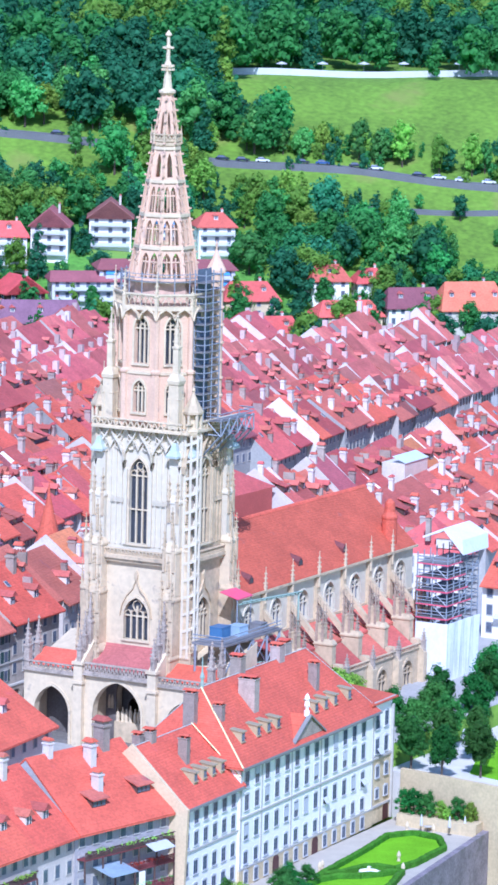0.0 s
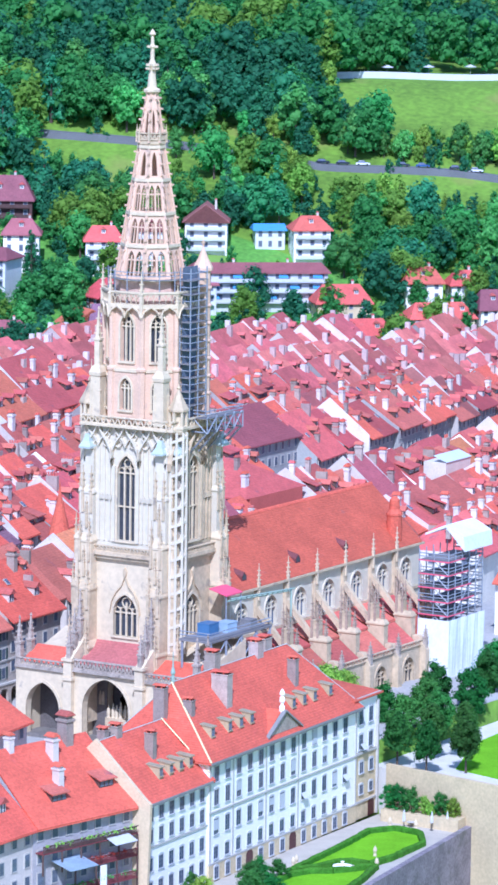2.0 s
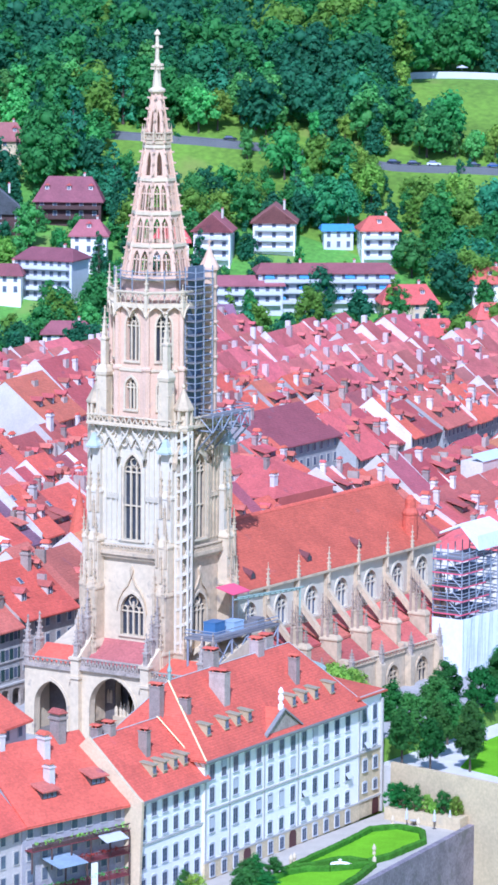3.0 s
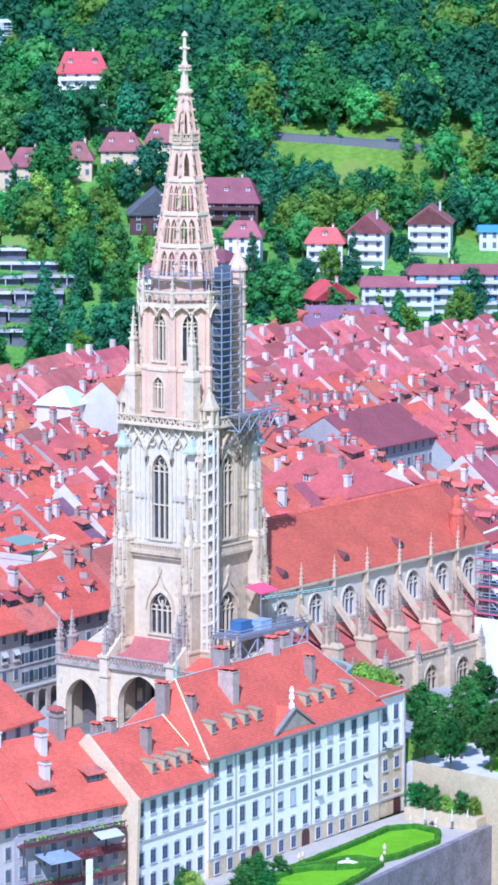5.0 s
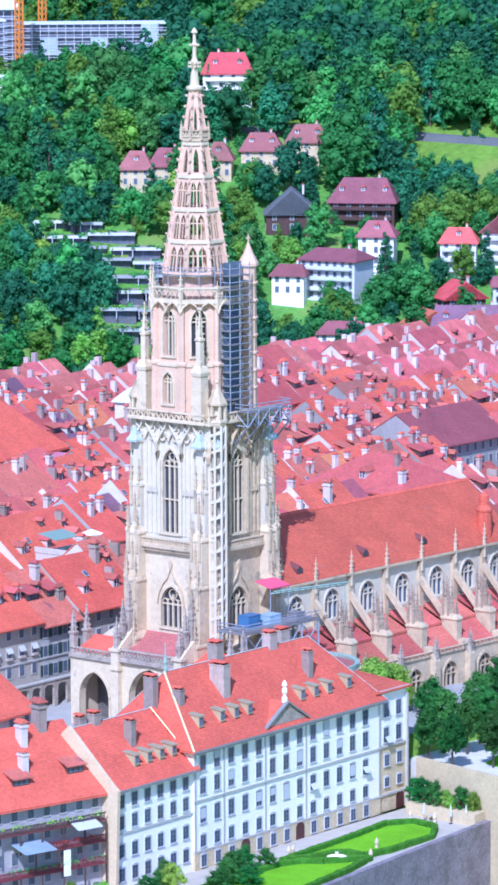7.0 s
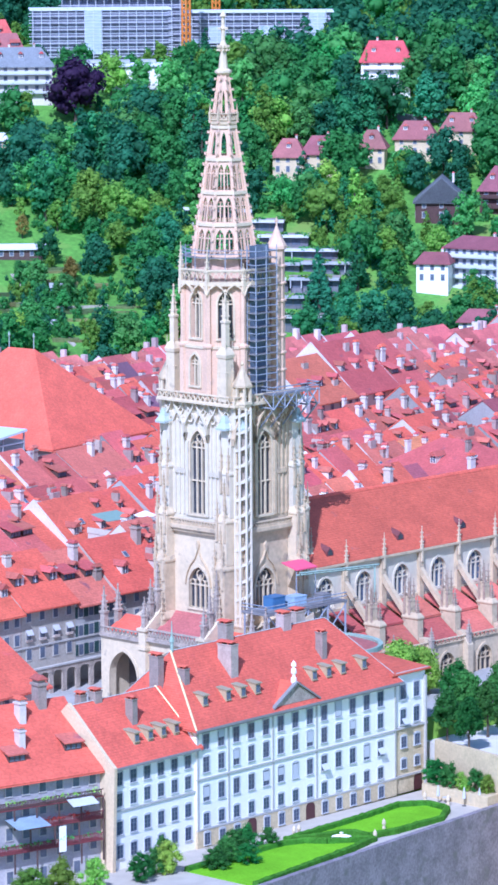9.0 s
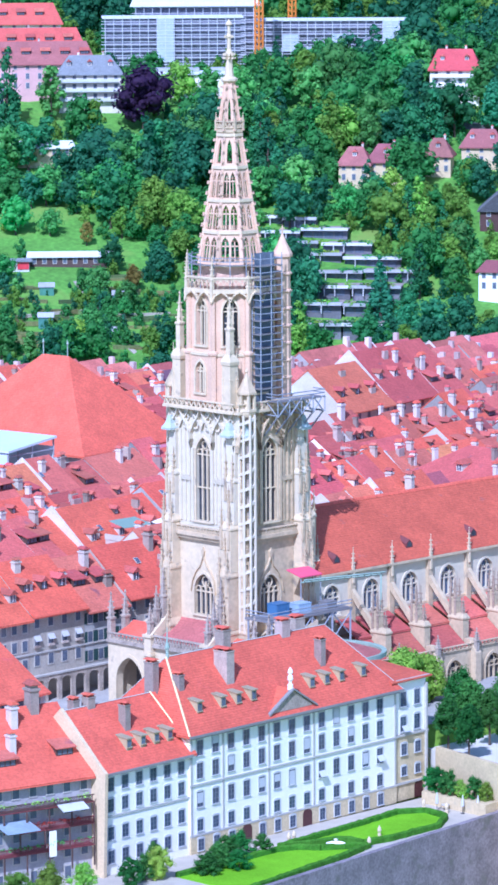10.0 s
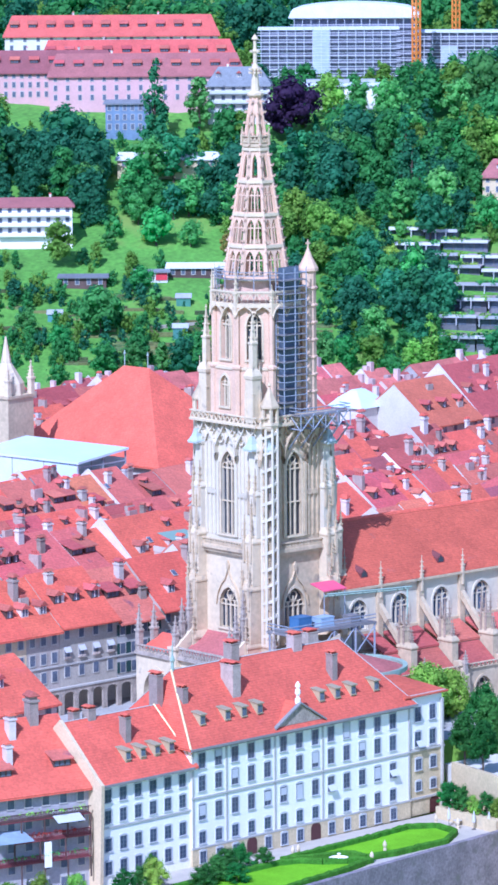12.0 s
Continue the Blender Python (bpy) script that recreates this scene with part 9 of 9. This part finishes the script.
# avenue beside the road, a copper beech and a few marked trees
for s, off in ((182, -9), (196, -8), (205, -10), (217, -8), (229, -10), (240, -8), (252, -9), (264, -8), (276, -10), (288, -8), (300, -9), (312, -8), (178, 10), (214, 11), (330, -8)):
    q = along(ROAD, s)
    if q:
        x, y, a = q
        x, y = x + math.sin(radians(a)) * -off * -1, y + math.cos(radians(a)) * off * -1
        tree(x, y, hill_z(x, y) - 0.3, hill_rnd.uniform(7.5, 10.5), "round", hill_rnd.choice(("light", "green")), "trees along the road", "standing beside the hill road", 0.8)
tree(463, 510, hill_z(463, 510), 19, "wide", "purple", width=1.1)
tree(395, 462, hill_z(395, 462), 7, "round", "gold", width=0.9)
tree(430, 535, hill_z(430, 535), 26, "conifer", "dark", width=0.8)
for x, y, h, kind, tone in ((446, 533, 18, "tall", "green"), (408, 512, 16, "round", "green"), (404, 489, 12, "wide", "green"), (417, 511, 15, "round", "dark"), (418, 484, 18, "wide", "dark"), (408, 466, 17, "round", "dark"),
                            (384, 480, 11, "wide", "green"), (335, 446, 14, "wide", "green"), (399, 540, 18, "wide", "dark"), (385, 512, 14, "round", "green"), (388, 533, 16, "wide", "dark"), (424, 511, 16, "tall", "dark"), (400, 507, 14, "round", "green"),
                            (360, 484, 5, "bush", "dark"), (372, 487, 5, "bush", "green"), (378, 492, 6, "bush", "green")):
    tree(x, y, hill_z(x, y) - 0.3, h, kind, tone, width=1.05)
for x, y, h in ((541, 397, 25), (516, 353, 14), (502, 326, 15), (522, 372, 17), (487, 350, 13), (470, 423, 16), (462, 406, 15), (428, 378, 14), (456, 446, 17)):
    tree(x, y, hill_z(x, y) - 0.3, h, "conifer", "dark", width=0.95)
for x, y, h, tone in ((622, 313, 12, "light"), (628, 287, 13, "green"), (633, 275, 14, "light"), (640, 255, 13, "light"), (630, 281, 11, "green"), (618, 301, 10, "green"), (636, 264, 12, "light")):
    tree(x + 3, y + 5, hill_z(x + 3, y + 5) - 0.3, h, "round", tone, "trees along the road", "standing beside the hill road", 0.85)
for x, y, h, kind, tone in ((570, 237, 15, "wide", "dark"), (613, 249, 8, "round", "dark"), (587, 293, 12, "round", "light"), (577, 262, 14, "wide", "green"), (582, 278, 15, "wide", "dark")):
    tree(x, y, hill_z(x, y) - 0.3, h, kind, tone, width=1.0)
tree(508, 300, hill_z(508, 300), 12, "conifer", "dark", width=0.8)
for x, y, h in ((600, 300, 6), (612, 262, 5), (604, 232, 6.5), (618, 230, 5), (590, 240, 7)):
    tree(x, y, hill_z(x, y) - 0.3, h, "round", "green", width=0.9)
# before the white hall, on the meadow edge and beside the terrace flats
for x, y, h, kind, tone in ((476, 522, 13, "round", "green"), (482, 514, 14, "wide", "light"), (488, 507, 13, "round", "green"), (494, 500, 14, "wide", "green"),
                            (389, 494, 9, "wide", "green"), (399, 490, 11, "round", "dark"), (391, 473, 8, "wide", "green"), (396, 506, 12, "round", "green"), (407, 479, 12, "wide", "dark"), (418, 478, 13, "wide", "green"), (384, 484, 5, "bush", "light"),
                            (359, 452, 5, "bush", "green"), (374, 441, 7, "round", "green"), (389, 445, 9, "wide", "dark"), (385, 432, 8, "round", "gold"),
                            (441, 375, 15, "conifer", "dark"), (449, 369, 12, "round", "green"), (467, 404, 15, "conifer", "dark"), (470, 393, 13, "conifer", "dark"), (454, 385, 11, "conifer", "dark"), (446, 431, 14, "wide", "dark"), (418, 407, 13, "wide", "green"), (472, 421, 12, "round", "dark"), (466, 383, 12, "wide", "green")):
    tree(x, y, hill_z(x, y) - 0.3, h, kind, tone, width=1.0)
# allotment gardens: low shrubs in rows
for _ in range(420):
    x, y = hill_rnd.uniform(300, 400), hill_rnd.uniform(396, 500)
    if noise.noise((x * 0.06, y * 0.06, 1.0)) < -0.12:
        continue
    if inside((x, y), MEADOWS[5]) and all(math.hypot(x - hx, y - hy) > hr for hx, hy, hr in HOUSE_SPOTS):
        wood_tree(x, y, hill_z(x, y) - 0.3, hill_rnd.uniform(1.6, 5.6), "bush", hill_rnd.choice((0, 0, 1, 2)), 0.7)
for _ in range(46):
    x, y = hill_rnd.uniform(300, 400), hill_rnd.uniform(396, 500)
    if inside((x, y), MEADOWS[5]) and all(math.hypot(x - hx, y - hy) > hr + 2 for hx, hy, hr in HOUSE_SPOTS):
        tree(x, y, hill_z(x, y) - 0.3, hill_rnd.uniform(5.5, 10.5), hill_rnd.choice(("round", "wide", "round")), hill_rnd.choice(("green", "green", "dark", "light")), width=1.1)
# vegetable beds and tool sheds of the allotments
M_BED = material("vegetable_bed", (0.16, 0.19, 0.06), 0.95, 0.5, 0.4, 3.0, per_island=0.45, hue=0.05)
M_SHED = material("green_shed_boards", (0.10, 0.26, 0.20), 0.8, 0.2, 0.6, 4.0, 0.0, 0.4, 0.06)
bm = bmesh.new()
for _ in range(190):
    x, y = hill_rnd.uniform(300, 400), hill_rnd.uniform(396, 500)
    if inside((x, y), MEADOWS[5]) and all(math.hypot(x - hx, y - hy) > hr + 2 for hx, hy, hr in HOUSE_SPOTS):
        z, a = hill_z(x, y), radians(-42)
        l_, w_ = hill_rnd.uniform(2, 6), hill_rnd.uniform(0.6, 1.4)
        ring_stack(bm, [[(x + u * math.cos(a) - v * math.sin(a), y + u * math.sin(a) + v * math.cos(a), z + h) for u, v in ((-l_, -w_), (l_, -w_), (l_, w_), (-l_, w_))] for h in (-0.8, 0.35)])
tagged(finish("vegetable_beds", bm, M_BED), "green and brown vegetable beds of the allotments", "garden beds", kind="stuff")
for x, y in ((352, 432), (366, 447), (343, 455), (378, 430), (360, 414), (332, 462)):
    e = thing("garden_shed", "small green wooden garden shed with pitched roof", "shed", "allotment sheds")
    e.matrix_world = pose(x, y, hill_z(x, y), 0, 0, -42)
    bm = bmesh.new()
    extruded(bm, [(-1.5, -1.5), (1.5, -1.5), (1.5, 2.0), (0, 2.9), (-1.5, 2.0)], lambda u, v, q: (-2 + 4 * q, u, v))
    part("wall", fix(bm), M_SHED, e)
    bm = bmesh.new()
    gable_roof(bm, -2, 2, -1.5, 1.5, 2.05, 3.0, "x", 0.3, 0.12)
    part("roof", bm, M_PALEGREY, e)
# undergrowth and garden shrubs between the houses
for _ in range(1350):
    a, rr = hill_rnd.uniform(0.50, 1.02), hill_rnd.uniform(884, 1060)
    x, y = -200 + rr * math.cos(a), -300 + rr * math.sin(a)
    if any(inside((x, y), m) for m in MEADOWS[:5]) or any(math.hypot(x - hx, y - hy) < hr * 0.85 + 1 for hx, hy, hr in HOUSE_SPOTS):
        continue
    wood_tree(x, y, hill_z(x, y) - 0.4, hill_rnd.uniform(2.5, 6.0), "bush", hill_rnd.choice((0, 0, 1, 2)), 0.7)
# greenery in the lower town and along the river bank
for _ in range(330):
    a = hill_rnd.uniform(0.55, 1.0)
    rr = float(np.interp(math.degrees(a), [35, 42, 45, 48, 50, 56], [848, 853, 832, 776, 756, 712])) + hill_rnd.uniform(0, 1) ** 1.5 * 90
    x, y = -200 + rr * math.cos(a), -300 + rr * math.sin(a)
    wood_tree(x, y, max(-18.0, ground_z(x, y)) - 0.3, hill_rnd.uniform(8, 14), hill_rnd.choice(("round", "wide", "tall", "conifer")), hill_rnd.choice((0, 0, 1, 2)), 1.0)
me = bpy.data.meshes.new("woods")
me.from_pydata(np.concatenate(wood_v).tolist(), [], wood_f)
for m in WOOD_MATS:
    me.materials.append(m)
me.polygons.foreach_set("material_index", wood_m)
me.polygons.foreach_set("use_smooth", [True] * len(wood_m))
tagged(new("woods", me), "dense green woods on the far hillside", "woods", kind="stuff")
